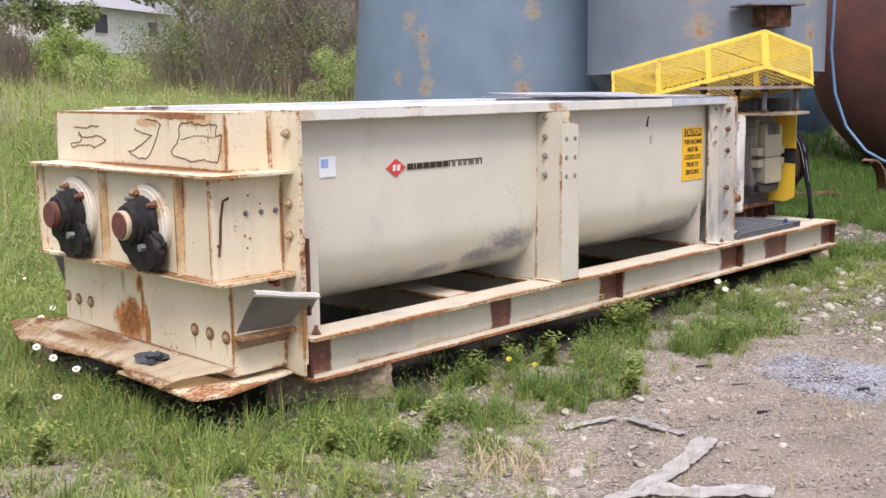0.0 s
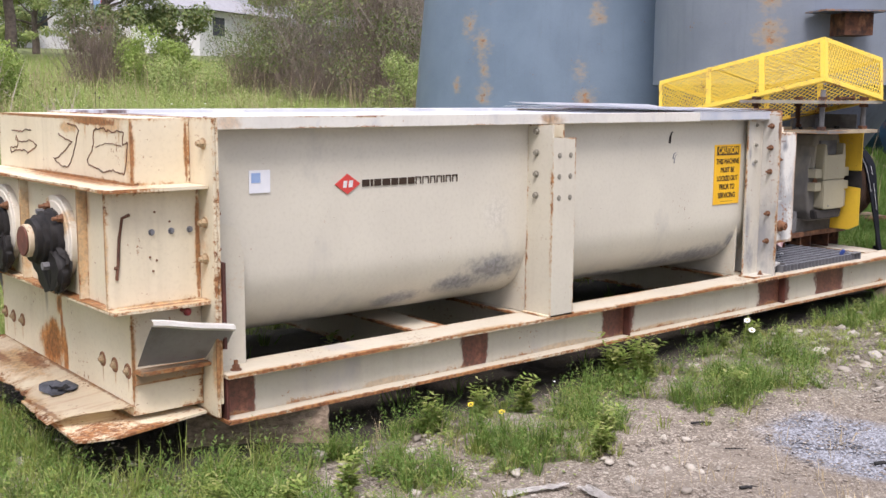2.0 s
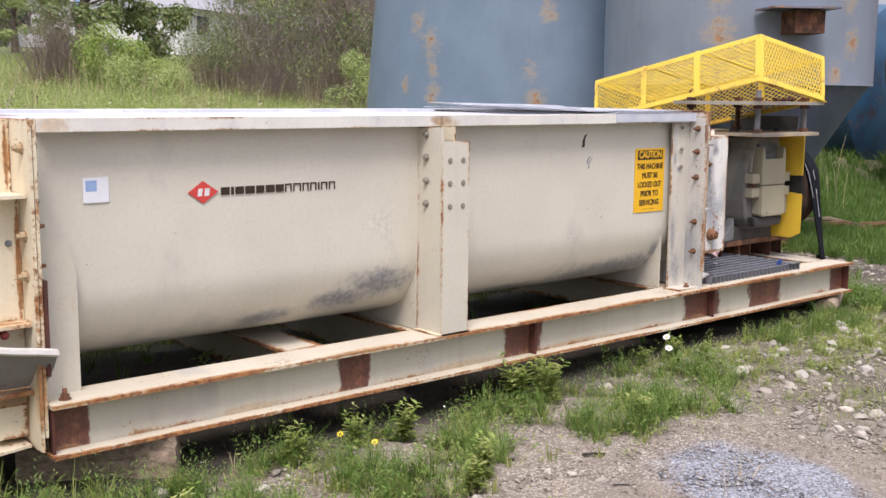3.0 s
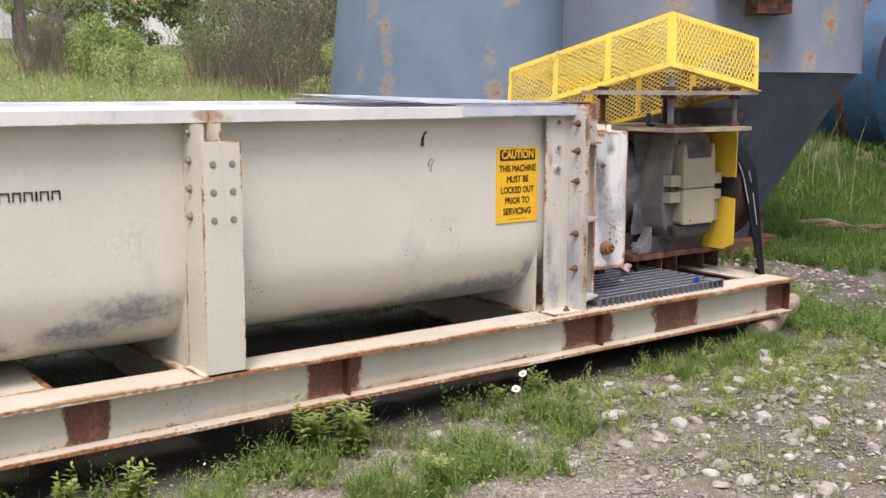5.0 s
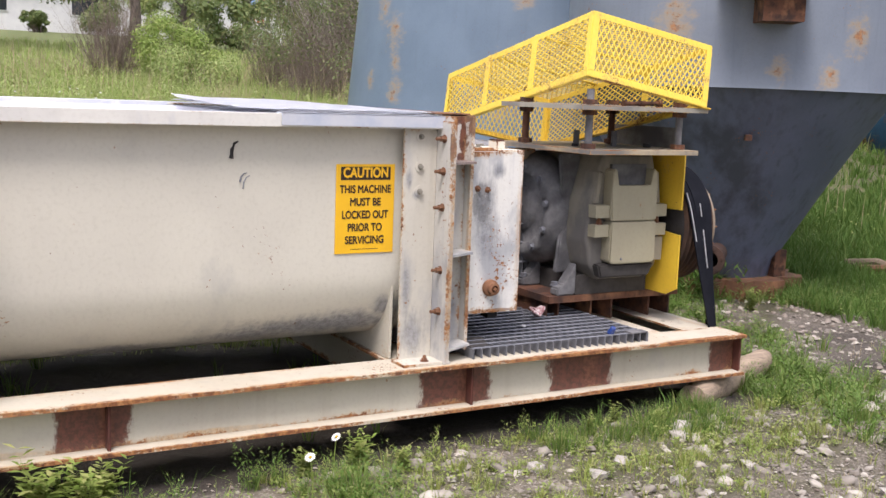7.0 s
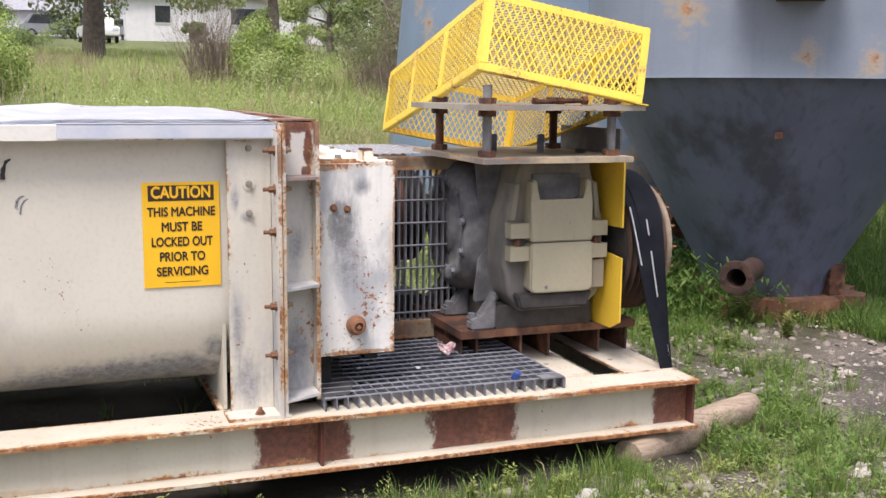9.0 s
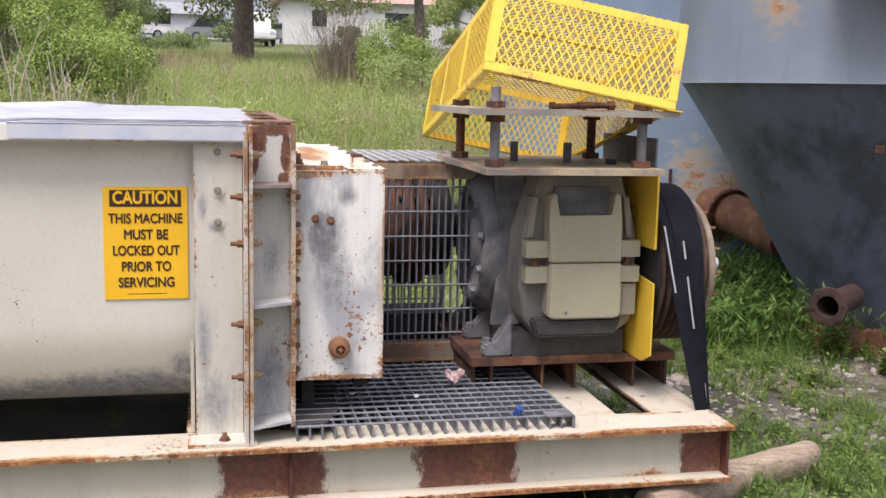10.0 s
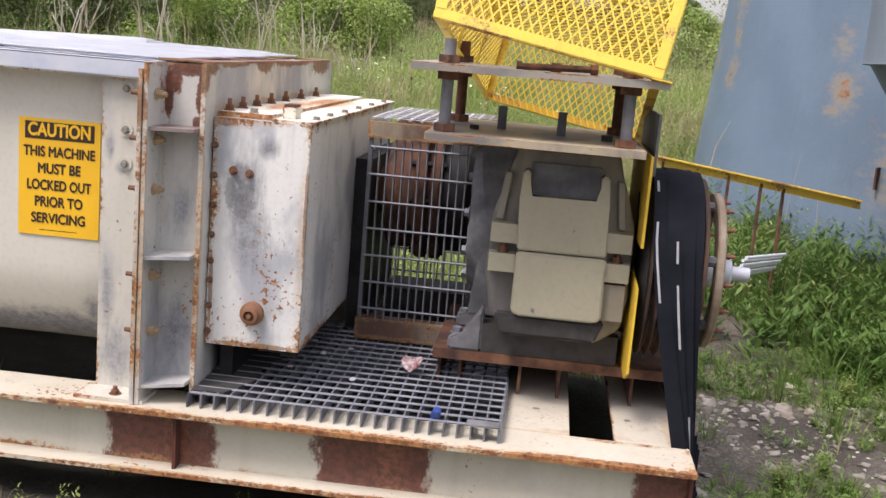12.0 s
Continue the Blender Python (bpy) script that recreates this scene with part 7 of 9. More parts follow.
# ---- houses, cars and lawn beyond the meadow ----
def house(place, yaw, wide, deep, tall, roof_mat, label, windows, hip=False):
    """A bungalow: walls, roof with eaves, windows (offset along the front, width, height)."""
    g = float(height_at(place[0], place[1]))
    ob = thing("house", (0, 0, 0), label, "house", "houses beyond the meadow")
    bm = blank()
    slab(bm, -wide / 2, wide / 2, -deep / 2, deep / 2, -0.4, tall, 0.05)
    part("wall", bm, SIDING, ob)
    bm = blank()
    e, ridge = 0.45, tall + deep * 0.22
    inset = deep / 2 if hip else 0.0
    v = [bm.verts.new(p) for p in ((-wide / 2 - e, -deep / 2 - e, tall), (wide / 2 + e, -deep / 2 - e, tall), (wide / 2 + e, deep / 2 + e, tall), (-wide / 2 - e, deep / 2 + e, tall),
                                   (-wide / 2 - e + inset, 0, ridge), (wide / 2 + e - inset, 0, ridge))]
    for q in ((0, 1, 5, 4), (2, 3, 4, 5), (0, 4, 3), (1, 2, 5), (3, 2, 1, 0)):
        bm.faces.new([v[i] for i in q])
    part("roof", bm, roof_mat, ob)
    for off, w, h in windows:
        bm = blank()
        slab(bm, off - w / 2 - 0.08, off + w / 2 + 0.08, -deep / 2 - 0.06, -deep / 2 - 0.005, 1.0, 1.0 + h + 0.16, 0.02)
        win = part("window", bm, SIDING, ob)
        bm = blank()
        slab(bm, off - w / 2, off + w / 2, -deep / 2 - 0.075, -deep / 2 - 0.062, 1.08, 1.08 + h, 0.02)
        part("pane", bm, DARK_GLASS, win)
    ob.matrix_basis = pose(place[0], place[1], g, 0, 0, yaw)
    return ob


house((-70, 37.5), 118, 11, 7, 2.7, ROOF_GREY, "white sided house with a grey hip roof behind shrubs", ((-3.4, 1.4, 1.2), (3.0, 1.2, 1.0)), True)
house((-78, 37), 112, 8, 8, 5.2, ROOF_GREY, "taller white house with a grey roof", ((-2, 1.2, 1.4), (1.8, 1.2, 1.4)))
house((-80, 17.6), 92, 12, 8, 2.8, ROOF_RED, "white bungalow with a faded red roof", ((-3.6, 1.0, 1.1), (2.2, 2.4, 1.1)))
house((-78, 28.5), 98, 9, 8, 3.0, ROOF_GREY, "white sided house among trees", ((-1.6, 0.9, 1.3), (2.6, 0.9, 1.3)))
house((-92, 5.0), 88, 5, 5, 1.9, ROOF_GREY, "small white house at the far road", ((-1.6, 0.9, 1.2),))


def car(place, yaw, paint, label, tall=1.45, group="cars parked by the far road"):
    """A parked car with body, cabin, wheels and lamps."""
    g = float(height_at(place[0], place[1]))
    ob = thing("car", (0, 0, 0), label, "car", group)
    bm = blank()
    prism(bm, [(-2.15, 0.35), (2.15, 0.35), (2.2, 0.6), (2.1, 0.85), (1.2, 0.95), (-1.9, 0.98), (-2.15, 0.85)], "y", -0.86, 0.86)
    bmesh.ops.bevel(bm, geom=bm.edges[:], offset=0.05, segments=2, affect="EDGES")
    part("body", bm, paint, ob)
    bm = blank()
    prism(bm, [(1.15, 0.95), (0.55, tall), (-1.3, tall), (-1.85, 0.96)], "y", -0.74, 0.74)
    bmesh.ops.bevel(bm, geom=bm.edges[:], offset=0.05, segments=2, affect="EDGES")
    cabin = part("cabin", bm, paint, ob)
    for side in (-1, 1):
        bm = blank()
        prism(bm, [(0.95, 1.0), (0.5, tall - 0.1), (-1.2, tall - 0.1), (-1.6, 1.0)], "y", side * 0.742, side * 0.75)
        part("side_window", bm, DARK_GLASS, cabin)
    for x in (-1.35, 1.35):
        for side in (-1, 1):
            bm = blank()
            rod(bm, (x, side * 0.72, 0.33), (x, side * 0.88, 0.33), 0.33, seg=20, bevel=0.03)
            wheel = part("wheel", bm, TYRE, ob)
            bm = blank()
            rod(bm, (x, side * 0.875, 0.33), (x, side * 0.89, 0.33), 0.19, seg=16)
            part("rim", bm, CAR_SILVER, wheel)
    for x, m in ((2.16, LABEL_WHITE), (-2.12, LOGO_RED)):
        for y in (-0.62, 0.62):
            bm = blank()
            slab(bm, x - 0.04, x + 0.05, y - 0.14, y + 0.14, 0.66, 0.80, 0.02)
            part("lamp", bm, m, ob)
    ob.matrix_basis = pose(place[0], place[1], g, 0, 0, yaw)
    return ob


car((-80, 7.2), 88, CAR_SILVER, "silver sport utility car parked by the far road", 1.7)
car((-84, 1.6), 95, CAR_WHITE, "white car parked by the far road")
car((-78, 11.8), 90, CAR_SILVER, "grey saloon car parked by the far road")
car((-64, 9.3), 5, CAR_WHITE, "white van parked on the lawn edge", 1.9)
car((-82, 13.5), 92, CAR_WHITE, "white saloon parked beside the bungalow")

# flag on the porch of the house
flag = thing("porch_flag", (-62, 26.3, float(height_at(-62, 26.3))), "small striped red and white flag on a pole", "flag")
fx, fy, fz = -62, 26.3, float(height_at(-62, 26.3))
bm = blank()
rod(bm, (fx, fy, fz), (fx, fy, fz + 3.2), 0.03, seg=8)
part("pole", bm, GALV, flag)
for i in range(7):
    bm = blank()
    slab(bm, fx - 0.01, fx + 0.01, fy + 0.03 + 0.13 * i, fy + 0.16 + 0.13 * i, fz + 1.5, fz + 3.1, 0.02)
    part("stripe", bm, LOGO_RED if i % 2 else WHITE_MARK, flag)
bm = blank()
slab(bm, fx + 0.011, fx + 0.02, fy + 0.03, fy + 0.45, fz + 2.3, fz + 3.1, 0.02)
part("canton", bm, LABEL_BLUE, flag)

# lawn and road strip in front of the houses: set a hand above the sheet
def strip(name, x0, x1, y0, y1, material, label, lift):
    xs, ys = np.linspace(x0, x1, 10), np.linspace(y0, y1, 14)
    bm = blank()
    grid = [[bm.verts.new((x, y, float(height_at(x, y)) + lift)) for y in ys] for x in xs]
    for i in range(len(xs) - 1):
        for j in range(len(ys) - 1):
            bm.faces.new((grid[i][j], grid[i + 1][j], grid[i + 1][j + 1], grid[i][j + 1]))
    bmesh.ops.solidify(bm, geom=bm.faces[:], thickness=0.1)
    return single(name, bm, material, label, name, kind="structure")


strip("road", -90, -84, -60, 60, plain("asphalt", (0.17, 0.17, 0.17), (0.13, 0.13, 0.13), 3.0, 0.9), "pale grey asphalt road before the houses", 0.05)
strip("lawn", -76, -40, -40, 50, plain("mown_lawn", (0.22, 0.27, 0.10), (0.28, 0.31, 0.13), 1.2, 0.9), "mown lawn in front of the houses", 0.04)


# ---- plants ----
def raw_mesh(name, verts, faces, material):
    """A mesh from arrays: verts (n, 3) and triangles or quads (m, 3 or 4)."""
    data = bpy.data.meshes.new(name)
    k = faces.shape[1]
    data.vertices.add(len(verts))
    data.vertices.foreach_set("co", verts.astype(np.float32).ravel())
    data.loops.add(faces.size)
    data.loops.foreach_set("vertex_index", faces.astype(np.int32).ravel())
    data.polygons.add(len(faces))
    data.polygons.foreach_set("loop_start", np.arange(0, faces.size, k, dtype=np.int32))
    data.update(calc_edges=True)
    data.materials.append(material)
    return data


def blades(name, pos, tall, wide, lean, material, label, seed, away=None):
    """Grass: each blade a bent, tapering strip of three triangles. One object of kind stuff."""
    r = np.random.default_rng(seed)
    n = len(pos)
    turn = r.uniform(0, 2 * np.pi, n)
    side = np.stack([np.cos(turn), np.sin(turn), np.zeros(n)], -1)
    fall = r.uniform(0, 2 * np.pi, n)
    bend = (np.stack([np.cos(fall), np.sin(fall), np.zeros(n)], -1) if away is None else away + 0.35 * np.stack([np.cos(fall), np.sin(fall), np.zeros(n)], -1)) * (lean * r.uniform(0.2, 1.4, n))[:, None]
    up = np.array([0, 0, 1.0])
    h, w = tall[:, None], wide[:, None]
    v = np.empty((n, 5, 3))
    v[:, 0], v[:, 1] = pos - side * w * 0.5, pos + side * w * 0.5
    mid = pos + up * h * 0.55 + bend * h * 0.3
    v[:, 2], v[:, 3] = mid - side * w * 0.4, mid + side * w * 0.4
    v[:, 4] = pos + up * h * (1 - 0.35 * lean * r.uniform(0, 1, n))[:, None] + bend * h
    i = np.arange(n)[:, None] * 5
    f = np.concatenate([i + [0, 1, 3], i + [0, 3, 2], i + [2, 3, 4]], 1).reshape(-1, 3)
    ob = new(name, raw_mesh(name, v.reshape(-1, 3), f, material))
    return tagged(ob, label, "grass", kind="stuff")


def sow(n, x0, x1, y0, y1, keep, seed, clump=0.0):
    """Places on the ground, kept with the chance that keep(x, y) gives."""
    r = np.random.default_rng(seed)
    x, y = r.uniform(x0, x1, n), r.uniform(y0, y1, n)
    ok = r.uniform(0, 1, n) < keep(x, y)
    x, y = x[ok], y[ok]
    if clump:
        gx, gy = r.normal(0, clump, (2, len(x)))
        cx, cy = np.round(x / (clump * 5)) * clump * 5, np.round(y / (clump * 5)) * clump * 5
        j = r.uniform(0, 1, len(x)) < 0.55
        h1, h2 = np.sin(cx * 91.7 + cy * 47.3) * clump * 2.4, np.cos(cx * 37.1 - cy * 73.9) * clump * 2.4
        x, y = np.where(j, cx + h1 + gx, x), np.where(j, cy + h2 + gy, y)
    return np.stack([x, y, height_at(x, y) - 0.01], -1), r


def free_of_skid(x, y):
    return ~((x > -5.62) & (x < -3.54) & (y > 2.42) & (y < 8.34))


def yard_keep(x, y):
    return np.clip(veg_at(x, y) * 1.25 - 0.12, 0, 1) * free_of_skid(x, y)


def tufts(name, n, x0, x1, y0, y1, keep, few, many, low, high, spread, wide, material, label, seed):
    """Grass in tufts: blades that lean outwards from the heart of each tuft."""
    hearts, r = sow(n, x0, x1, y0, y1, keep, seed)
    k = r.integers(few, many, len(hearts))
    size = r.uniform(0.45, 1.0, len(hearts)) ** 1.4
    i = np.repeat(np.arange(len(hearts)), k)
    ang, rad = r.uniform(0, 2 * np.pi, len(i)), np.abs(r.normal(0, 1, len(i)))
    out = np.stack([np.cos(ang), np.sin(ang), np.zeros(len(i))], -1)
    pos = hearts[i] + out * (rad * spread * size[i])[:, None]
    pos[:, 2] = height_at(pos[:, 0], pos[:, 1]) - 0.008
    tall = (low + (high - low) * size[i]) * r.uniform(0.45, 1.1, len(i))
    return blades(name, pos, tall, np.full(len(i), wide) * r.uniform(0.6, 1.4, len(i)), np.clip(0.25 + 0.35 * rad, 0, 1.3), material, label, seed, out)


def leaf_carpet(name, n, x0, x1, y0, y1, keep, size, top, material, label, seed):
    """Small broad leaves close to the ground: clover, plantain and the like."""
    p, r = sow(n, x0, x1, y0, y1, keep, seed, 0.035)
    n = len(p)
    p[:, 2] += r.uniform(0.012, top, n)
    a = r.uniform(0, 2 * np.pi, n)
    d = np.stack([np.cos(a), np.sin(a), r.uniform(-0.25, 0.55, n)], -1)
    e = np.stack([-np.sin(a), np.cos(a), r.uniform(-0.3, 0.3, n)], -1)
    s = (size * r.uniform(0.5, 1.5, n))[:, None]
    v = np.stack([p - d * s * 0.5, p + e * s * 0.3, p + d * s * 0.5, p - e * s * 0.3], 1)
    f = np.arange(n)[:, None] * 4 + [0, 1, 2, 3]
    return tagged(new(name, raw_mesh(name, v.reshape(-1, 3), f, material)), label, "weeds", kind="stuff")


def lush(x, y):
    return np.clip(veg_at(x, y) - 0.4, 0, 1) * 1.8 * free_of_skid(x, y)


south = lambda x, y: free_of_skid(x, y) * np.clip((0.55 + 0.6 * wavy(x * 1.4, y * 1.4, 5)) * (0.12 + step(wavy(x * 3.6, y * 3.6, 7), 0.28, 0.62)) - 0.45 * step(x, -4.3, -2.8), 0, 1)
rough = lambda x, y: np.clip(-0.1 + 1.5 * wavy(x * 1.1, y * 1.1, 8) - 0.25 * step(x, -3.4, -2.4) - bald_at(x, y), 0.02, 1)
def herbs(name, n, x0, x1, y0, y1, keep, low, high, leaf, material, label, seed, rungs=14):
    """Upright fine-leaved herbs: thin stems set with small leaves."""
    hearts, r = sow(n, x0, x1, y0, y1, keep, seed)
    i = np.repeat(np.arange(len(hearts)), r.integers(2, 7, len(hearts)))
    m = len(i)
    foot = hearts[i] + np.stack([*r.normal(0, 0.022, (2, m)), np.zeros(m)], -1)
    tall = (low + (high - low) * r.uniform(0, 1, len(hearts))[i] ** 1.3) * r.uniform(0.6, 1.1, m)
    lean = np.stack([*r.normal(0, 0.22, (2, m)), np.zeros(m)], -1)
    f = np.linspace(0.12, 1.0, rungs)
    c = foot[:, None] + tall[:, None, None] * (f[None, :, None] * np.array([0, 0, 1.0]) + f[None, :, None] ** 2 * lean[:, None])
    c = c.reshape(-1, 3)
    k = len(c)
    a = r.uniform(0, 2 * np.pi, k)
    d = np.stack([np.cos(a), np.sin(a), r.uniform(0.1, 0.9, k)], -1)
    e = np.stack([-np.sin(a), np.cos(a), r.uniform(-0.2, 0.2, k)], -1)
    s = (leaf * r.uniform(0.6, 1.4, k) * np.tile(1.25 - 0.55 * f, m))[:, None]
    v = np.stack([c, c + d * s * 0.5 + e * s * 0.13, c + d * s, c + d * s * 0.5 - e * s * 0.13], 1)
    q = np.arange(k)[:, None] * 4 + [0, 1, 2, 3]
    return tagged(new(name, raw_mesh(name, v.reshape(-1, 3), q, material)), label, "weeds", kind="stuff")


herbs("fine_herbs", 1800, -3.54, -1.6, 1.4, 8.6, yard_keep, 0.03, 0.13, 0.017, WEED, "fine-leaved green herbs between the stones", 61)
herbs("fine_herbs", 1500, -3.53, -2.6, 2.6, 6.3, lush, 0.07, 0.20, 0.018, GRASS_DARK, "dark fine-leaved herbs along the skid", 62)
herbs("fine_herbs", 2100, -7.0, -2.6, 0.0, 2.9, south, 0.04, 0.20, 0.02, GRASS, "fine-leaved herbs at the end of the mixer", 63)
herbs("fine_herbs", 800, -7.0, -2.9, 0.0, 2.9, south, 0.05, 0.18, 0.02, GRASS_DARK, "dark fine-leaved herbs at the end of the mixer", 64)
herbs("fine_herbs", 4200, -9.0, -2.2, 8.35, 11.5, rough, 0.04, 0.18, 0.024, GRASS_DARK, "fine-leaved herbs round the hopper", 65)
herbs("meadow_herbs", 6000, -12, -5.65, 0.5, 9.5, lambda x, y: 1 - step(x, -8.0, -6.6) * step(y, 7.9, 8.5), 0.12, 0.45, 0.032, WEED, "leafy upright herbs in the meadow", 66, 12)
herbs("meadow_herbs", 6500, -22, -12, -3.0, 16.0, lambda x, y: 0.3 + 0.7 * wavy(x * 0.7, y * 0.7, 21), 0.2, 0.6, 0.045, MEADOW, "leafy upright herbs further up the meadow", 67, 11)
herbs("meadow_herbs", 5000, -16, -5.7, -1.0, 10.0, lambda x, y: (1 - step(x, -8.0, -6.6) * step(y, 7.9, 8.5)) * (wavy(x * 0.9, y * 0.9, 23) > 0.45), 0.15, 0.5, 0.034, MEADOW, "pale yellow-green herbs in the meadow", 68, 9)
tufts("yard_grass", 2600, -3.54, -0.6, 0.2, 8.8, yard_keep, 8, 26, 0.02, 0.10, 0.03, 0.0036, GRASS, "short tufts of yard grass between stones", 21)
tufts("tall_yard_grass", 620, -3.52, -2.6, 2.7, 6.1, lush, 12, 34, 0.05, 0.19, 0.03, 0.0034, GRASS_DARK, "taller dark grass tufts along the skid", 22)
thin = lambda x, y: free_of_skid(x, y) * (0.15 + 0.6 * step(wavy(x * 3.1, y * 3.1, 41), 0.35, 0.65)) * step(y, 5.6, 6.4)
tufts("stony_grass", 1500, -3.5, -1.0, 5.6, 9.2, thin, 5, 16, 0.02, 0.09, 0.03, 0.003, GRASS, "thin yellow-green grass among pale stones", 76)
tufts("rail_grass", 230, -3.56, -3.22, 7.0, 8.0, lambda x, y: 0.25 + 0.75 * (wavy(x * 5, y * 5, 9) > 0.45), 8, 24, 0.04, 0.13, 0.035, 0.0036, GRASS_DARK, "dark green grass along the end of the skid", 88)
herbs("fine_herbs", 700, -3.5, -1.0, 5.6, 9.2, thin, 0.03, 0.10, 0.014, WEED, "small herbs among pale stones", 77)
leaf_carpet("low_weeds", 26000, -3.54, -0.6, 0.2, 8.6, yard_keep, 0.017, 0.06, WEED, "low broad-leaved weeds between stones", 23)
leaf_carpet("low_weeds", 20000, -3.5, -2.4, 2.4, 6.2, lush, 0.015, 0.11, GRASS_DARK, "dark clover along the skid", 24)
tufts("rough_grass", 2600, -8.5, -2.6, -0.6, 2.85, south, 12, 36, 0.04, 0.18, 0.04, 0.0042, MEADOW, "rough grass tufts at the end of the mixer", 25)
tufts("rough_grass", 500, -7.5, -3.2, 0.2, 2.9, south, 14, 34, 0.06, 0.2, 0.03, 0.004, GRASS_DARK, "dark grass tufts at the end of the mixer", 26)
leaf_carpet("low_weeds", 24000, -8.0, -2.8, -0.4, 2.9, south, 0.016, 0.13, WEED, "low clover and weeds at the end of the mixer", 27)
tufts("rough_grass", 6000, -8.2, -1.5, 8.35, 16.5, rough, 14, 50, 0.03, 0.16, 0.05, 0.0045, GRASS_DARK, "rough grass tufts round the hopper", 28)
leaf_carpet("low_weeds", 60000, -8.4, -2.2, 8.35, 14.0, rough, 0.022, 0.10, GRASS_DARK, "low weeds round the hopper", 29)
drier = lambda x, y: free_of_skid(x, y) * np.clip(0.15 + 0.9 * step(wavy(x * 2.3, y * 2.3, 12), 0.45, 0.75), 0, 1)
tufts("dry_grass", 900, -5.5, -1.4, 0.3, 5.0, drier, 2, 7, 0.04, 0.18, 0.03, 0.0022, STRAW, "thin dry straw-coloured grass between the green", 37)
tufts("dry_grass", 700, -6.5, -1.6, 5.0, 12.5, drier, 2, 6, 0.04, 0.14, 0.03, 0.0024, STRAW, "thin dry straw-coloured grass on the stony ground", 38)
behind = lambda x, y: 1 - step(x, -8.0, -6.6) * step(y, 7.9, 8.5)
tufts("meadow_grass", 5200, -11, -5.62, 1.5, 11.0, behind, 16, 38, 0.08, 0.38, 0.08, 0.0045, MEADOW, "tall pale meadow grass behind the mixer", 30)
tufts("meadow_grass", 6500, -22, -11, -3.0, 20.0, lambda x, y: np.ones_like(x), 14, 36, 0.12, 0.45, 0.13, 0.008, MEADOW, "tall pale meadow grass", 31)
leaf_carpet("meadow_herbs", 60000, -20, -6.0, -2.0, 14.0, lambda x, y: behind(x, y) * (wavy(x * 0.8, y * 0.8, 9) > 0.4), 0.026, 0.26, WEED, "leafy herbs among the meadow grass", 32)
leaf_carpet("white_blossoms", 260, -14, -5.7, 0.5, 9.0, behind, 0.028, 0.42, PETAL, "scattered small white blossoms in the meadow", 39)
p, r = sow(50000, -44, -22, -8.0, 34.0, lambda x, y: np.ones_like(x), 33, 0.2)
blades("meadow_grass", p, r.uniform(0.12, 0.38, len(p)), r.uniform(0.014, 0.028, len(p)), np.full(len(p), 0.35), MEADOW, "meadow grass running to the lawn", 7)
p, r = sow(3800, -21, -7.0, -1.0, 16.0, lambda x, y: behind(x, y) * (0.25 + 0.75 * (wavy(x, y, 3) > 0.6)), 34, 0.3)
blades("dry_stalks", p, r.uniform(0.5, 1.1, len(p)), r.uniform(0.004, 0.007, len(p)), np.full(len(p), 0.22), STRAW, "dry straw-coloured stalks in the meadow", 8)
tufts("lee_grass", 5200, -9.0, -2.0, 10.6, 17.0, lambda x, y: 0.5 + 0.5 * wavy(x, y, 4), 16, 44, 0.05, 0.24, 0.06, 0.007, LEAF_SHADY, "dense dark grass past the hopper", 40)
tufts("rough_grass", 2200, -14.5, -6.5, 11.0, 30.0, lambda x, y: 0.8 + 0 * x, 14, 40, 0.06, 0.30, 0.10, 0.014, LEAF_SHADY, "rough grass round the far tanks", 35)
tufts("shaded_grass", 60, -5.5, -3.7, 2.8, 8.0, lambda x, y: 0.8 + 0 * x, 8, 20, 0.05, 0.2, 0.03, 0.005, GRASS_DARK, "sparse grass in the shade under the skid", 36)


def seed_heads(n, seed):
    """Brown seed heads on thin dry stalks, one object of kind stuff."""
    p, r = sow(n, -19, -9.5, 1.0, 11.0, lambda x, y: behind(x, y) * (wavy(x * 0.8, y * 0.8, 31) > 0.5), seed)
    n = len(p)
    h = r.uniform(0.25, 0.55, n)
    lean = np.stack([*r.normal(0, 0.06, (2, n)), np.ones(n)], -1) * h[:, None]
    v = []
    for a in (0.0, 1.57):
        side = np.array([math.cos(a), math.sin(a), 0])
        v.append(np.stack([p - side * 0.004, p + side * 0.004, p + lean + side * 0.003, p + lean - side * 0.003], 1))
        v.append(np.stack([p + lean, p + lean + side * 0.013 + [0, 0, 0.02], p + lean + [0, 0, 0.05], p + lean - side * 0.013 + [0, 0, 0.02]], 1))
    v = np.concatenate(v, 0)
    f = np.arange(len(v))[:, None] * 4 + [0, 1, 2, 3]
    return tagged(new("seed_heads", raw_mesh("seed_heads", v.reshape(-1, 3), f, BARK)), "brown seed heads standing in the meadow", "weeds", kind="stuff")


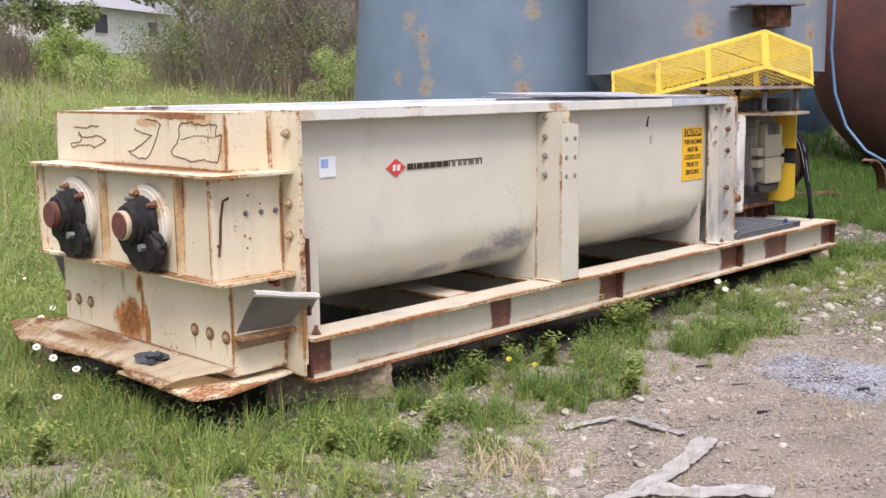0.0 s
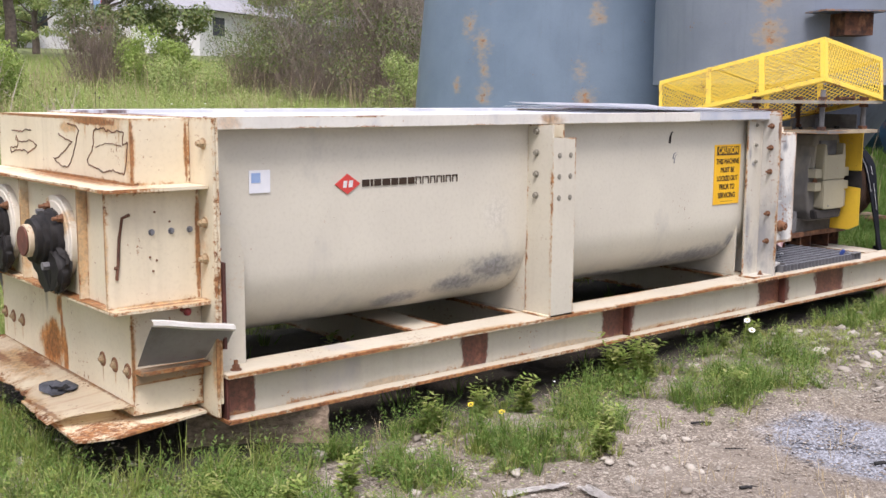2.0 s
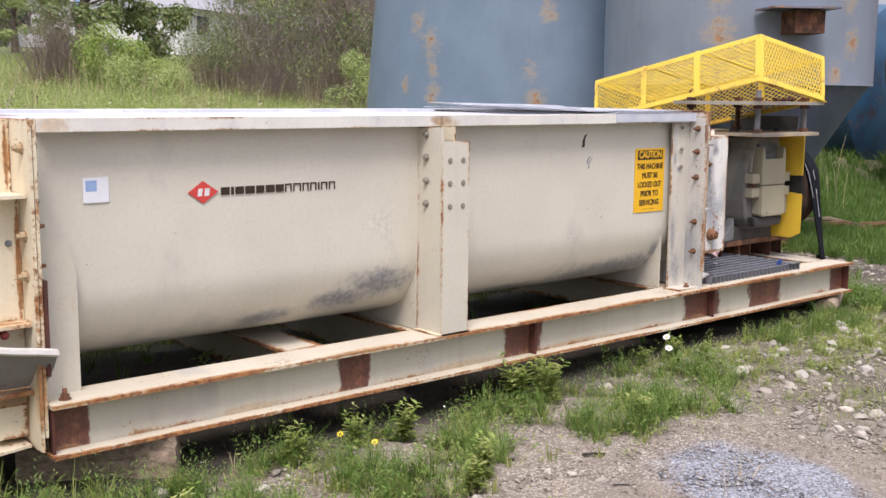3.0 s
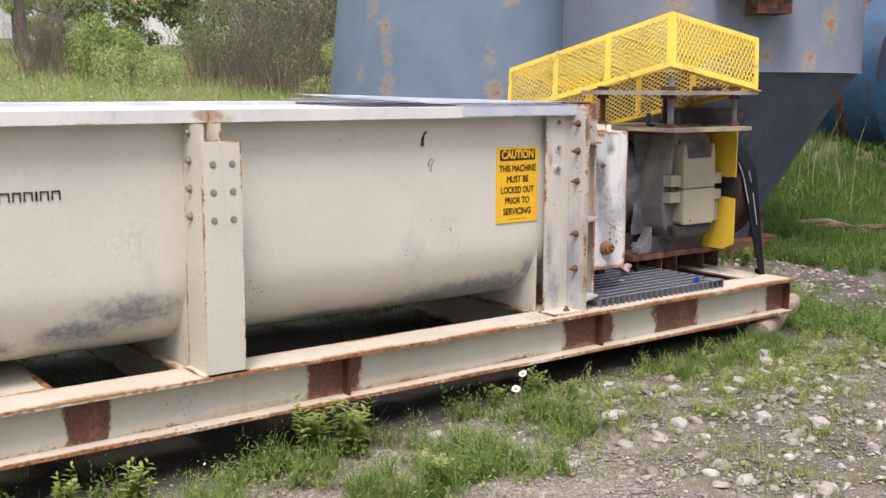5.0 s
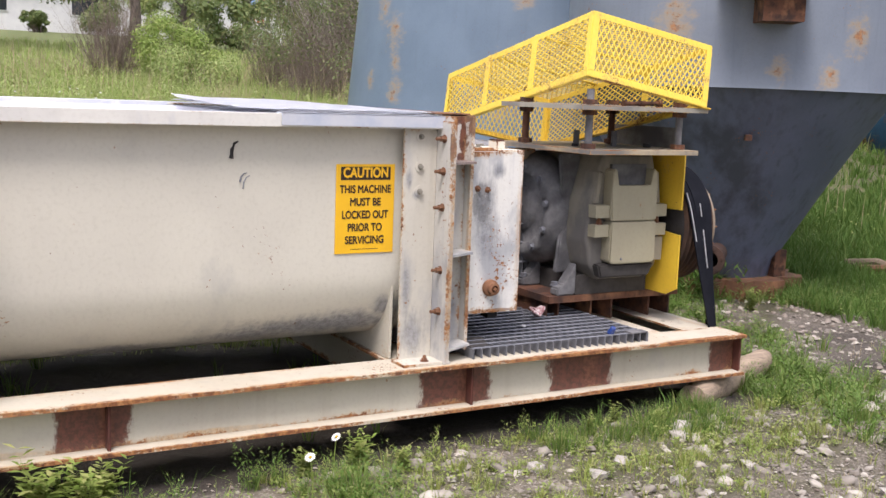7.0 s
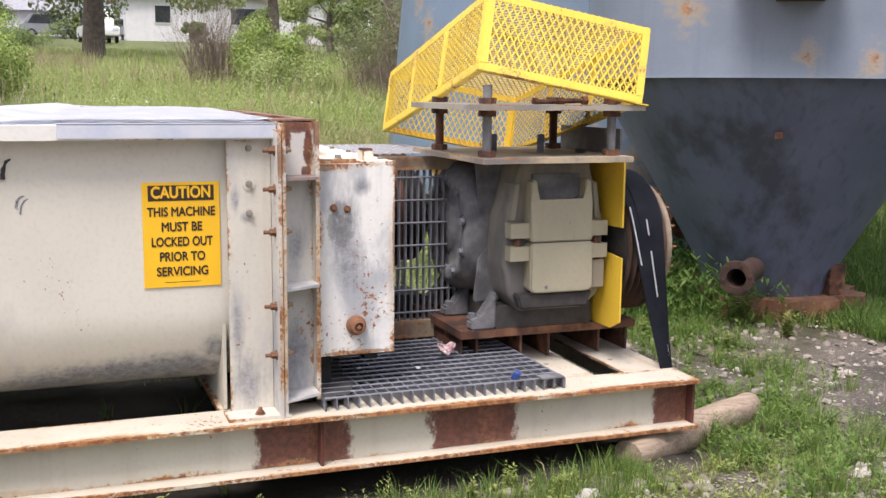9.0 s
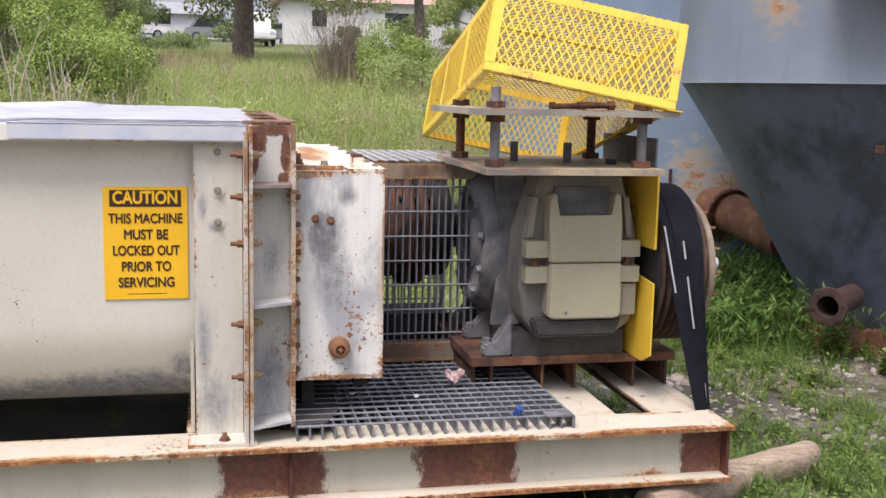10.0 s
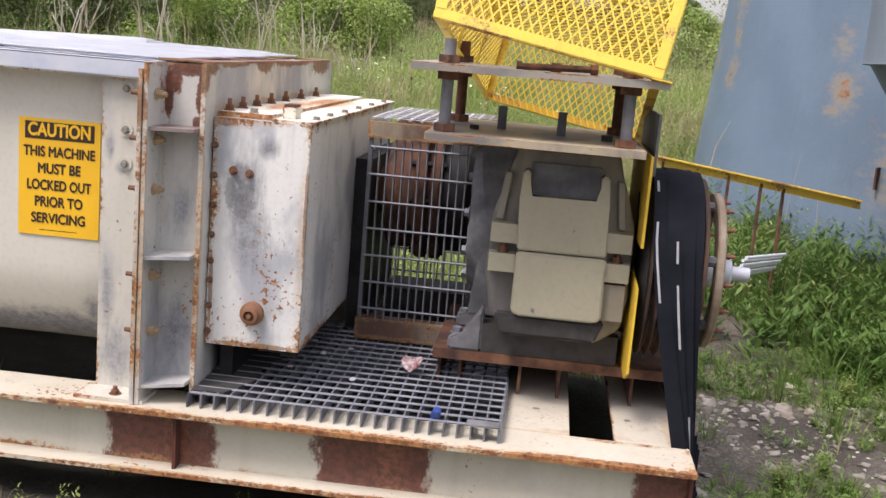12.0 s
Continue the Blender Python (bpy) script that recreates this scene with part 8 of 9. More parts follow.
seed_heads(60, 71)
weed_patch = lambda x, y: behind(x, y) * step(wavy(x * 0.7, y * 0.7, 61), 0.48, 0.72)
herbs("meadow_weeds", 1500, -17, -6.2, 1.5, 11.0, weed_patch, 0.22, 0.55, 0.042, LEAF_SCRUB, "tall leafy weeds in clumps in the meadow", 418, 10)
herbs("meadow_weeds", 700, -20, -8.0, 2.5, 9.0, lambda x, y: step(wavy(x * 0.8, y * 0.8, 67), 0.5, 0.75), 0.35, 0.8, 0.05, WEED, "tall pale green weeds in the meadow", 419, 10)
for a, b, n in ((-11.5, 6.87, 60), (-10.7, 7.32, 45), (-11.1, 5.9, 30)):
    leaf_carpet("white_blossoms", n, a - 0.35, a + 0.35, b - 0.22, b + 0.22, lambda x, y: np.ones_like(x), 0.034, 0.5, PETAL, "cluster of small white blossoms in the meadow", 420 + n)
DEADWEED = leafy("dead_weed", (0.24, 0.175, 0.115), (0.33, 0.25, 0.17), (0.44, 0.36, 0.25))
dead_patch = lambda x, y: np.clip(np.exp(-(((x + 27) / 4.5) ** 2 + ((y - 5.0) / 1.8) ** 2)) + 0.7 * np.exp(-(((x + 19) / 1.5) ** 2 + ((y - 8.0) / 1.3) ** 2)) + 0.6 * np.exp(-(((x + 17.5) / 2.5) ** 2 + ((y - 11.0) / 0.7) ** 2)), 0, 1)
tufts("dead_weeds", 2600, -34, -14, 1.0, 12.5, dead_patch, 5, 14, 0.2, 0.7, 0.10, 0.010, DEADWEED, "brown dead weeds standing in the meadow", 411)
pale_clumps = lambda x, y: sum(np.exp(-(((x - a) / 0.35) ** 2 + ((y - b) / 0.35) ** 2)) for a, b in ((-9.2, 8.3), (-10.6, 9.0), (-13.2, 5.0), (-12.4, 8.2), (-15.0, 9.6), (-14.0, 3.9), (-11.0, 6.4)))
tufts("pale_grass", 2600, -15.6, -8.6, 3.3, 10.2, lambda x, y: np.clip(pale_clumps(x, y), 0, 1), 14, 34, 0.2, 0.6, 0.06, 0.004, STRAW, "tall pale dry grass clumps in the meadow", 412)
shade_patch = lambda x, y: np.clip(1.4 * wavy(x * 0.9, y * 0.9, 51) - 0.62, 0, 1) * behind(x, y)
tufts("dark_meadow_grass", 3600, -20, -5.8, -1.0, 12.0, shade_patch, 12, 30, 0.10, 0.36, 0.09, 0.0055, GRASS, "darker green grass patches in the meadow", 413)
foot = lambda x, y: 0.75 * ((y < 2.44) | (x > -3.56)) + 0 * x
herbs("fine_herbs", 900, -5.6, -3.2, 1.95, 3.1, foot, 0.06, 0.20, 0.020, GRASS_DARK, "dark herbs along the foot of the mixer", 72)
tufts("rough_grass", 380, -5.6, -3.2, 1.95, 3.1, foot, 8, 22, 0.06, 0.25, 0.025, 0.0032, GRASS, "grass along the foot of the mixer", 73)


def leaf_cloud(centres, radii, n, size, seed, droop=0.3, hollow=0.45):
    """Leaves (two triangles each) spread through lumps."""
    r = np.random.default_rng(seed)
    centres, radii = np.asarray(centres, float), np.asarray(radii, float)
    weight = radii[:, 0] * radii[:, 1] * radii[:, 2]
    k = r.choice(len(centres), n, p=weight / weight.sum())
    d = r.normal(0, 1, (n, 3))
    d /= np.linalg.norm(d, axis=1)[:, None]
    rad = hollow + (1 - hollow) * r.uniform(0, 1, n) ** 0.6 + r.normal(0, 0.07, n)
    c = centres[k] + d * rad[:, None] * radii[k]
    face = 0.7 * d + np.array([0, 0, 0.55]) + r.normal(0, 0.38, (n, 3))
    face /= np.linalg.norm(face, axis=1)[:, None]
    a = np.cross(face, r.normal(0, 1, (n, 3)))
    a /= np.linalg.norm(a, axis=1)[:, None]
    b = np.cross(face, a)
    a[:, 2] -= droop
    b /= np.linalg.norm(b, axis=1)[:, None]
    s = (size * r.uniform(0.6, 1.35, n))[:, None]
    v = np.empty((n, 4, 3))
    v[:, 0], v[:, 1], v[:, 2], v[:, 3] = c - a * s * 0.6, c + b * s * 0.32, c + a * s * 0.6, c - b * s * 0.32
    i = np.arange(n)[:, None] * 4
    return v.reshape(-1, 3), (i + [0, 1, 2, 3])


def sticks(paths, seg=4):
    """Many tapering twigs, each a list of (point, radius)."""
    vs, fs = [], []
    for path in paths:
        start = len(vs)
        for j, (p, rr) in enumerate(path):
            for k in range(seg):
                a = 2 * math.pi * k / seg
                vs.append((p[0] + rr * math.cos(a), p[1] + rr * math.sin(a), p[2]))
        for j in range(len(path) - 1):
            for k in range(seg):
                o = start + j * seg
                fs.append((o + k, o + (k + 1) % seg, o + seg + (k + 1) % seg, o + seg + k))
    return np.array(vs), np.array(fs)


def twig_paths(rnd, height, spread, count, thick, lean=0.35, forks=2):
    """Crooked stems that fork, and fork again into fine twigs."""
    out = []

    def shoot(p, way, long, r0, n, bend):
        path = [(p.copy(), r0)]
        for j in range(n):
            way = (way + Vector((rnd.gauss(0, bend), rnd.gauss(0, bend), rnd.gauss(0, bend * 0.6)))).normalized()
            p = p + way * long / n
            path.append((p.copy(), r0 * (1 - 0.88 * (j + 1) / n)))
        out.append(path)
        return path

    for _ in range(count):
        a, s = rnd.uniform(0, 2 * math.pi), rnd.uniform(0.0, 1.0) ** 0.7
        h = height * rnd.uniform(0.5, 1.0) * (1 - 0.25 * s)
        base = Vector((spread * 0.35 * s * math.cos(a), spread * 0.35 * s * math.sin(a), -0.1))
        way = Vector((math.cos(a) * s * spread / height * 0.75, math.sin(a) * s * spread / height * 0.75, 1.0)).normalized()
        stem = shoot(base, way, h, thick, 6, 0.13)
        for _ in range(forks):
            j = rnd.randint(1, 5)
            p0, r0 = stem[j]
            d = Vector((rnd.uniform(-1, 1), rnd.uniform(-1, 1), rnd.uniform(0.3, 1.3))).normalized()
            twig = shoot(p0, d, height * rnd.uniform(0.12, 0.32), max(r0 * 0.6, thick * 0.25), 3, 0.25)
            for _ in range(2):
                d2 = Vector((rnd.uniform(-1, 1), rnd.uniform(-1, 1), rnd.uniform(0.0, 1.0))).normalized()
                shoot(twig[rnd.randint(1, 2)][0], d2, height * rnd.uniform(0.05, 0.14), thick * 0.22, 2, 0.3)
    return out


def bush(name, place, height, spread, stems, leaves, leaf_size, leaf_mat, label, seed, low=0.25, thick=0.02, twig_mat=TWIG, category="bush", lumps=15, group="", forks=2):
    rnd = random.Random(seed)
    g = float(height_at(place[0], place[1]))
    ob = thing(name, (place[0], place[1], g), label, category, group)
    v, f = sticks(twig_paths(rnd, height, spread, stems, thick, forks=forks))
    o = new("twigwork", raw_mesh("twigwork", v, f, twig_mat))
    o.parent = ob
    if leaves:
        cs, rs = [], []
        for i in range(lumps):
            a, s = rnd.uniform(0, 2 * math.pi), rnd.uniform(0.1, 0.85)
            z = height * rnd.uniform(low, 0.92)
            rr = spread * rnd.uniform(0.20, 0.40)
            cs.append((spread * s * math.cos(a), spread * s * math.sin(a), z))
            rs.append((rr, rr, rr * rnd.uniform(0.7, 1.0)))
        v, f = leaf_cloud(cs, rs, leaves, leaf_size, seed)
        o = new("foliage", raw_mesh("foliage", v, f, leaf_mat))
        o.parent = ob
    return ob


THICKET = "thicket shrubs behind the yard"
for i, (x, y, h, s, m) in enumerate(((-18.7, 12.6, 2.9, 1.3, LEAF_DARK), (-17.2, 12.6, 3.9, 1.6, LEAF_MID), (-15.6, 12.9, 4.3, 1.6, LEAF_DARK), (-14.1, 13.0, 4.6, 1.6, LEAF_MID),
                                     (-18.6, 14.8, 4.0, 1.6, LEAF_MID), (-16.6, 15.0, 4.8, 1.9, LEAF_DARK), (-14.2, 15.4, 5.2, 2.0, LEAF_DARK))):
    bush("thicket_shrub", (x, y), h, s, 150, 5200, 0.040, m, "tall half-leafed shrub with grey-brown stems", 50 + i, 0.42, 0.014, group=THICKET, lumps=16, forks=5, twig_mat=TWIG_GREY if i % 2 else TWIG)
for i, (x, y, h, s) in enumerate(((-17.8, 11.4, 1.9, 1.2), (-16.0, 11.5, 2.1, 1.3), (-14.4, 11.6, 2.0, 1.2), (-18.9, 11.9, 1.6, 1.0))):
    bush("twiggy_brush", (x, y), h, s, 130, 2600, 0.035, LEAF_DARK, "tangle of bare brown twigs with few leaves", 70 + i, 0.3, 0.006, forks=6, group="bare brush before the thicket")
bush("green_shrub", (-12.6, 10.9), 1.1, 0.8, 45, 13000, 0.026, LEAF_MID, "low bright green shrub in the grass", 80, 0.2, 0.008)
bush("green_bush", (-18.6, 9.85), 1.3, 0.8, 90, 15000, 0.036, LEAF_LIGHT, "bright green leafy bush in the meadow", 81, 0.08, 0.012, lumps=34)
bush("bare_bush", (-19.25, 8.83), 2.2, 0.9, 150, 200, 0.03, LEAF_DARK, "bare brown twiggy bush standing alone in the meadow", 82, 0.4, 0.009, forks=5)
bush("bare_bush", (-24.0, 11.4), 1.6, 0.9, 80, 300, 0.05, LEAF_DARK, "small bare brown bush near the green bush", 83, 0.4, 0.010, forks=4)
bush("leafy_bush", (-17.6, 9.6), 0.8, 0.9, 30, 6000, 0.035, LEAF_MID, "low dull green bush in the meadow", 84, 0.2, 0.008)
STEMPALE = plain("pale_dead_stem", (0.52, 0.47, 0.38), (0.38, 0.33, 0.26), 3.0, 0.9, 0.0, 0.0)
bush("garden_shrub", (-50, 5.6), 0.6, 1.5, 40, 7000, 0.07, LEAF_SCRUB, "low spreading grey-green shrub on the lawn", 127, 0.2, 0.012)
SCRUB = "scrub at the meadow's edge"
for i, (x, y, h, s, m) in enumerate(((-15.6, 4.6, 1.7, 1.0, LEAF_LIGHT), (-16.6, 3.4, 2.4, 1.3, LEAF_SCRUB), (-17.8, 2.2, 3.0, 1.6, LEAF_SCRUB), (-15.2, 2.6, 1.8, 1.2, LEAF_SCRUB), (-18.8, 4.2, 2.8, 1.3, LEAF_DARK), (-16.8, 0.8, 3.0, 1.6, LEAF_SCRUB),
                                     (-15.0, -0.4, 2.4, 1.4, LEAF_SCRUB), (-18.5, -0.9, 3.4, 1.8, LEAF_DARK), (-16.0, -2.4, 2.9, 1.7, LEAF_SCRUB), (-20.5, 2.6, 3.8, 1.8, LEAF_DARK), (-20.4, 5.0, 1.7, 0.9, LEAF_DARK), (-14.6, 4.9, 1.4, 1.0, LEAF_LIGHT), (-13.8, 3.6, 1.3, 1.0, LEAF_LIGHT), (-13.5, 2.3, 1.3, 1.0, LEAF_SCRUB), (-13.2, 1.2, 1.3, 0.9, LEAF_SCRUB))):
    bush("scrub_bush", (x, y), h, s, 45, 27000, 0.032, m, "dense green leafy scrub bush", 90 + i, 0.12, 0.014, group=SCRUB, lumps=18)
for i, (x, y, h, n) in enumerate(((-12.4, 4.6, 1.7, 8), (-12.5, 3.4, 1.5, 8), (-12.8, 5.1, 1.4, 7), (-12.4, 5.65, 0.7, 14), (-12.5, 2.4, 1.6, 9))):
    bush("bare_bush", (x, y), h, 0.45, n, 0, 0.05, LEAF_DARK, "pale bare stems before green scrub", 110 + i, 0.4, 0.015, twig_mat=STEMPALE, forks=3, group="bare stems before the scrub")
for i, (x, y, h, s) in enumerate(((-44, 19.5, 2.2, 1.6), (-47, 24, 2.6, 1.8), (-72, 15.8, 1.3, 0.9), (-70, 9.0, 2.0, 2.2), (-74, 20.5, 2.4, 1.8), (-72, 25.0, 3.2, 2.2))):
    bush("garden_shrub", (x, y), h, s, 20, 3500, 0.16, LEAF_DARK, "dark green garden shrub near the houses", 120 + i, 0.2, 0.03, group="garden shrubs by the houses")


def tree(place, trunk_r, bare, height, spread, leaves, seed, label, leaf_mat=LEAF_DARK, size=0.2):
    rnd = random.Random(seed)
    g = float(height_at(place[0], place[1]))
    ob = thing("tree", (place[0], place[1], g), label, "tree", "trees before the houses")
    bm = blank()
    tube(bm, [(0.02 * rnd.uniform(-1, 1) * k, 0.02 * rnd.uniform(-1, 1) * k, -0.2 + height * 0.6 * k / 8) for k in range(9)], trunk_r, 14, 0.45)
    data = mesh_of("trunk", bm, BARK, 60)
    o = new("trunk", data)
    o.parent = ob
    cs, rs = [], []
    for i in range(11):
        a, s = 2 * math.pi * i / 11 + rnd.uniform(-0.3, 0.3), rnd.uniform(0.45, 1.0)
        z0 = bare + (height * 0.55 - bare) * rnd.random()
        tip = Vector((spread * s * math.cos(a), spread * s * math.sin(a), z0 + height * rnd.uniform(0.1, 0.35)))
        bm = blank()
        tube(bm, [(0, 0, z0), tuple(tip * 0.45 + Vector((0, 0, z0 * 0.5))), tuple(tip)], trunk_r * 0.34, 8, 0.2)
        o = new("limb", mesh_of("limb", bm, BARK, 60))
        o.parent = ob
        cs.append(tuple(tip))
        rr = spread * rnd.uniform(0.26, 0.42)
        rs.append((rr, rr, rr * 0.75))
    for i in range(9):
        a, s = 2 * math.pi * i / 9 + rnd.uniform(-0.3, 0.3), rnd.uniform(0.45, 1.0)
        rr = spread * rnd.uniform(0.16, 0.26)
        cs.append((spread * s * math.cos(a), spread * s * math.sin(a), bare * rnd.uniform(0.75, 1.15)))
        rs.append((rr, rr, rr * 0.55))
    cs.append((0, 0, height * 0.85))
    rs.append((spread * 0.5, spread * 0.5, spread * 0.4))
    v, f = leaf_cloud(cs, rs, leaves, size, seed)
    o = new("crown", raw_mesh("crown", v, f, leaf_mat))
    o.parent = ob
    return ob


tree((-36, 7.7), 0.38, 2.3, 9.0, 4.6, 46000, 201, "large tree with a thick grey trunk and low limbs", LEAF_DARK, 0.12)
tree((-40, 14.2), 0.24, 2.7, 8.0, 2.4, 15000, 202, "dark-trunked tree before the houses", LEAF_MID, 0.11)
tree((-48.0, 21.2), 0.26, 2.0, 7.0, 2.8, 26000, 203, "slim tree before the white house", LEAF_DARK, 0.10)
tree((-53.5, 19.9), 0.2, 1.0, 6.0, 2.2, 24000, 204, "leafy tree beside the houses", LEAF_MID, 0.11)
tree((-56, 0.5), 0.3, 1.6, 8.0, 4.4, 28000, 205, "leafy tree by the far road", LEAF_DARK, 0.16)
tree((-70, -6), 0.35, 1.6, 9.0, 5.0, 11000, 206, "broad tree by the far road", LEAF_DARK, 0.3)
for i, (x, y) in enumerate(((-96, 45), (-98, 30), (-102, 16), (-100, -4), (-96, -20), (-80, 52), (-60, 48), (-45, 40))):
    tree((x, y), 0.4, 1.5, 11.0, 6.0, 7000, 210 + i, "broad tree behind the houses", LEAF_MID if i % 2 else LEAF_DARK, 0.45)


# ---- stones, weeds, flowers and litter on the yard ----
def stone_mesh(seed, material=STONE):
    rnd = random.Random(seed)
    bm = blank()
    bmesh.ops.create_icosphere(bm, subdivisions=1, radius=1.1)
    off = Vector((rnd.uniform(0, 50), rnd.uniform(0, 50), rnd.uniform(0, 50)))
    for v in bm.verts:
        v.co *= 1 + 0.55 * noise.noise(v.co * 0.9 + off) + rnd.uniform(-0.16, 0.16)
        v.co.z *= 0.55
    return mesh_of("stone", bm, material, 12)


STONES = [stone_mesh(i) for i in range(6)]
rnd = random.Random(5)
for x, y, s in ((-4.11, 2.30, 0.055), (-2.31, 3.11, 0.05), (-2.28, 2.92, 0.045), (-2.48, 4.00, 0.035), (-2.91, 2.32, 0.05), (-2.36, 3.00, 0.03), (-2.97, 6.97, 0.055), (-2.82, 7.23, 0.05), (-2.69, 7.25, 0.04),
                (-2.67, 6.82, 0.06), (-3.16, 6.82, 0.05), (-3.32, 7.68, 0.07), (-3.24, 7.62, 0.06), (-2.86, 7.63, 0.05), (-2.84, 6.48, 0.06), (-2.50, 6.98, 0.07), (-2.30, 7.20, 0.06), (-2.42, 7.9, 0.06),
                (-3.05, 7.15, 0.05), (-2.2, 7.5, 0.07), (-3.47, 3.25, 0.05), (-3.40, 3.42, 0.04), (-6.9, 10.0, 0.10)):
    ob = new("stone", STONES[rnd.randrange(6)])
    ob.matrix_basis = Matrix.LocRotScale((x, y, float(height_at(x, y)) + s * 0.18), Euler((rnd.uniform(-0.2, 0.2), rnd.uniform(-0.2, 0.2), rnd.uniform(0, 6))), (0.75 * s, 0.75 * s * rnd.uniform(0.7, 1.0), 0.75 * s))
    tagged(ob, "pale grey-tan stone lying on the gravel", "stone", "larger stones on the yard")


def gravel(n, x0, x1, y0, y1, lo, hi, seed, keep, material, label):
    """Loose small stones, joined: one object of kind stuff."""
    p, r = sow(n, x0, x1, y0, y1, keep, seed)
    n = len(p)
    base = np.array([(0, 0, 0.6), (1, 0, 0), (0.31, 0.95, 0.05), (-0.81, 0.59, 0), (-0.81, -0.59, 0.05), (0.31, -0.95, 0), (0, 0, -0.5)])
    tri = np.array([(0, 1, 2), (0, 2, 3), (0, 3, 4), (0, 4, 5), (0, 5, 1), (6, 2, 1), (6, 3, 2), (6, 4, 3), (6, 5, 4), (6, 1, 5)])
    if hi > 0.028:
        # flat-topped, angular: a rim of six, a smaller crown of six
        ang = np.arange(6) * np.pi / 3
        base = np.concatenate([np.stack([np.cos(ang), np.sin(ang), np.full(6, -0.35)], -1), np.stack([0.95 * np.cos(ang + 0.3), 0.95 * np.sin(ang + 0.3), np.full(6, 0.12)], -1), np.stack([0.6 * np.cos(ang), 0.6 * np.sin(ang), np.full(6, 0.55)], -1)])
        side = [(k + o, (k + 1) % 6 + o, (k + 1) % 6 + 6 + o) for o in (0, 6) for k in range(6)] + [(k + o, (k + 1) % 6 + 6 + o, k + 6 + o) for o in (0, 6) for k in range(6)]
        tri = np.array(side + [(12, 13, 14), (12, 14, 15), (12, 15, 16), (12, 16, 17)])
    m = len(base)
    s = lo * (hi / lo) ** (r.uniform(0, 1, n) ** 2.2)
    v = base[None] * (1 + np.clip(r.normal(0, 0.32 if m == 7 else 0.2, (n, m, 1)), -0.6, 0.6))
    if m > 7:
        v = v + v[..., :1] * np.array([0, 0, 1.0]) * r.normal(0, 0.3, (n, 1, 1))
    a = r.uniform(0, 2 * np.pi, n)
    c, sn = np.cos(a)[:, None], np.sin(a)[:, None]
    st = r.uniform(0.6, 1.0, n)[:, None]
    x, y, z = v[..., 0], v[..., 1] * st, v[..., 2] * 0.6
    v = np.stack([x * c - y * sn, x * sn + y * c, z], -1) * s[:, None, None] + p[:, None] + np.array([0, 0, 0.012]) + s[:, None, None] * np.array([0, 0, 0.15])
    f = (np.arange(n)[:, None, None] * m + tri[None]).reshape(-1, 3)
    return tagged(new("gravel", raw_mesh("gravel", v.reshape(-1, 3), f, material)), label, "gravel", kind="stuff")


def pebble_material(name, low, high):
    m, t, b = nodes_of(name, 0.9)
    r = t.nodes.new("ShaderNodeNewGeometry").outputs["Random Per Island"]
    col = mix(t, calc(t, "POWER", r, 1.6), low, high)
    col = mix(t, calc(t, "MULTIPLY", ramp(t, fuzz(t, 40.0, 4), 0.4, 0.7), 0.5), col, (0.27, 0.235, 0.20))
    t.links.new(col, b.inputs["Base Color"])
    bump(t, b, fuzz(t, 90.0, 4), 0.4, 0.004)
    return m


PEBBLE = pebble_material("pebbles", (0.17, 0.135, 0.105), (0.50, 0.445, 0.385))
PALE = pebble_material("pale_stones", (0.19, 0.168, 0.138), (0.52, 0.48, 0.41))
gravel(30000, -3.6, -0.6, 0.6, 9.5, 0.0026, 0.0125, 41, lambda x, y: np.clip(0.9 - 0.5 * veg_at(x, y) - 0.45 * step(x, -2.5, -1.8) * step(y, 2.8, 3.8) * (1 - step(y, 5.6, 7)), 0.3, 1), PEBBLE, "small loose gravel on the yard")
gravel(3000, -3.5, -1.0, 5.6, 9.0, 0.005, 0.042, 42, lambda x, y: 0.35 + 0.65 * (wavy(x * 1.5, y * 1.5, 6) > 0.45), PALE, "coarse pale stones beside the skid")
gravel(17000, -3.4, -1.3, 5.7, 8.8, 0.0035, 0.013, 48, lambda x, y: np.clip(0.95 - 0.5 * veg_at(x, y), 0.2, 1) * (0.3 + 0.7 * (wavy(x * 2.1, y * 2.1, 8) > 0.4)), PALE, "pale chippings between the coarse stones")
gravel(420, -3.4, -1.8, 1.6, 4.6, 0.012, 0.035, 43, lambda x, y: 0.6 + 0 * x, PALE, "coarse stones in the grass")
gravel(13000, -6.0, -2.6, 0.3, 2.7, 0.004, 0.022, 46, lambda x, y: 0.25 + 0.6 * step(x, -4.4, -3.2), PEBBLE, "gravel showing between the grass at the end of the mixer")
gravel(30000, -3.3, -0.9, 1.8, 6.4, 0.0028, 0.008, 47, lambda x, y: np.clip(1 - veg_at(x, y), 0.2, 1), PEBBLE, "fine grit on the yard")
gravel(3200, -6.2, -2.2, 8.4, 10.8, 0.007, 0.03, 49, lambda x, y: np.clip(0.9 - veg_at(x, y), 0.1, 1), PALE, "pale stones on the bare ground past the skid")
gravel(1500, -6.2, -2.0, 8.4, 10.6, 0.008, 0.045, 44, lambda x, y: 0.6 * (wavy(x, y, 4) > 0.4), PEBBLE, "stones in the rough ground past the skid")


def ash_material():
    m, t, b = nodes_of("ash_and_cinders", 0.95)
    r = t.nodes.new("ShaderNodeNewGeometry").outputs["Random Per Island"]
    t.links.new(mix(t, calc(t, "POWER", r, 1.5), (0.05, 0.05, 0.057), (0.50, 0.525, 0.58)), b.inputs["Base Color"])
    return m


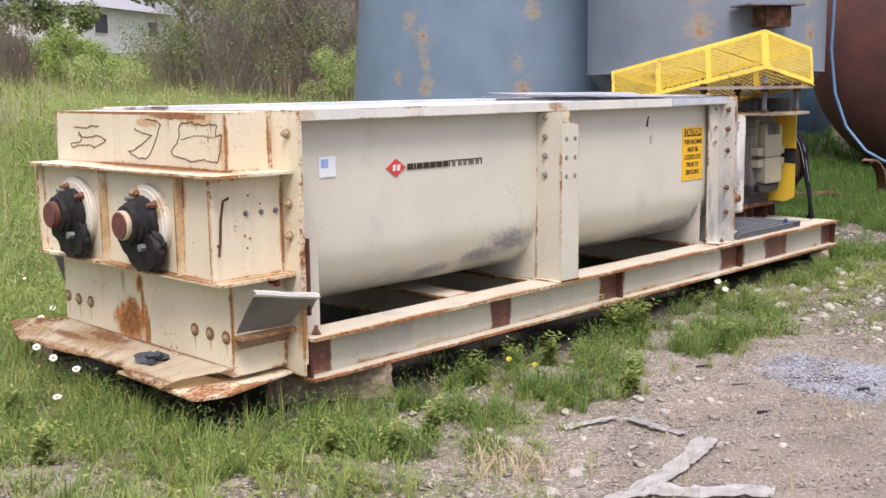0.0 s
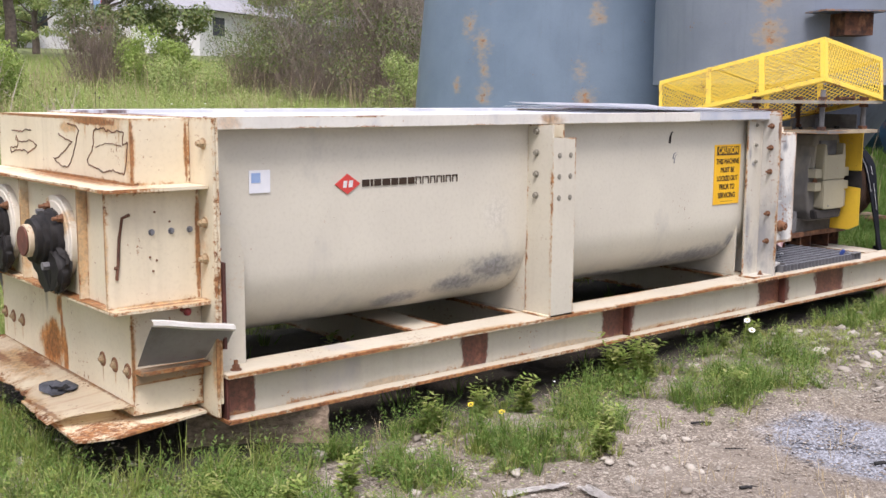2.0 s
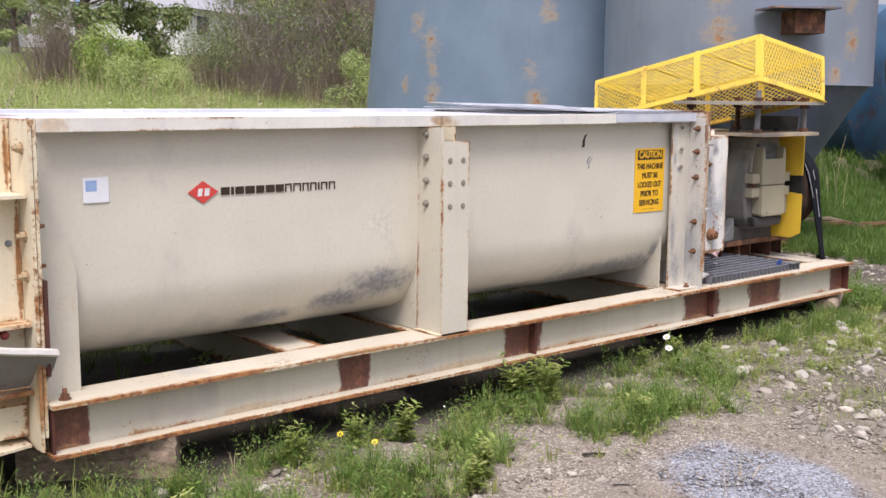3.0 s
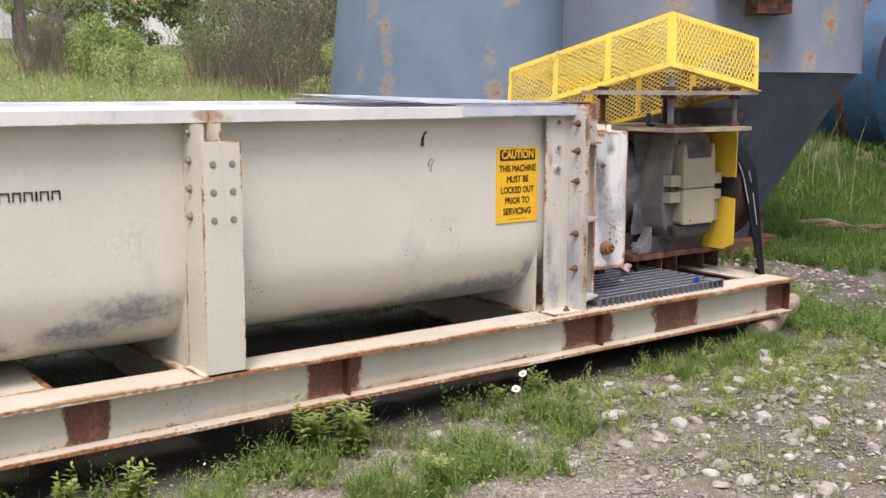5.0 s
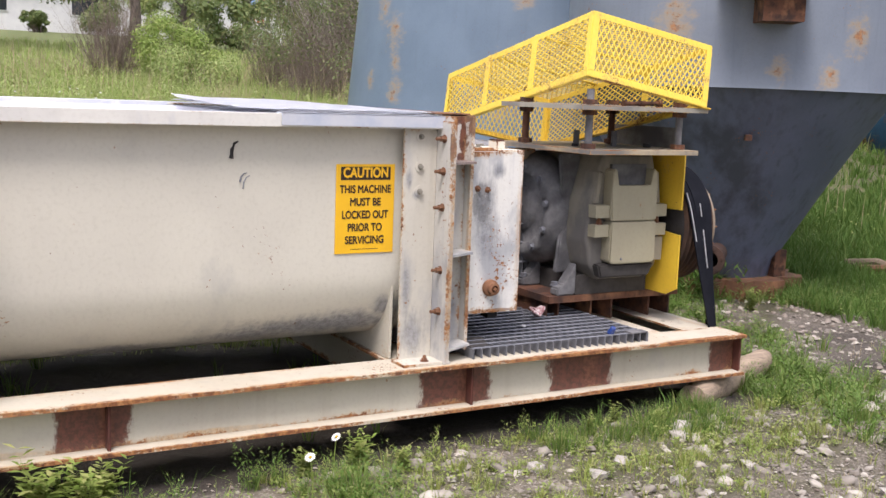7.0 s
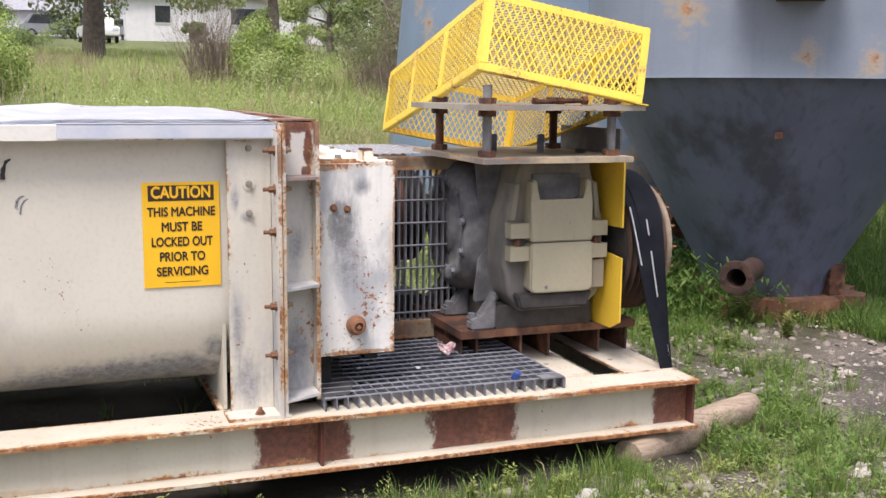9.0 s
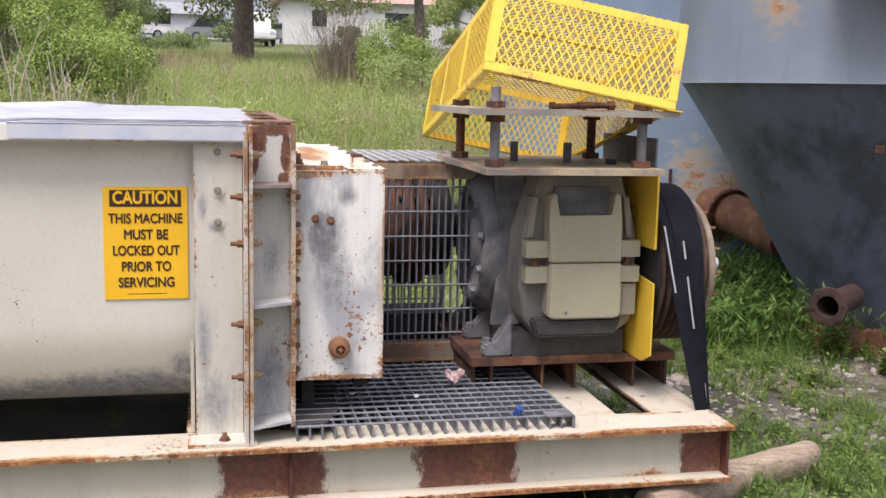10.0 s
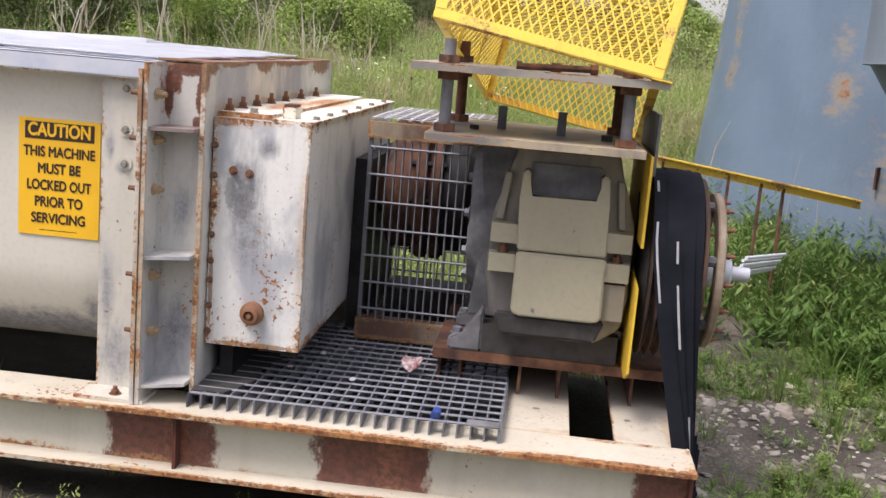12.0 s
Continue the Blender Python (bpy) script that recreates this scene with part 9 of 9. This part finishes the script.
gravel(5200, -2.75, -1.55, 4.45, 5.75, 0.004, 0.013, 45, lambda x, y: np.exp(-(((x + 2.18) / 0.30) ** 2 + ((y - 5.02) / 0.24) ** 2) ** 1.6) * (0.35 + 0.65 * (wavy(x * 5, y * 5, 3) > 0.42)), ash_material(), "grey-blue ash and cinders of an old fire")
for x0, y0, x1, y1, rr in ((-2.16, 4.24, -2.12, 4.30, 0.014), (-2.76, 4.74, -2.68, 4.86, 0.012), (-1.99, 4.90, -1.94, 4.98, 0.018), (-2.48, 4.60, -2.34, 4.72, 0.006), (-2.16, 4.30, -2.02, 4.34, 0.004), (-1.86, 5.08, -1.80, 5.16, 0.02)):
    rr *= 0.5
    x1, y1 = x0 + 0.65 * (x1 - x0), y0 + 0.65 * (y1 - y0)
    g = float(height_at(x0, y0))
    bm = blank()
    tube(bm, [(x0, y0, g + rr), (0.5 * (x0 + x1), 0.5 * (y0 + y1) + 0.01, g + rr * 1.3), (x1, y1, g + rr)], rr, 7, 0.7)
    single("charred_stick", bm, CHARCOAL, "short black charred stick on the dirt", "stick", "charred sticks by the ash", base=(x0, y0, g))


def cloth_strip(name, line, width, seed, label):
    """A crumpled strip of landscape cloth along a line on the ground."""
    rnd = random.Random(seed)
    bm = blank()
    rows = []
    pts = [Vector((x, y, 0)) for x, y in line]
    fine = []
    for a, b in zip(pts, pts[1:]):
        fine += [a.lerp(b, k / 8) for k in range(8)]
    fine.append(pts[-1])
    for i, p in enumerate(fine):
        way = (fine[min(i + 1, len(fine) - 1)] - fine[max(i - 1, 0)]).normalized()
        side = Vector((-way.y, way.x, 0))
        w = width * (1.0 + 0.45 * noise.noise(Vector((0.55 * i, seed, 0.3))))
        row = []
        for k in range(13):
            q = p + side * w * (k / 12 - 0.5 + 0.10 * noise.noise(Vector((0.8 * i, k * 0.4, seed))))
            row.append(bm.verts.new((q.x, q.y, float(height_at(q.x, q.y)) + 0.014 + 0.020 * abs(noise.noise(Vector((k * 0.75, i * 0.16, seed)))) + 0.010 * abs(noise.noise(Vector((q.x * 40, q.y * 40, seed)))))))
        rows.append(row)
    for a, b in zip(rows, rows[1:]):
        for k in range(12):
            bm.faces.new((a[k], a[k + 1], b[k + 1], b[k]))
    bmesh.ops.solidify(bm, geom=bm.faces[:], thickness=0.002)
    return single(name, bm, FABRIC, label, "cloth", "scraps of cloth on the yard", smooth=60)


cloth_strip("cloth_scrap", ((-2.12, 3.75), (-2.06, 3.52), (-2.03, 3.32), (-2.02, 3.10), (-2.06, 2.95)), 0.085, 3, "crumpled strip of pale grey landscape cloth")
cloth_strip("cloth_scrap", ((-2.02, 3.12), (-1.86, 3.22), (-1.76, 3.36), (-1.66, 3.40)), 0.09, 5, "crumpled strip of pale grey landscape cloth")
cloth_strip("cloth_scrap", ((-2.70, 3.54), (-2.60, 3.78)), 0.05, 7, "thin weathered strip half buried in gravel")
cloth_strip("cloth_scrap", ((-2.54, 3.80), (-2.37, 3.75), (-2.22, 3.72)), 0.05, 8, "thin weathered strip half buried in gravel")

p, r = sow(420, -2.72, -2.36, 2.80, 3.16, lambda x, y: np.exp(-((x + 2.53) ** 2 + (y - 2.98) ** 2) / 0.02), 31)
blades("dry_tuft", p, r.uniform(0.06, 0.16, len(p)), r.uniform(0.003, 0.005, len(p)), np.full(len(p), 1.2), STRAW, "tuft of dead straw-coloured grass", 11)


leaf_carpet("white_blossoms", 160, -5.2, -2.2, 0.8, 5.2, yard_keep, 0.013, 0.13, PETAL, "tiny white blossoms among the yard grass", 75)


def weed_mesh(seed, tall, leaf):
    """A broad-leaved weed: a few stems with leaves all along."""
    r = random.Random(seed)
    vs, fs = [], []
    for _ in range(9):
        a, lean = r.uniform(0, 6.28), r.uniform(0.05, 0.5)
        h = tall * r.uniform(0.5, 1.0)
        for j in range(11):
            f = 0.12 + 0.88 * j / 10
            c = Vector((math.cos(a) * lean * h * f * f, math.sin(a) * lean * h * f * f, h * f))
            for s in (0, 1):
                b = 2.4 * j + s * math.pi + r.uniform(-0.4, 0.4)
                d = Vector((math.cos(b), math.sin(b), r.uniform(0.15, 0.7))).normalized()
                e = Vector((-math.sin(b), math.cos(b), 0))
                n = leaf * (1.25 - 0.6 * f) * r.uniform(0.7, 1.2)
                o = len(vs)
                vs += [c, c + d * n * 0.5 + e * n * 0.17, c + d * n + Vector((0, 0, -0.15 * n)), c + d * n * 0.5 - e * n * 0.17]
                fs.append((o, o + 1, o + 2, o + 3))
        o = len(vs)
        top = Vector((math.cos(a) * lean * h, math.sin(a) * lean * h, h))
        vs += [Vector((-0.002, 0, 0)), Vector((0.002, 0, 0)), top * 0.5 + Vector((0.002, 0, 0)), top]
        fs.append((o, o + 1, o + 2, o + 3))
    return raw_mesh("foliage", np.array([tuple(v) for v in vs]), np.array(fs), WEED)


lush_bed = lambda x, y: np.clip(np.exp(-(((x + 7.6) / 1.1) ** 2 + ((y - 9.75) / 0.75) ** 2)) + 0.9 * np.exp(-(((x + 6.5) / 0.6) ** 2 + ((y - 9.9) / 0.4) ** 2)), 0, 1)
herbs("lush_weeds", 1500, -9.5, -5.6, 8.4, 11.0, lush_bed, 0.2, 0.5, 0.075, LEAF_SHADY, "dark green leafy weeds at the foot of the tank", 401, 12)
tufts("lush_grass", 900, -9.5, -5.6, 8.4, 11.0, lush_bed, 10, 26, 0.15, 0.45, 0.05, 0.006, LEAF_SHADY, "tall dark grass at the foot of the tank", 402)
WEEDS = [weed_mesh(300 + i, 0.24, 0.07) for i in range(4)]
rnd = random.Random(77)
for x, y, s in ((-3.50, 5.10, 1.15), (-3.42, 5.22, 1.0), (-3.52, 5.30, 0.9), (-2.86, 5.22, 0.75), (-2.92, 5.30, 0.6), (-2.76, 4.15, 0.7), (-2.84, 4.25, 0.8), (-3.06, 3.10, 0.8), (-3.38, 4.31, 0.8), (-3.46, 4.12, 0.7), (-3.46, 6.22, 0.75),
                (-3.50, 6.02, 0.55), (-3.35, 6.35, 0.5), (-3.49, 7.46, 0.45), (-3.45, 7.30, 0.4), (-3.40, 7.62, 0.4), (-3.42, 3.80, 0.7), (-2.95, 2.80, 0.8), (-3.12, 2.62, 0.7), (-4.40, 8.75, 0.55), (-4.60, 8.95, 0.5), (-5.2, 9.6, 0.6), (-5.6, 9.3, 0.6), (-6.2, 9.5, 0.8), (-6.7, 9.6, 1.0), (-7.0, 9.4, 1.1), (-4.35, 3.93, 1.1), (-5.75, 2.6, 0.9), (-4.6, 2.0, 0.8), (-3.9, 1.8, 0.8), (-5.3, 10.1, 0.7), (-6.9, 9.9, 1.1), (-7.2, 9.7, 1.3), (-7.5, 9.6, 1.3), (-7.6, 9.0, 1.3), (-6.9, 8.6, 1.1), (-7.9, 9.3, 1.5), (-8.2, 8.9, 1.5), (-3.6, 9.3, 0.5), (-3.0, 1.6, 0.7), (-2.6, 1.9, 0.6)):
    k = rnd.randrange(4)
    g = float(height_at(x, y))
    ob = thing("weed", (x, y, g), "broad-leaved green weed growing beside the skid", "weed", "weeds on the yard")
    o = new("foliage", WEEDS[k])
    o.parent = ob
    ob.matrix_basis = Matrix.LocRotScale((x, y, g - 0.01), Euler((0, 0, rnd.uniform(0, 6))), (s, s, s))

# daisies
bm = blank()
for i in range(13):
    a = 2 * math.pi * i / 13
    d, e = Vector((math.cos(a), math.sin(a), 0.12)), Vector((-math.sin(a), math.cos(a), 0))
    q = [bm.verts.new(p) for p in (d * 0.006, d * 0.018 + e * 0.0045, d * 0.026, d * 0.018 - e * 0.0045)]
    bm.faces.new(q)
PETALS = mesh_of("corolla", bm, PETAL, 30)
bm = blank()
bmesh.ops.create_icosphere(bm, subdivisions=1, radius=0.008, matrix=Matrix.Diagonal((1, 1, 0.6, 1)))
EYE_DISC = mesh_of("flower_eye", bm, FLOWER_EYE, 60)
bm = blank()
tube(bm, [(0.02, 0.0, -1.0), (0.012, 0.006, -0.5), (0, 0, 0)], 0.0022, 5)
STEM = mesh_of("stem", bm, WEED, 60)
for x, y, z in ((-5.73, 2.70, 0.21), (-5.89, 2.85, 0.22), (-4.95, 2.30, 0.24), (-4.72, 2.27, 0.23), (-4.48, 2.26, 0.22), (-3.41, 6.10, 0.21), (-3.27, 5.94, 0.20), (-4.25, 2.05, 0.18), (-5.3, 2.2, 0.2), (-6.2, 2.4, 0.3), (-5.1, 1.9, 0.2),
                (-6.9, 10.0, 0.2)):
    g = float(height_at(x, y))
    ob = thing("daisy", (x, y, g), "white daisy with a yellow eye standing in grass", "flower", "daisies round the mixer")
    tilt = (rnd.uniform(0.2, 0.8), rnd.uniform(0.2, 0.8), rnd.uniform(-0.3, 0.3))
    share("corolla", PETALS, ob, (x, y, z + 0.04), tilt, (0.8, 0.8, 0.8))
    share("flower_eye", EYE_DISC, ob, (x, y, z + 0.042), tilt, (0.7, 0.7, 0.7))
    share("stem", STEM, ob, (x, y, z + 0.04), (0, 0, rnd.uniform(0, 6)), (1, 1, z + 0.04 - g))

YELLOW_PETALS = PETALS.copy()
YELLOW_PETALS.materials.clear()
YELLOW_PETALS.materials.append(plain("yellow_petal", (0.80, 0.62, 0.03), (0.72, 0.52, 0.02), 20.0, 0.6, 0.0, 0.0))
for x, y, z in ((-3.37, 3.98, 0.16), (-3.30, 4.10, 0.12)):
    g = float(height_at(x, y))
    ob = thing("yellow_flower", (x, y, g), "small yellow wildflower in the grass by the skid", "flower", "yellow flowers")
    share("corolla", YELLOW_PETALS, ob, (x, y, z), (0.5, 0.4, 0), (0.6, 0.6, 0.6))
    share("stem", STEM, ob, (x, y, z), (0, 0, 1.0), (1, 1, z - g))

# dark rag on the apron
bm = blank()
bmesh.ops.create_icosphere(bm, subdivisions=3, radius=0.07)
for v in bm.verts:
    v.co *= 1 + 0.9 * noise.noise(v.co * 24.0)
    v.co = Vector((v.co.x * 1.1, v.co.y * 0.75, max(v.co.z, -0.02) * 0.42))
bmesh.ops.translate(bm, verts=bm.verts, vec=(-4.17, 2.475, 0.318))
single("dark_rag", bm, plain("grey_rag", (0.075, 0.08, 0.095), (0.03, 0.032, 0.038), 22.0, 0.9, 0.0, 0.5, 60.0), "crumpled dark grey rag lying on the apron plate", "rag", base=(-4.17, 2.475, 0.306), smooth=50)

# scraps further off
bm = blank()
turned(bm, [(0.42, -0.06), (0.45, -0.06), (0.45, 0.06), (0.42, 0.06)], (-5.35, 13.2, 0.12), "x", 24)
bmesh.ops.delete(bm, geom=[v for v in bm.verts if v.co.z < 0.05 or v.co.y < 13.0], context="VERTS")
single("rusty_hoop_piece", bm, RUST_ORANGE, "curved piece of rusty plate in the grass", "scrap", base=(-5.35, 13.2, 0.06))
for i, (x, y) in enumerate(((-5.9, 12.3), (-6.2, 12.5), (-5.6, 12.6))):
    bm = blank()
    tube(bm, [(x - 0.3, y, 0.12), (x, y + 0.05, 0.17), (x + 0.3, y + 0.1, 0.12)], 0.045, 8, 0.8)
    single("scrap_bar", bm, RUST_BROWN if i != 1 else WOOD_OLD, "rusty scrap bar lying in grass", "scrap", "scrap in the grass", base=(x, y, 0.1))
g = float(height_at(-7.4, 9.15))
pipe_bundle = thing("pale_pipe_bundle", (-7.0, 9.1, g), "bundle of pale thin pipes leaning in the weeds", "pipes")
for i in range(6):
    bm = blank()
    rod(bm, (-6.55 + 0.03 * (i % 2), 8.88 + 0.01 * i, 0.44 + 0.022 * i), (-6.95 + 0.03 * (i % 2), 9.16 + 0.012 * i, 0.425 + 0.02 * i), 0.010, seg=8)
    part("thin_pipe", bm, LABEL_WHITE, pipe_bundle)
